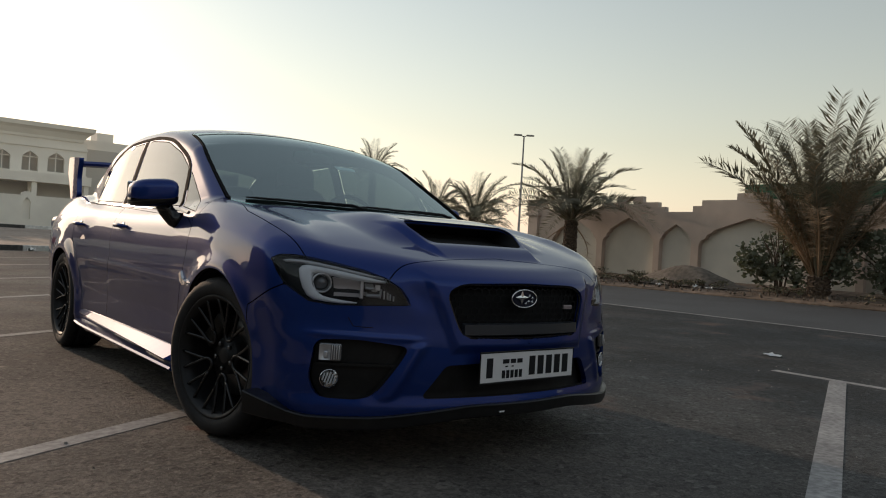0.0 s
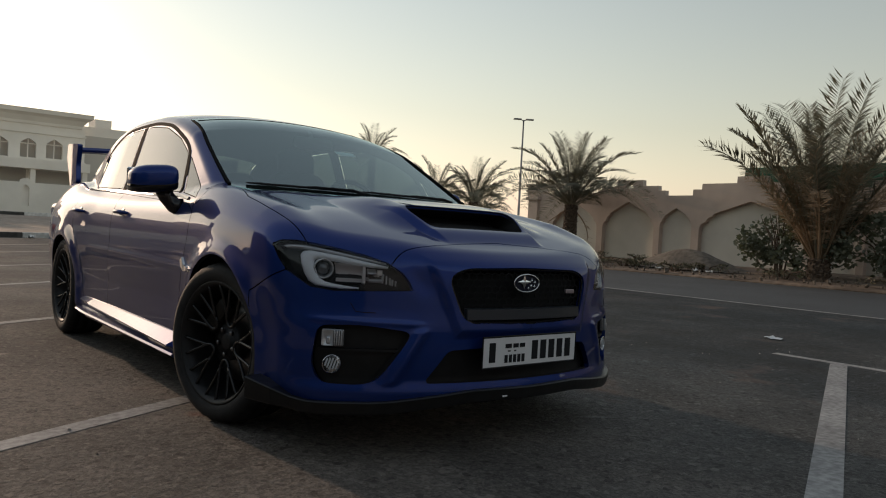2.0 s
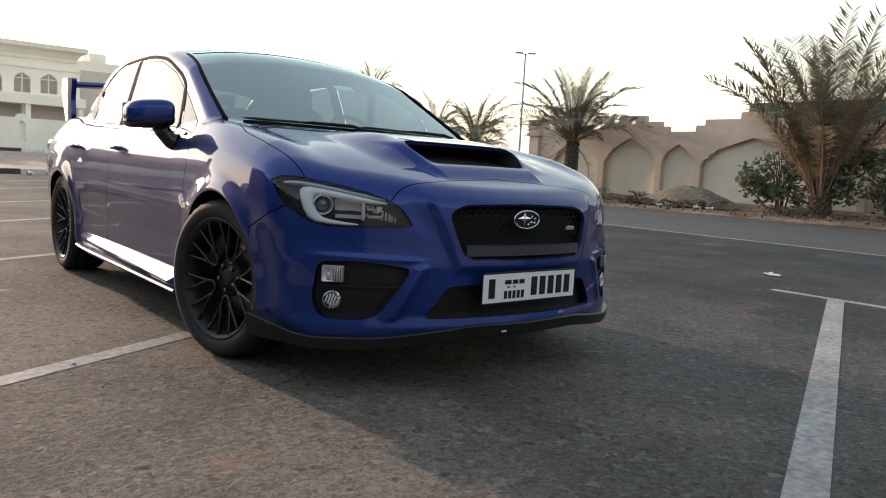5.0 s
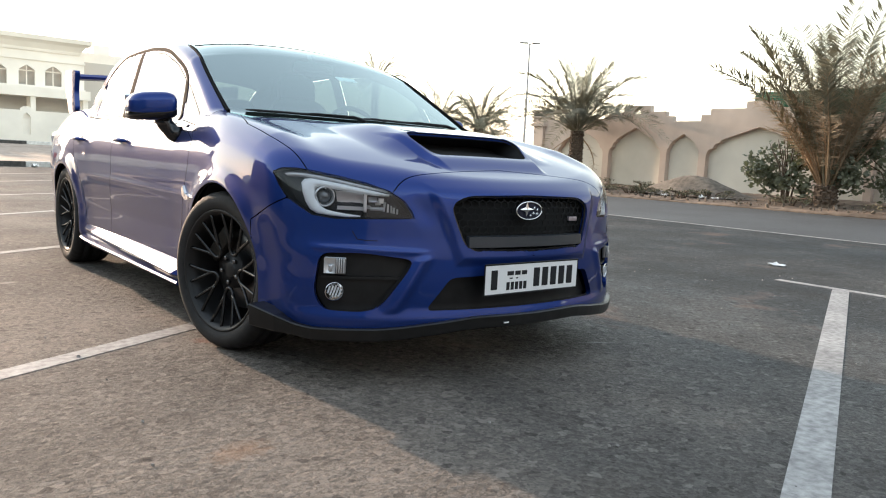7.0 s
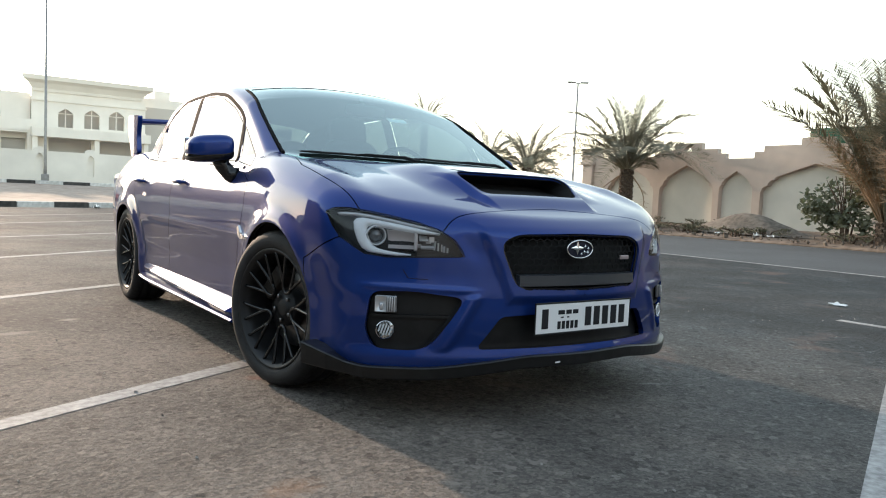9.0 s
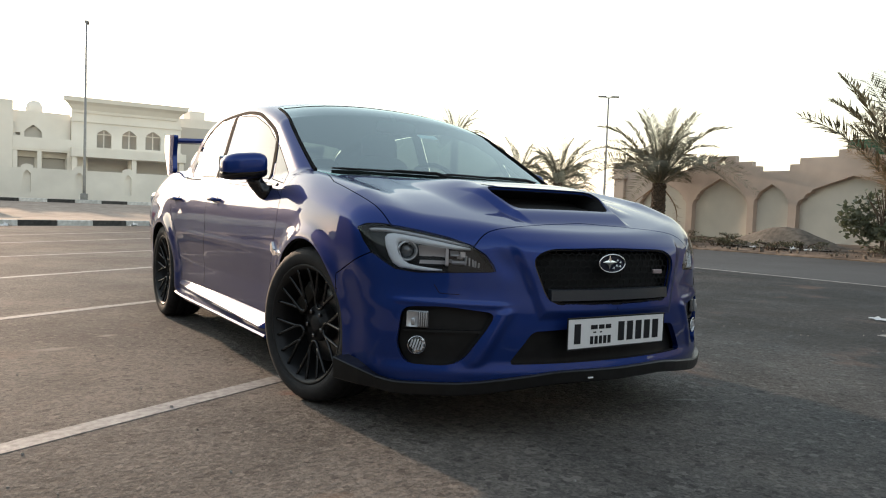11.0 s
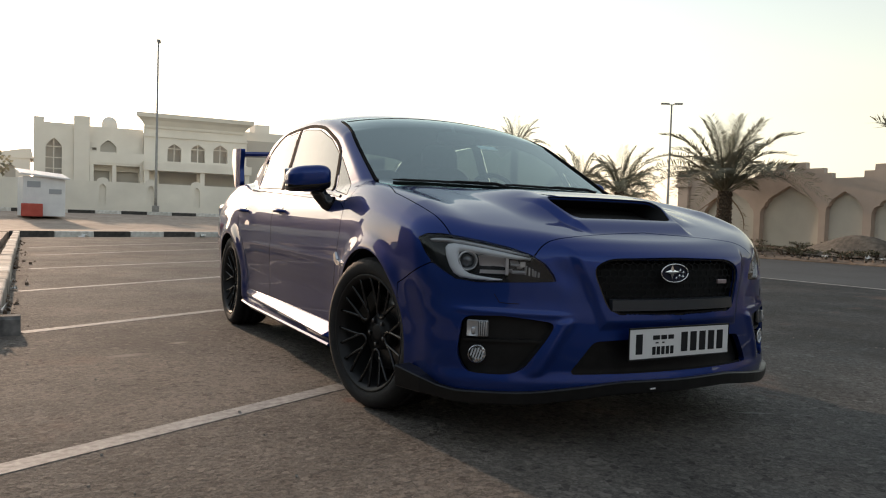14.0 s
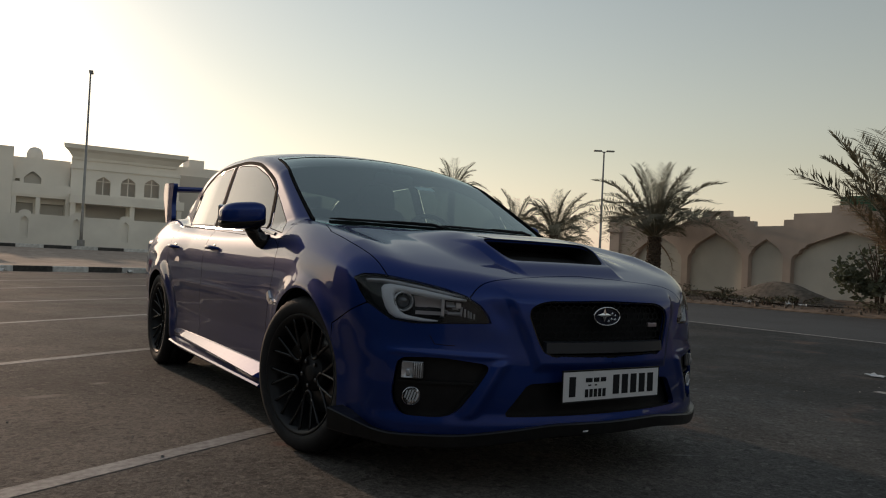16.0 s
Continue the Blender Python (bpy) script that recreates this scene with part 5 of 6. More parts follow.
# the mirror on the far side is folded back against its door
mirrors[1].matrix_basis = Matrix.Translation((0.84, 0.63, 0)) @ Matrix.Rotation(radians(84), 4, "Z") @ Matrix.Translation((-0.84, -0.63, 0))


# handles, vents, mouldings
def handle(y):
    def f(bm):
        p = side_at(y, 0.835)
        tube(bm, [p + Vector((0.02, -0.10, -0.004)), p + Vector((-0.022, -0.085, 0)), p + Vector((-0.030, -0.03, 0.003)), p + Vector((-0.030, 0.03, 0.004)), p + Vector((-0.022, 0.085, 0.004)), p + Vector((0.02, 0.10, 0.004))],
             [0.006, 0.010, 0.0125, 0.0125, 0.010, 0.006], 12)
    return f


both_sides("front_door_handle", handle(1.46), M_paint, car, "blue grab handle", True)
both_sides("rear_door_handle", handle(2.33), M_paint, car, "blue grab handle", True)


def cup(y):
    def f(bm):
        p = side_at(y, 0.835)
        blob(bm, p + Vector((0.0125, 0, -0.004)), (0.0140, 0.062, 0.030), 2.0)
    return f


both_sides("front_handle_cup", cup(1.46), M_gloss, car, smooth=True)
both_sides("rear_handle_cup", cup(2.33), M_gloss, car, smooth=True)


def vent(bm):
    pts = [side_at(y, z) for y, z in ((0.385, 0.640), (0.37, 0.615), (0.345, 0.600), (0.30, 0.597), (0.24, 0.600))]
    ns = [normal_at(p) for p in pts]
    ribbon(bm, [p - n * 0.002 for p, n in zip(pts, ns)], ns, [0.03, 0.04, 0.035, 0.022, 0.008], 0.012)


both_sides("fender_garnish", vent, M_chrome, car, "bright fender garnish")


def belt(bm):
    pts = [side_at(y, z) for y, z in ((0.52, 0.912), (0.7, 0.928), (1.1, 0.940), (1.5, 0.952), (1.9, 0.964), (2.3, 0.976), (2.52, 0.985))]
    ns = [normal_at(p) for p in pts]
    ribbon(bm, [p - n * 0.002 for p, n in zip(pts, ns)], ns, 0.018, 0.008)


both_sides("belt_moulding", belt, M_gloss, car, "black window belt moulding")


def frame_trim(y0, z0, y1, z1, w):
    def f(bm):
        pts = [side_at(y0 + (y1 - y0) * k / 6, z0 + (z1 - z0) * k / 6) for k in range(7)]
        ns = [normal_at(p) for p in pts]
        ribbon(bm, [p - n * 0.003 for p, n in zip(pts, ns)], ns, w, 0.006)
    return f


both_sides("quarter_pillar_trim", frame_trim(0.735, 0.945, 0.835, 1.140, 0.022), M_seal, car, "black window pillar trim")
both_sides("door_pillar_trim", frame_trim(1.715, 0.965, 1.745, 1.352, 0.075), M_seal, car, "black window pillar trim")


def top_trim(bm):
    line = curve([(0.76, 1.03), (0.845, 1.165), (1.04, 1.258), (1.32, 1.338), (1.64, 1.366), (1.78, 1.366), (2.05, 1.357), (2.32, 1.305), (2.60, 1.190)])
    pts = [side_at(float(y), float(line(np.array(float(y))))) for y in np.linspace(0.76, 2.60, 50)]
    ns = [normal_at(p) for p in pts]
    ribbon(bm, [p - n * 0.003 for p, n in zip(pts, ns)], ns, 0.024, 0.006)


both_sides("window_frame_trim", top_trim, M_seal, car, "black window frame")


# rear wing
bm = bmesh.new()
prof = [(-0.15, 0.0), (-0.12, 0.020), (-0.02, 0.028), (0.10, 0.024), (0.15, 0.038), (0.15, 0.024), (0.10, -0.006), (-0.02, -0.022), (-0.12, -0.016)]
rows = [[bm.verts.new((x, 3.56 + a, 1.335 + b - 0.02 * (x / 0.62) ** 2)) for a, b in prof] for x in np.linspace(-0.62, 0.62, 17)]
for r0, r1 in zip(rows, rows[1:]):
    for k in range(len(prof)):
        bm.faces.new((r0[k], r0[(k + 1) % len(prof)], r1[(k + 1) % len(prof)], r1[k]))
bm.faces.new(rows[0]); bm.faces.new(rows[-1][::-1])
bmesh.ops.recalc_face_normals(bm, faces=bm.faces)
wing = part("rear_wing", bm, M_paint, car, "tall blue rear wing")


def endplate(bm):
    out = rounded([(3.41, 1.36), (3.74, 1.375), (3.76, 1.26), (3.68, 1.14), (3.62, 1.03), (3.42, 1.06), (3.45, 1.2)], 0.03)
    lo = [bm.verts.new((-0.655, a, b)) for a, b in out]
    hi = [bm.verts.new((-0.62, a, b)) for a, b in out]
    bm.faces.new(lo)
    bm.faces.new(hi[::-1])
    for k in range(len(out)):
        bm.faces.new((lo[k], lo[(k + 1) % len(out)], hi[(k + 1) % len(out)], hi[k]))


both_sides("wing_upright", endplate, M_paint, wing)


# black edge of the windscreen
def frit(bm):
    line = curve([(0.97, 0.700), (1.09, 0.679), (1.215, 0.650), (1.30, 0.624), (1.352, 0.602)])
    pts = [front_at(-float(line(np.array(float(z)))), float(z)) for z in np.linspace(0.985, 1.352, 40)]
    ns = [normal_at(p) for p in pts]
    ribbon(bm, [p - n * 0.006 for p, n in zip(pts, ns)], ns, 0.015, [0.009 + 0.006 * min(1.0, (39 - k) / 14) for k in range(40)])


both_sides("screen_edge", frit, M_seal, car, "raised black windscreen edge moulding")
bm = bmesh.new()
pts = [front_at(float(x), 1.409 - 0.165 * float(x) ** 2 * (1 if abs(x) < 0.5 else 1.02)) for x in np.linspace(-0.585, 0.585, 45)]
ribbon(bm, [p - normal_at(p) * 0.001 for p in pts], [normal_at(p) for p in pts], 0.014, 0.003)
part("screen_top_edge", bm, M_seal, car, "black printed windscreen edge")

# wipers and cowl
bm = bmesh.new()
cowl_x = np.linspace(-0.68, 0.68, 25)
rows = []
for x in cowl_x:
    y0 = 0.205 + 0.26 * x * x * 0.9
    z0 = top_at(float(x), y0 - 0.02).z
    rows.append([bm.verts.new((x, y0 - 0.03, z0 - 0.016)), bm.verts.new((x, y0 + 0.02, z0 + 0.004)), bm.verts.new((x, y0 + 0.075, z0 + 0.028))])
for r0, r1 in zip(rows, rows[1:]):
    for k in range(2):
        bm.faces.new((r0[k], r0[k + 1], r1[k + 1], r1[k]))
part("cowl_panel", bm, M_seal, car, "black plastic cowl panel", True)


def wiper(x0, x1, name):
    bm = bmesh.new()
    pts, arm = [], []
    for k in range(13):
        x = x0 + (x1 - x0) * k / 12
        q = top_at(x, 0.232 + 0.26 * x * x + 0.012 * (k / 12))
        n = normal_at(q)
        pts.append(q + n * 0.007)
        arm.append(q + n * 0.016 + Vector((0, -0.014, -0.004)))
    tube(bm, pts, [0.003] + [0.0058] * 11 + [0.003], 6)
    tube(bm, [arm[1] + Vector((0, -0.02, -0.015))] + arm[2:7] + [pts[7]], [0.009, 0.0075, 0.0065, 0.006, 0.0055, 0.005, 0.004], 6)
    part(name, bm, M_black, car, "black windscreen wiper")


wiper(-0.02, -0.62, "wiper")
wiper(0.60, -0.05, "wiper")


# wheels
M_barrel = material("black_alloy", (0.004, 0.004, 0.0045), 0.55)
M_nut = material("dull_steel", (0.2, 0.2, 0.2), 0.3, 1.0)
def build_wheel(name):
    """A wheel on its own axis, its outer face to -x."""
    bm = bmesh.new()
    disc(bm, (0, 0, 0), (-1, 0, 0), [(0.213, -0.10), (0.220, 0.06), (0.230, 0.095), (0.243, 0.104), (0.251, 0.112), (0.247, 0.1165), (0.239, 0.113), (0.230, 0.10)], 72)
    root = part(name, bm, M_barrel, car, "satin black multi-spoke alloy wheel", True)
    bm = bmesh.new()
    prof = [(0.246, -0.108), (0.256, -0.119), (0.285, -0.1235), (0.305, -0.1165), (0.3175, -0.104), (0.3230, -0.085), (0.3245, -0.062), (0.3165, -0.060), (0.3165, -0.052), (0.3250, -0.050), (0.3255, -0.012), (0.3175, -0.010), (0.3175, 0.0)]
    prof = prof + [(r, -h) for r, h in prof[-2::-1]]
    n = 120
    rings = []
    for k in range(n):
        a = 2 * math.pi * k / n
        ring_v = []
        for r, h in prof:
            cut = 0.0055 if (k % 3 == 0 and 0.068 < abs(h) < 0.112 and r > 0.30) else 0
            ring_v.append(bm.verts.new((h, (r - cut) * math.cos(a), (r - cut) * math.sin(a))))
        rings.append(ring_v)
    for k in range(n):
        r0, r1 = rings[k], rings[(k + 1) % n]
        for i in range(len(prof) - 1):
            bm.faces.new((r0[i], r0[i + 1], r1[i + 1], r1[i]))
    bmesh.ops.recalc_face_normals(bm, faces=bm.faces)
    part("tyre", bm, M_rubber, root, "black low-profile tyre", True)
    bm = bmesh.new()
    def spoke(path):
        pts, rad = [], []
        for r, a in path:
            u = (r - 0.07) / 0.17
            pts.append((-0.070 - 0.030 * u ** 1.3, r * math.cos(a), r * math.sin(a)))
            rad.append(0.0074 - 0.0008 * u)
        tube(bm, pts, rad, 8)

    # five loops at the hub, each of whose legs forks on its way to the rim
    for k in range(5):
        base = 2 * math.pi * k / 5
        leg = [(0.242, 0.157), (0.220, 0.166), (0.190, 0.182), (0.160, 0.204), (0.135, 0.232), (0.116, 0.258), (0.102, 0.268), (0.092, 0.250), (0.083, 0.200), (0.076, 0.11)]
        spoke([(r, base - a) for r, a in leg] + [(0.0735, base)] + [(r, base + a) for r, a in leg[::-1]])
        for side in (-1, 1):
            spoke([(r, base + side * a) for r, a in ((0.110, 0.266), (0.126, 0.308), (0.150, 0.354), (0.180, 0.400), (0.212, 0.440), (0.242, 0.471))])
    part("spokes", bm, M_rim, root, smooth=True)
    bm = bmesh.new()
    disc(bm, (0, 0, 0), (-1, 0, 0), [(0.078, 0.0), (0.077, 0.044), (0.070, 0.052), (0.036, 0.054), (0.034, 0.060), (0.030, 0.062), (0.0, 0.062)], 40)
    part("hub", bm, M_barrel, root, smooth=True)
    me = None
    for k in range(5):
        a = 2 * math.pi * k / 5 + 0.3
        if me is None:
            bm = bmesh.new()
            disc(bm, (0, 0, 0), (-1, 0, 0), [(0.009, 0.0), (0.009, 0.010), (0.005, 0.012), (0.0, 0.012)], 6)
            o = part("lug_nut", bm, M_nut, root, "dark steel lug nut")
            me = o.data
        else:
            o = new("lug_nut", me)
            o.parent = root
            tagged(o, "dark steel lug nut")
        o.location = (-0.056, 0.054 * math.cos(a), 0.052 * math.sin(a))
    bm = bmesh.new()
    disc(bm, (0.03, 0, 0), (-1, 0, 0), [(0.06, 0.0), (0.06, 0.02), (0.075, 0.03), (0.165, 0.03), (0.165, 0.005)], 48)
    part("brake_disc", bm, M_disc, root, "steel brake disc", True)
    bm = bmesh.new()
    box(bm, -0.05, 0.03, 0.10, 0.175, -0.08, 0.08, bevel=0.015)
    part("brake_caliper", bm, material("caliper_gold", (0.02, 0.018, 0.014), 0.5, 0.2), root, "dull gold brake caliper")
    return root


def copy_under(ob, m):
    o = copy_thing(ob, m)
    o.parent = car
    return o


wheel = build_wheel("wheel")
wheel.matrix_basis = pose(-0.772, 0.0, 0.3245, 44, 0, 12)
copy_under(wheel, pose(-0.772, 2.65, 0.3245, 20, 0, 0))
copy_under(wheel, pose(0.772, 0.0, 0.3245, 8, 0, 192))
copy_under(wheel, pose(0.772, 2.65, 0.3245, 30, 0, 180))


# wheel housings and floor
def liner(yc):
    def f(bm):
        n = 28
        inner, outer, face = [], [], []
        for k in range(n + 1):
            a = math.radians(-25 + 230 * k / n)
            y, z = yc + 0.372 * math.cos(a), 0.318 + 0.372 * math.sin(a)
            outer.append(bm.verts.new((-0.868, y, z)))
            inner.append(bm.verts.new((-0.50, y, z)))
        for k in range(n):
            bm.faces.new((outer[k], outer[k + 1], inner[k + 1], inner[k]))
        bm.faces.new(inner)
    return f


both_sides("front_wheel_housing", liner(-0.03), M_void, car, "black wheel housing")
both_sides("rear_wheel_housing", liner(2.645), M_void, car, "black wheel housing")
bm = bmesh.new()
box(bm, -0.80, 0.80, 0.36, 2.26, 0.165, 0.21)
box(bm, -0.49, 0.49, -0.75, 3.4, 0.17, 0.22)
part("underbody", bm, M_void, car, "dark underbody")

# interior
bm = bmesh.new()
rows = []
for x in np.linspace(-0.70, 0.70, 15):
    sag = 0.03 * (x / 0.7) ** 2
    rows.append([bm.verts.new((x, a, b - sag)) for a, b in ((0.42, 0.935), (0.60, 0.965), (0.78, 0.972), (0.86, 0.94), (0.88, 0.86), (0.82, 0.70), (0.80, 0.4))])
for r0, r1 in zip(rows, rows[1:]):
    for k in range(6):
        bm.faces.new((r0[k], r0[k + 1], r1[k + 1], r1[k]))
part("dashboard", bm, M_dash, car, "dark grey dashboard", True)
bm = bmesh.new()
blob(bm, (0.36, 0.80, 0.99), (0.19, 0.10, 0.045), 2.6)
part("instrument_hood", bm, M_dash, car, smooth=True)
bm = bmesh.new()
tube(bm, [Vector((0.36, 0.98, 0.93)) + Vector((0.185 * math.cos(a), 0.07 * math.sin(a), 0.17 * math.sin(a))) for a in [2 * math.pi * k / 32 for k in range(33)]], 0.016, 8)
box(bm, 0.20, 0.52, 0.955, 0.985, 0.905, 0.945, bevel=0.01)
box(bm, 0.33, 0.39, 0.93, 0.985, 0.80, 0.93, bevel=0.01)
part("steering_wheel", bm, M_black, car, "black steering wheel", True)


def seat(x):
    bm = bmesh.new()
    blob(bm, (x, 1.42, 0.56), (0.25, 0.28, 0.10), 4)
    root = part("front_seat", bm, M_cloth, car, "dark cloth sports seat", True)
    bm = bmesh.new()
    blob(bm, (0, 0, 0), (0.24, 0.075, 0.33), 3.4)
    bmesh.ops.transform(bm, matrix=pose(x, 1.68, 0.86, -14), verts=bm.verts)
    part("seat_back", bm, M_cloth, root, smooth=True)
    bm = bmesh.new()
    blob(bm, (0, 0, 0), (0.135, 0.055, 0.11), 3.2)
    bmesh.ops.transform(bm, matrix=pose(x, 1.78, 1.23, -8), verts=bm.verts)
    part("headrest", bm, M_cloth, root, smooth=True)


seat(-0.37)
seat(0.37)
bm = bmesh.new()
blob(bm, (0, 2.25, 0.55), (0.66, 0.28, 0.11), 5)
part("rear_bench", bm, M_cloth, car, "dark cloth rear bench", True)
bm = bmesh.new()
blob(bm, (0, 0, 0), (0.64, 0.08, 0.30), 5)
bmesh.ops.transform(bm, matrix=pose(0, 2.58, 0.84, -20), verts=bm.verts)
part("rear_backrest", bm, M_cloth, car, smooth=True)
bm = bmesh.new()
box(bm, -0.62, 0.62, 2.66, 3.2, 1.02, 1.05, bevel=0.01)
part("parcel_shelf", bm, M_dash, car)
for x in (-0.36, 0.36):
    bm = bmesh.new()
    blob(bm, (x, 2.72, 1.14), (0.12, 0.05, 0.07), 3)
    part("rear_headrest", bm, M_cloth, car, smooth=True)
bm = bmesh.new()
box(bm, -0.80, 0.80, 0.5, 3.2, 0.22, 0.30)
part("cabin_floor", bm, M_void, car, "black carpet")
bm = bmesh.new()
blob(bm, (0, 0, 0), (0.125, 0.018, 0.036), 4)
bmesh.ops.transform(bm, matrix=pose(0.02, 0.90, 1.285, 8), verts=bm.verts)
tube(bm, [(0.02, 0.91, 1.30), (0.02, 0.96, 1.36)], 0.012, 8)
part("rear_view_mirror", bm, M_gloss, car, "black rear-view mirror", True)
bm = bmesh.new()
tube(bm, [(0, 2.72, 1.375), (0, 2.78, 1.40), (0, 2.84, 1.36)], [0.03, 0.02, 0.012], 8)
part("roof_aerial", bm, M_paint, car, smooth=True)

# pale toll tag stuck inside the screen
bm = bmesh.new()
tag_pts = [front_at(0.06 + 0.12 * k / 6, 1.238) for k in range(7)]
ribbon(bm, [p - normal_at(p) * 0.012 for p in tag_pts], [normal_at(p) for p in tag_pts], 0.046, 0.003)
part("screen_tag", bm, M_platewhite, car, "small pale tag on the windscreen")


# ---------- palms and shrubs ----------
def frond_mesh(rng, droop, leaflets=72, wide=0.20, bare=0.12, stem=0.013, half=0.010, dry=False):
    """One feather leaf of length 1 along +x, bending down, with stiff narrow leaflets in a V on both sides."""
    bm = bmesh.new()
    pts = []
    sway = rng.uniform(-0.07, 0.07)
    for i in range(13):
        u = i / 12
        pts.append(Vector((u - 0.20 * droop * u ** 3.6, sway * u * u, -droop * 0.55 * (0.35 * u ** 2 + 0.65 * u ** 4))))
    tube(bm, pts, [stem * (1 - 0.85 * i / 12) for i in range(13)], 5)
    for k in range(leaflets):
        u = bare + (1 - bare) * (k + rng.random() * 0.5) / leaflets
        f = min(u, 0.999) * 12
        i = min(int(f), 11)
        p = pts[i].lerp(pts[i + 1], f - i)
        d = (pts[i + 1] - pts[i]).normalized()
        v = (u - bare) / (1 - bare)
        L0 = wide * (0.35 + 0.65 * math.sin(math.pi * min(1, 0.12 + 0.80 * v)) ** 0.7)
        for s in (-1, 1):
            if rng.random() < (0.35 if dry else 0.06):
                continue
            L = L0 * rng.uniform(0.75, 1.12)
            fwd = 0.22 + 0.50 * v + rng.uniform(-0.12, 0.12)
            w = (d * fwd + Vector((0, s, 0)) * rng.uniform(0.85, 1.15) + Vector((0, 0, 1)) * rng.uniform(0.1, 0.6)).normalized()
            if dry:
                w = (w + Vector((rng.gauss(0, 0.25), rng.gauss(0, 0.25), rng.gauss(-0.2, 0.25)))).normalized()
            tip = p + w * L + Vector((0, 0, -0.10 * L * rng.uniform(0, 2.0)))
            mid = p + w * L * 0.45
            n = (d.cross(w).normalized().cross(w) * 0.5 + d * 0.5).normalized()
            hw = half * rng.uniform(0.8, 1.2)
            q = [bm.verts.new(x) for x in (p, mid + n * hw, tip, mid - n * hw)]
            bm.faces.new((q[0], q[1], q[2]))
            bm.faces.new((q[0], q[2], q[3]))
    me = bpy.data.meshes.new("frond")
    bm.to_mesh(me)
    bm.free()
    me.materials.append(M_dryleaf if dry else M_leaf)
    return me


palm_rng = random.Random(11)
FRONDS = [frond_mesh(palm_rng, d, 105, 0.19, 0.14, 0.008, 0.0046) for d in (0.25, 0.55, 0.90, 1.2, 1.5)]
TALL = [frond_mesh(palm_rng, d, 92, 0.180, 0.22, 0.006, 0.0060) for d in (0.10, 0.20, 0.28, 0.36, 0.44)]
DRY = [frond_mesh(palm_rng, d, 40, 0.13, 0.2, 0.012, 0.006, True) for d in (1.5, 1.1)]
DRY_TALL = [frond_mesh(palm_rng, d, 70, 0.13, 0.26, 0.008, 0.006, True) for d in (0.15, 0.5)]


def palm(at, trunk, crown, count, seed, label, radius=0.17, low=-35, dry=4, lean=(0, 0), tall=False):
    """A date palm: trunk height, frond length, number of fronds."""
    rng = random.Random(seed)
    root = thing("date_palm", at, label, "palm tree", "date palms")
    bm = bmesh.new()
    n = 14
    pts = [(lean[0] * (i / n) ** 1.5, lean[1] * (i / n) ** 1.5, -0.2 + (trunk + 0.25) * i / n) for i in range(n + 1)]
    tube(bm, pts, [radius * (1.15 - 0.15 * i / n) * rng.uniform(0.95, 1.05) for i in range(n + 1)], 12)
    rows = max(4, int(trunk / 0.09))
    for j in range(rows):
        for k in range(9):
            a = 2 * math.pi * (k + 0.5 * (j % 2)) / 9 + rng.uniform(-0.1, 0.1)
            u = (j + 0.5) / rows
            c = Vector((lean[0] * u ** 1.5, lean[1] * u ** 1.5, trunk * u))
            r = radius * (1.1 - 0.1 * u)
            m = Matrix.Translation(c) @ Matrix.Rotation(a, 4, "Z") @ Matrix.Translation((r, 0, 0)) @ pose(0, 0, 0, 0, rng.uniform(15, 40), 0)
            box(bm, -0.03, 0.03, -0.055, 0.055, -0.03, rng.uniform(0.05, 0.12), m=m)
    part("trunk", bm, M_trunk, root, "rough brown trunk with cut leaf bases")
    top = Vector((lean[0], lean[1], trunk))
    fronds, dead = (TALL, DRY_TALL) if tall else (FRONDS, DRY)
    for i in range(count):
        u = (i + 0.5) / count
        tilt = 84 - (84 - low) * u ** 0.9 + rng.uniform(-7, 7)
        az = i * 137.5 + rng.uniform(-14, 14)
        kind = min(4, max(0, int(u * 4.4 + rng.uniform(-0.6, 0.6))))
        o = new("frond", fronds[kind])
        o.parent = root
        s = crown * rng.uniform(0.80, 1.08) * (1.0 if u > 0.12 else 0.88)
        off = Matrix.Rotation(radians(az), 4, "Z") @ Matrix.Translation((0.06 + 0.10 * u, 0, 0.20 * (1 - u)))
        o.matrix_basis = Matrix.Translation(top) @ off @ Matrix.Rotation(radians(-tilt), 4, "Y") @ Matrix.Rotation(radians(rng.uniform(-80, 80) if tall else rng.uniform(-38, 38)), 4, "X") @ Matrix.Scale(s, 4)
    for i in range(dry):
        o = new("dry_frond", dead[i % 2])
        o.parent = root
        t = -rng.uniform(54, 83) if tall else rng.uniform(5, 55)
        s = crown * (rng.uniform(0.50, 0.82) if tall else rng.uniform(0.6, 0.9))
        o.matrix_basis = Matrix.Translation(top - Vector((0, 0, 0.1))) @ Matrix.Rotation(radians(i * 137.5 + rng.uniform(-30, 30)), 4, "Z") @ Matrix.Translation((0.12, 0, 0)) @ Matrix.Rotation(radians(t), 4, "Y") @ Matrix.Rotation(radians(rng.uniform(-60, 60)), 4, "X") @ Matrix.Scale(s, 4)
        tagged(o, "dry brown dead frond")
    return root


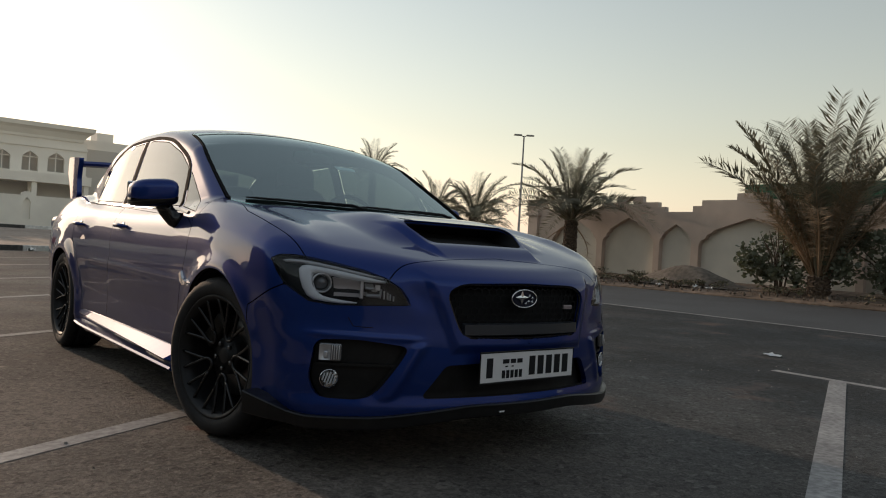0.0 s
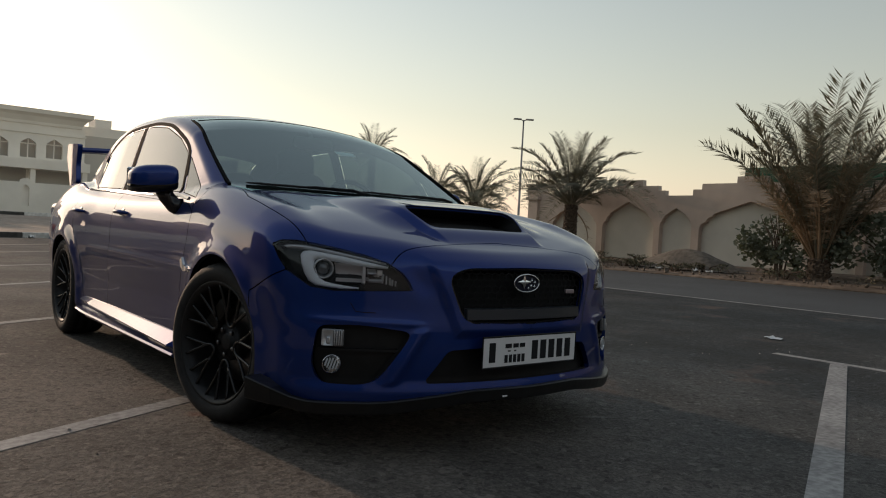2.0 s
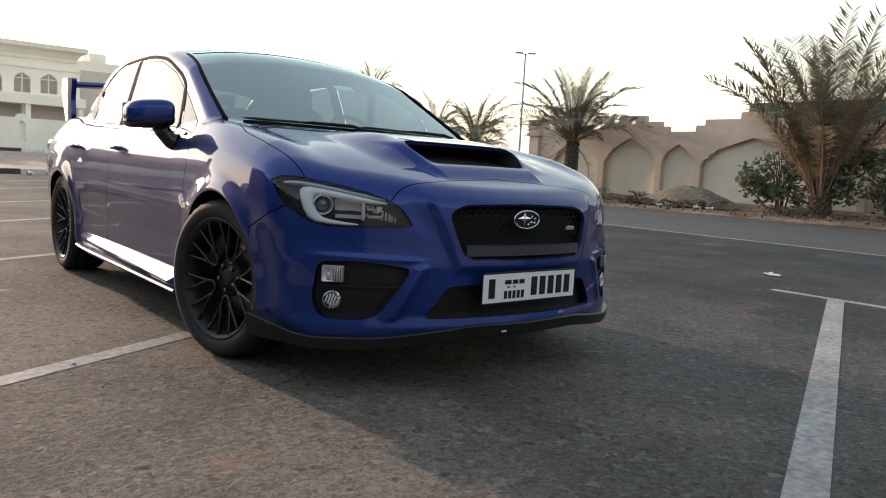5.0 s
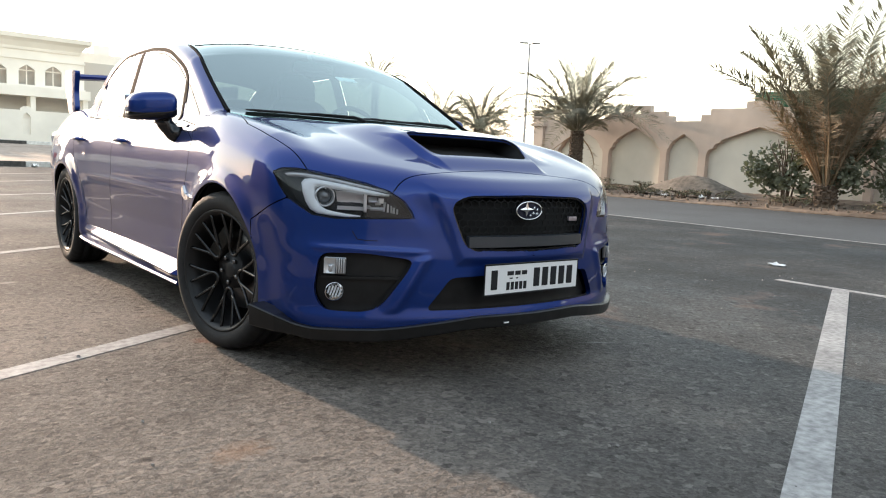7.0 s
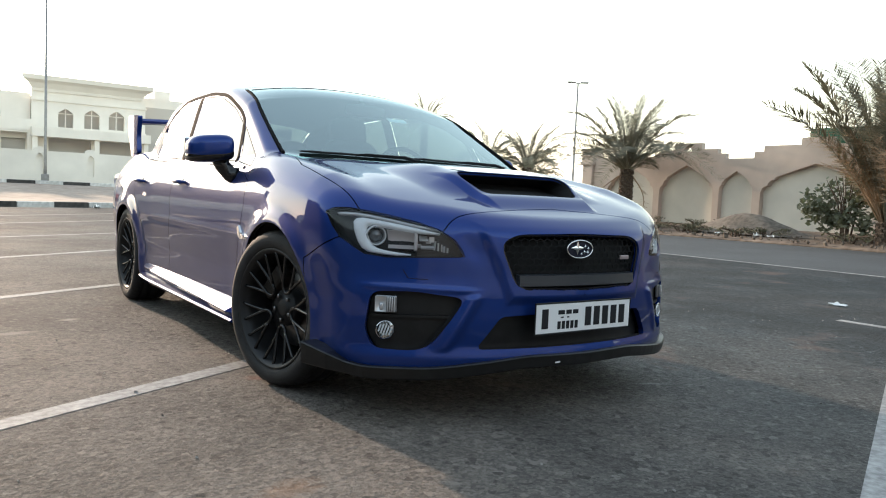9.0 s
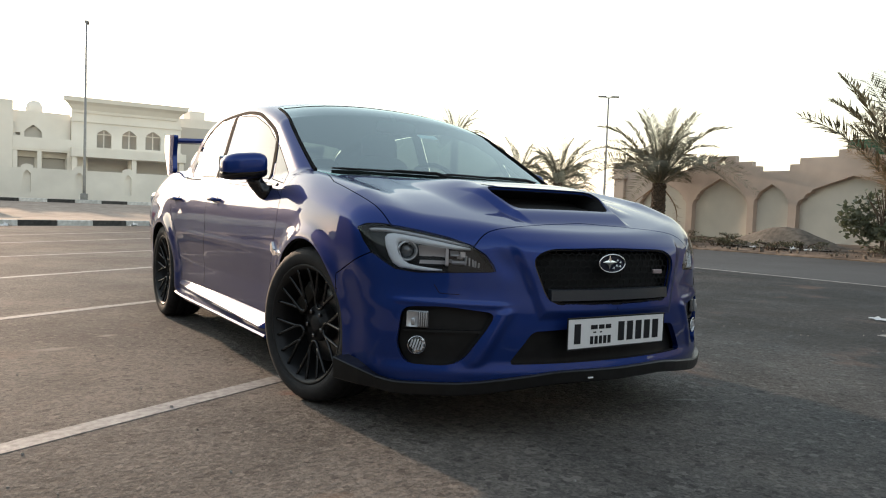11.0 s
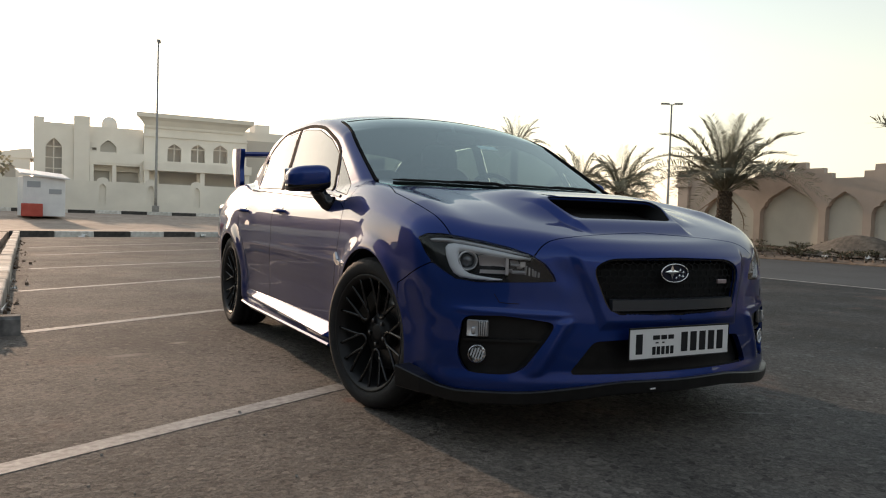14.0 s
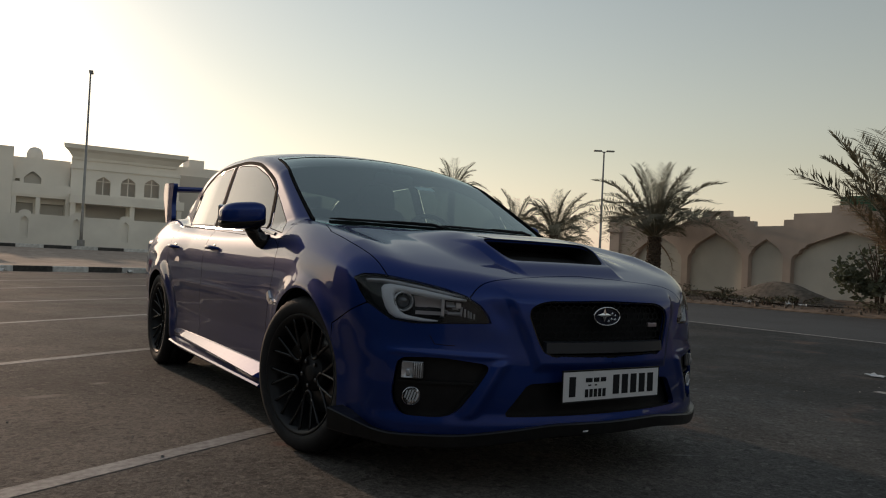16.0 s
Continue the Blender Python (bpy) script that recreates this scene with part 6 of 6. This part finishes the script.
palm((18.5, 15.45, 0.22), 1.85, 2.85, 40, 3, "date palm with a short rough trunk and arching fronds", radius=0.19, low=32, dry=2)
palm((17.6, 6.1, 0.2), 0.45, 4.35, 29, 5, "large bushy date palm with upright fronds", radius=0.22, low=61, dry=58, tall=True)
palm((27.8, 31.6, 0.2), 2.6, 3.0, 26, 8, "date palm standing behind the wall", radius=0.22, low=25)
palm((28.0, 35.6, 0.2), 2.9, 2.8, 24, 9, "date palm standing behind the wall", radius=0.22, low=25)
palm((27.3, 42.3, 0.2), 5.6, 2.6, 24, 12, "tall date palm standing behind the wall", radius=0.2, low=20)
palm((29.9, 33.6, 0.2), 2.0, 2.6, 22, 15, "date palm standing behind the wall", radius=0.22, low=20)


def leaf_clump(name, at, size, count, leaf, seed, mat, label, category, stems=10):
    """A shrub of many small leaves on thin stems."""
    rng = random.Random(seed)
    root = thing(name, at, label, category)
    bm = bmesh.new()
    for i in range(stems):
        a = rng.uniform(0, 2 * math.pi)
        r = rng.uniform(0.2, 0.9)
        tube(bm, [(0.1 * math.cos(a), 0.1 * math.sin(a), -0.1), (size[0] * r * 0.4 * math.cos(a), size[1] * r * 0.4 * math.sin(a), size[2] * 0.5), (size[0] * r * math.cos(a), size[1] * r * math.sin(a), size[2] * rng.uniform(0.7, 0.95))], [0.03, 0.02, 0.008], 5)
    part("stem", bm, M_trunk, root)
    bm = bmesh.new()
    lumps = [(rng.uniform(-0.75, 0.75), rng.uniform(-0.75, 0.75), rng.uniform(0.15, 0.85), rng.uniform(0.16, 0.36)) for _ in range(16)]
    for i in range(count):
        lx, ly, lz, lr = rng.choice(lumps)
        v = Vector((rng.gauss(0, 1), rng.gauss(0, 1), rng.gauss(0, 1))).normalized() * lr * rng.random() ** 0.4
        c = Vector(((lx + v.x) * size[0], (ly + v.y) * size[1], max(0.02, (lz + v.z * 0.8)) * size[2]))
        d = Vector((rng.gauss(0, 1), rng.gauss(0, 1), rng.gauss(0.2, 0.7))).normalized()
        s = d.orthogonal().normalized()
        s.rotate(Matrix.Rotation(rng.uniform(0, 6.3), 3, d))
        L = leaf * rng.uniform(0.6, 1.3)
        q = [bm.verts.new(c), bm.verts.new(c + d * L * 0.5 + s * L * 0.34), bm.verts.new(c + d * L), bm.verts.new(c + d * L * 0.5 - s * L * 0.34)]
        bm.faces.new(q)
    part("foliage", bm, mat, root)
    return root


leaf_clump("shrub", (18.0, 7.35, 0.18), (0.7, 1.25, 1.85), 1350, 0.16, 21, M_shrub, "dense dark green shrub beside the palm", "shrub")
leaf_clump("shrub", (18.2, 4.5, 0.18), (0.9, 1.7, 1.8), 2300, 0.16, 22, M_shrub, "dense dark green shrub beside the palm", "shrub")
leaf_clump("shrub", (17.6, 9.4, 0.14), (0.4, 0.9, 0.24), 700, 0.05, 23, M_weed, "low scrubby weeds on the verge", "weeds", 5)
leaf_clump("shrub", (17.3, 11.6, 0.14), (0.4, 0.7, 0.22), 500, 0.05, 24, M_weed, "low scrubby weeds on the verge", "weeds", 5)
leaf_clump("shrub", (19.6, 13.2, 0.25), (0.3, 0.6, 0.24), 300, 0.05, 25, M_weed, "low scrubby weeds by the wall", "weeds", 4)


for k, (x, y, w, d, h, c) in enumerate(((17.9, 13.6, 0.7, 1.5, 0.26, 700), (17.3, 12.0, 0.5, 1.2, 0.2, 450), (17.0, 13.4, 0.5, 1.0, 0.28, 420), (16.95, 9.9, 0.4, 0.9, 0.30, 420), (19.9, 12.4, 0.3, 0.8, 0.35, 260), (19.9, 15.8, 0.3, 1.0, 0.4, 320), (17.2, 16.6, 0.6, 1.3, 0.25, 420), (19.8, 18.5, 0.3, 1.2, 0.45, 320), (17.3, 6.9, 0.5, 0.8, 0.3, 320), (16.9, 3.9, 0.4, 1.0, 0.3, 320))):
    leaf_clump("dry_weeds", (x, y, 0.14 + (x - 16.5) * 0.05), (w, d, h * 0.62), c, 0.055, 51 + k, M_weed, "low dry weeds growing on the brown verge", "weeds", 9)


# ---------- earth mound, rubble, litter ----------
def mound(at, size, seed, label):
    bm = bmesh.new()
    n, m = 36, 14
    rows = []
    for j in range(m + 1):
        r = j / m
        ring_v = []
        for i in range(n):
            a = 2 * math.pi * i / n
            h = (math.cos(math.pi * min(1, r)) * 0.5 + 0.5) ** 1.2
            p = Vector((size[0] * r * math.cos(a), size[1] * r * math.sin(a), 0))
            h += 0.10 * noise.noise(p * 1.7 + Vector((seed, 0, 0))) * (1 - r) + 0.05 * noise.noise(p * 5 + Vector((seed, 3, 0))) * (1 - r)
            ring_v.append(bm.verts.new((p.x, p.y, size[2] * h - 0.05 * r)))
        rows.append(ring_v)
    for r0, r1 in zip(rows, rows[1:]):
        for k in range(n):
            bm.faces.new((r0[k], r0[(k + 1) % n], r1[(k + 1) % n], r1[k]))
    bmesh.ops.remove_doubles(bm, verts=rows[0], dist=1e-3)
    ob = finish("earth_mound", bm, M_sand_dark, smooth=True)
    ob.location = at
    return tagged(ob, label, "earth mound")


M_sand_dark = grain(material("brown_earth", (0.17, 0.12, 0.085), 0.95), 8, (0.11, 0.09, 0.07), (0.21, 0.175, 0.14), bump=0.8, bump_scale=22, second=(1.2, 0.3))
mound((18.4, 10.5, 0.2), (1.1, 2.6, 0.56), 2.0, "low heap of brown earth before the wall")

bm = bmesh.new()
rng = random.Random(31)
for i in range(900):
    x, y = 16.3 + 2.6 * rng.random() ** 1.6, rng.uniform(-6, 26)
    s = 0.012 + 0.05 * rng.random() ** 4
    m = Matrix.Translation((x, y, 0.11 + (x - 16.5) * 0.05)) @ pose(0, 0, 0, rng.uniform(0, 90), rng.uniform(0, 90), rng.uniform(0, 90))
    box(bm, -s, s, -s * 0.7, s * 0.7, -s * 0.5, s * 0.5, m=m)
tagged(finish("verge_rubble", bm, M_sand_dark), "scattered stones and clods along the verge", "rubble", kind="stuff")


def litter(at, s, seed, crumple=0.18):
    rng = random.Random(seed)
    bm = bmesh.new()
    n = 5
    vs = [[bm.verts.new(((i / n - 0.5) * s, (j / n - 0.5) * s * 0.7, 0.008 + abs(rng.gauss(0, crumple)) * s)) for j in range(n + 1)] for i in range(n + 1)]
    for i in range(n):
        for j in range(n):
            bm.faces.new((vs[i][j], vs[i + 1][j], vs[i + 1][j + 1], vs[i][j + 1]))
    ob = finish("crumpled_paper", bm, M_litter)
    ob.location = at
    ob.rotation_euler[2] = rng.uniform(0, 6)
    return tagged(ob, "crumpled white paper lying on the ground", "litter", "litter")


litter((4.72, 0.55, 0.0), 0.15, 1, 0.07)
litter((-2.36, 5.45, 0.0), 0.07, 2)
litter((-2.48, 5.8, 0.0), 0.22, 3)
litter((-2.42, 2.55, 0.122), 0.20, 9)
litter((-1.2, 20.6, 0.0), 0.3, 4)
litter((2.4, 22.5, 0.0), 0.3, 5)
litter((16.9, 8.8, 0.13), 0.2, 6)
litter((16.8, 10.4, 0.13), 0.18, 7)
litter((16.9, 9.2, 0.13), 0.22, 8)

# sand, clods and chips swept against the kerb
bm = bmesh.new()
rng = random.Random(91)
for i in range(1100):
    y = 2.6 + 15 * rng.random() ** 1.5
    x = -2.52 - (y - 2.9) * 0.0215 + 0.02 + abs(rng.gauss(0, 0.10)) + 0.07 * noise.noise(Vector((0, y * 1.3, 4)))
    r = 0.004 + 0.022 * rng.random() ** 4
    m = Matrix.Translation((x, y, r * 0.35)) @ pose(0, 0, 0, rng.uniform(0, 90), rng.uniform(0, 90), rng.uniform(0, 90))
    box(bm, -r, r, -r * 0.8, r * 0.8, -r * 0.55, r * 0.55, m=m)
tagged(finish("kerb_debris", bm, M_verge), "sand, clods and chips swept against the kerb", "debris", kind="stuff")

# grit on the asphalt near the bays
bm = bmesh.new()
rng = random.Random(77)
for i in range(170):
    x, y = rng.uniform(-2.4, 4.5), rng.uniform(-2.6, 1.6)
    if abs(x) < 0.95 and y > -0.9:
        continue
    s = rng.uniform(0.0015, 0.0045) * (1.6 if rng.random() < 0.12 else 1)
    m = Matrix.Translation((x, y, s * 0.4)) @ pose(0, 0, 0, rng.uniform(0, 90), rng.uniform(0, 90), rng.uniform(0, 90))
    box(bm, -s, s, -s * 0.8, s * 0.8, -s * 0.6, s * 0.6, m=m)
tagged(finish("grit", bm, grain(material("grit_stone", (0.2, 0.18, 0.15), 0.9), 40, (0.08, 0.075, 0.07), (0.45, 0.42, 0.38))), "small loose stones on the asphalt", "grit", kind="stuff")

# wheel stop by the first bay line
stop = thing("wheel_stop", (-2.23, 2.52, 0), "dark concrete wheel stop with dust on top", "wheel stop", rz=180)
bm = bmesh.new()
rows = []
for x in np.linspace(0, 1.7, 9):
    rows.append([bm.verts.new((x, a, b)) for a, b in ((-0.09, 0), (-0.075, 0.10), (-0.05, 0.12), (0.05, 0.12), (0.075, 0.10), (0.09, 0))])
for r0, r1 in zip(rows, rows[1:]):
    for k in range(5):
        bm.faces.new((r0[k], r0[k + 1], r1[k + 1], r1[k]))
bm.faces.new(rows[0]); bm.faces.new(rows[-1][::-1])
bmesh.ops.recalc_face_normals(bm, faces=bm.faces)
part("stop_body", bm, grain(material("grey_concrete", (0.2, 0.19, 0.18), 0.9), 14, (0.10, 0.095, 0.09), (0.27, 0.255, 0.235), detail=8, bump=0.6, second=(3, 0.3)), stop)

# ---------- villa and its wall ----------
VY = 58.0
villa = thing("villa", (0, VY, 0.9), "two-storey pale villa with arched windows and a curved cornice", "house")


def rect(x0, x1, z0, z1):
    return [(x0, z0), (x1, z0), (x1, z1), (x0, z1)]


def villa_wall(name, outline, holes, y0, thick, mat=None):
    bm = bmesh.new()
    panel(bm, outline, holes, thick, Matrix.Translation((0, y0, 0)))
    return part(name, bm, mat or M_villa, villa)


def arch_win(cx, hw, z0, zs, za):
    return arch_loop(cx, hw, z0, zs, za, 6, False)


# left tower, middle wing with balcony, right wing with cornice
h1 = [arch_win(-1.72, 0.52, 2.0, 4.35, 4.95)]
villa_wall("tower_wall", [(-3.0, 0), (-0.45, 0), (-0.45, 6.05), (-2.35, 6.05), (-2.35, 6.4), (-3.0, 6.4)], h1, 0, 0.3)
villa_wall("corner_wall", rect(-0.44, 0.6, 0, 6.65), [], -0.25, 0.55)
villa_wall("wing_wall", rect(0.61, 4.3, 0, 6.05), [rect(0.9, 2.0, 0.2, 2.8), rect(2.5, 4.0, 0.9, 2.8), rect(0.8, 1.1, 4.3, 4.5), arch_win(1.9, 0.55, 3.4, 4.6, 5.1)], 0.6, 0.3)
villa_wall("right_wall", rect(4.31, 12.0, 0, 6.35), [rect(5.4, 8.2, 0.3, 2.95), rect(8.6, 11.4, 0.3, 2.95), arch_win(6.5, 0.5, 3.75, 4.75, 5.1), arch_win(8.25, 0.52, 3.8, 4.8, 5.18), arch_win(9.95, 0.55, 3.85, 4.85, 5.25)], 0.0, 0.3)
villa_wall("far_wing_wall", rect(12.0, 22.0, 0, 6.6), [arch_win(14, 0.5, 3.8, 4.9, 5.3), arch_win(17, 0.5, 3.8, 4.9, 5.3), rect(13, 15, 0.5, 2.8), rect(16, 19, 0.5, 2.8)], 1.0, 0.3)
# rooms inside, their colour lightened in place of haze
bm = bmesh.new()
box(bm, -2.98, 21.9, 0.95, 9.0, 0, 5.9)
part("house_body", bm, M_hazed_rooms, villa, "rooms behind the windows, paled to imitate haze")
bm = bmesh.new()
box(bm, 0.6, 4.3, -0.3, 0.6, 3.2, 3.34)
box(bm, 0.6, 4.3, -0.35, -0.2, 3.34, 4.15)
part("balcony", bm, M_villa, villa, "solid balcony parapet")
for x in (0.75, 2.25, 4.15):
    bm = bmesh.new()
    box(bm, x - 0.14, x + 0.14, -0.28, 0.0, 0, 3.2, bevel=0.02)
    part("column", bm, M_villa, villa)
for x in (4.4, 8.4, 11.8):
    bm = bmesh.new()
    box(bm, x - 0.17, x + 0.17, -1.25, -0.95, 0, 3.0, bevel=0.02)
    part("column", bm, M_villa, villa)
bm = bmesh.new()
box(bm, 4.2, 12.1, -1.4, 0.0, 2.95, 3.6)
part("veranda_roof", bm, M_villa, villa)
bm = bmesh.new()
box(bm, 4.25, 12.05, -0.1, 0.0, 5.55, 5.7)
box(bm, 4.25, 12.05, -0.16, 0.0, 3.6, 3.75)
part("string_course", bm, M_villa, villa)
bm = bmesh.new()
prof = [(0.3, 6.2), (-0.10, 6.2), (-0.16, 6.4), (-0.45, 6.75), (-0.75, 6.95), (-0.8, 7.25), (0.3, 7.3)]
rows = [[bm.verts.new((x + sx * max(0, -a) * 1.0, a + 0.0, b)) for a, b in prof] for x, sx in ((4.45, -1), (8.2, 0), (11.6, 1))]
for r0, r1 in zip(rows, rows[1:]):
    for k in range(len(prof)):
        bm.faces.new((r0[k], r0[(k + 1) % len(prof)], r1[(k + 1) % len(prof)], r1[k]))
bm.faces.new(rows[0]); bm.faces.new(rows[-1][::-1])
bmesh.ops.recalc_face_normals(bm, faces=bm.faces)
part("cornice", bm, M_villa, villa, "wide flaring cornice")
bm = bmesh.new()
box(bm, 13.0, 14.2, 1.5, 3.5, 6.5, 7.3)
part("roof_block", bm, M_villa, villa)
bm = bmesh.new()
box(bm, 16.5, 16.8, 1.5, 1.9, 6.5, 7.0)
part("chimney", bm, M_villa, villa)
bm = bmesh.new()
disc(bm, (2.05, 2.0, 5.9), (0, 0, 1), [(0.55, 0.0), (0.55, 0.5), (0.5, 0.75), (0.38, 0.95), (0.2, 1.06), (0.0, 1.1)], 24)
part("water_tank", bm, M_villa, villa, "domed rooftop water tank", True)
for cx, hw, z0, zs, za in ((-1.72, 0.52, 2.0, 4.35, 4.95), (6.5, 0.5, 3.75, 4.75, 5.1), (8.25, 0.52, 3.8, 4.8, 5.18), (9.95, 0.55, 3.85, 4.85, 5.25)):
    bm = bmesh.new()
    box(bm, cx - 0.03, cx + 0.03, 0.15, 0.2, z0, za - 0.02)
    n_bar = 4 if za - z0 > 2 else 2
    for k in range(1, n_bar):
        z = z0 + (zs - z0) * k / (n_bar - 1) if n_bar > 2 else zs
        box(bm, cx - hw, cx + hw, 0.15, 0.2, z - 0.03, z + 0.03)
    part("window_bars", bm, M_villa, villa)

gwall = thing("villa_wall", (0, 41.0, 0.85), "pale rendered garden wall with niches", "wall", kind="structure")
niches = [arch_loop(x, 0.17, 0.25, 1.15, 1.35, 5, False) for x in (-6.8, -4.4, 2.92, 5.34, 7.8, 10.2, 12.6)] + [arch_loop(0.51, 0.17, 0.25, 1.15, 1.35, 5, False)]
crest2 = [(-40, -0.3), (40, -0.3), (40, 1.47)]
for x in (12.6, 10.2, 7.8, 5.34, 2.92, 0.51, -4.4, -6.8):
    crest2 += [(x + 0.28, 1.47), (x + 0.28, 1.52)] + [(x + 0.28 * math.cos(a), 1.52 + 0.16 * math.sin(a)) for a in (0.5, 1.1, 1.57, 2.05, 2.65)] + [(x - 0.28, 1.52), (x - 0.28, 1.47)]
crest2 += [(-40, 1.47)]
bm = bmesh.new()
panel(bm, crest2, niches, 0.16, Matrix.Identity(4))
part("wall_face", bm, M_villa_wall, gwall)
bm = bmesh.new()
box(bm, -40, 40, 0.164, 0.3, -0.3, 1.45)
part("wall_back", bm, M_villa, gwall)

# near-black imitates buildings in shade; bluish grey brightens the car's front
M_reflect_dark = grain(material("dark_render", (0.03, 0.025, 0.02), 0.9), 1.0, (0.016, 0.014, 0.012), (0.03, 0.026, 0.022), second=(0.2, 0.3))
M_reflect_grey = grain(material("grey_closing_render", (0.22, 0.25, 0.29), 0.9), 1.0, (0.195, 0.225, 0.265), (0.24, 0.27, 0.315), second=(0.2, 0.3))
# ---------- unseen walls added to shape what the car reflects -----------
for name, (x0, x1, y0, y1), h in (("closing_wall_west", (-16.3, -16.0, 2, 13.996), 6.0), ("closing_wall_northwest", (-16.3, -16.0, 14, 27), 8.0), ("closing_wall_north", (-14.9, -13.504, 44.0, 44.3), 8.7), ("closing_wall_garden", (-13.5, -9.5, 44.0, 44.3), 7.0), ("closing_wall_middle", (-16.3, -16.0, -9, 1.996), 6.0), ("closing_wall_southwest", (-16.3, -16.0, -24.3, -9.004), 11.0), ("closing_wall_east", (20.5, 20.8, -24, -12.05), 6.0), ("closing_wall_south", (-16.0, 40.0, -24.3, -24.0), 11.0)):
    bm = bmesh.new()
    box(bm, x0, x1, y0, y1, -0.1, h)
    tagged(finish(name, bm, M_reflect_dark if name in ("closing_wall_west", "closing_wall_northwest", "closing_wall_north", "closing_wall_garden") else M_reflect_grey), "unseen plain wall added to shape reflections on the car", "wall", kind="structure")

# ---------- kiosk and red barrier ----------
kiosk = thing("kiosk", (-2.15, 33.0, 0.46), "white sheet-steel kiosk with a slanted roof", "kiosk", rz=8)
bm = bmesh.new()
box(bm, -0.85, 0.75, 0.0, 1.8, 0, 1.65, bevel=0.02)
part("cabin", bm, M_kiosk, kiosk)
bm = bmesh.new()
box(bm, -0.98, 0.9, -0.2, 2.0, 0, 0.07, bevel=0.01, m=pose(0, 0, 1.66, 7, 5, 0))
part("roof", bm, M_kiosk, kiosk, "slanted white roof")
bm = bmesh.new()
box(bm, 0.12, 0.6, -0.02, 0.0, 0.95, 1.15)
M_sign = material("sign_grey", (0.35, 0.37, 0.4), 0.6)
part("sign_bar", bm, M_sign, kiosk, "plain grey bar")
bm = bmesh.new()
box(bm, -0.7, -0.2, -0.02, 0.0, 1.2, 1.45)
part("sign_bar", bm, M_sign, kiosk, "plain grey bar")
bm = bmesh.new()
box(bm, -3.05, -2.25, 32.55, 32.8, 0.44, 0.98, bevel=0.03)
tagged(finish("red_crate", bm, M_red), "red plastic crate beside the kiosk", "crate")
leaf_clump("tree", (-5.0, 46, 0.9), (2.1, 1.4, 2.9), 2600, 0.26, 41, M_leaf, "hazy green tree behind the garden wall", "tree", 6)

# ---------- far house past the villa ----------
far_house = thing("far_house", (-6.6, 78, 0.9), "pale distant house with a low sloping roof", "house")
bm = bmesh.new()
panel(bm, rect(-3.0, 3.0, 0, 4.5), [arch_win(-1.6, 0.45, 2.6, 3.6, 3.9), arch_win(1.4, 0.45, 2.6, 3.6, 3.9)], 0.3, Matrix.Identity(4))
part("wall", bm, M_villa, far_house)
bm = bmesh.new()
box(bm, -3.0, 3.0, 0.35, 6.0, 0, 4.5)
part("house_body", bm, M_hazed_rooms, far_house)
bm = bmesh.new()
panel(bm, [(-3.3, 4.5), (3.3, 4.5), (3.1, 5.45), (2.2, 5.35), (0.4, 4.95), (-3.3, 4.7)], [], 6.2, Matrix.Translation((0, -0.1, 0)))
part("roof", bm, M_villa, far_house, "pale sloping roof")
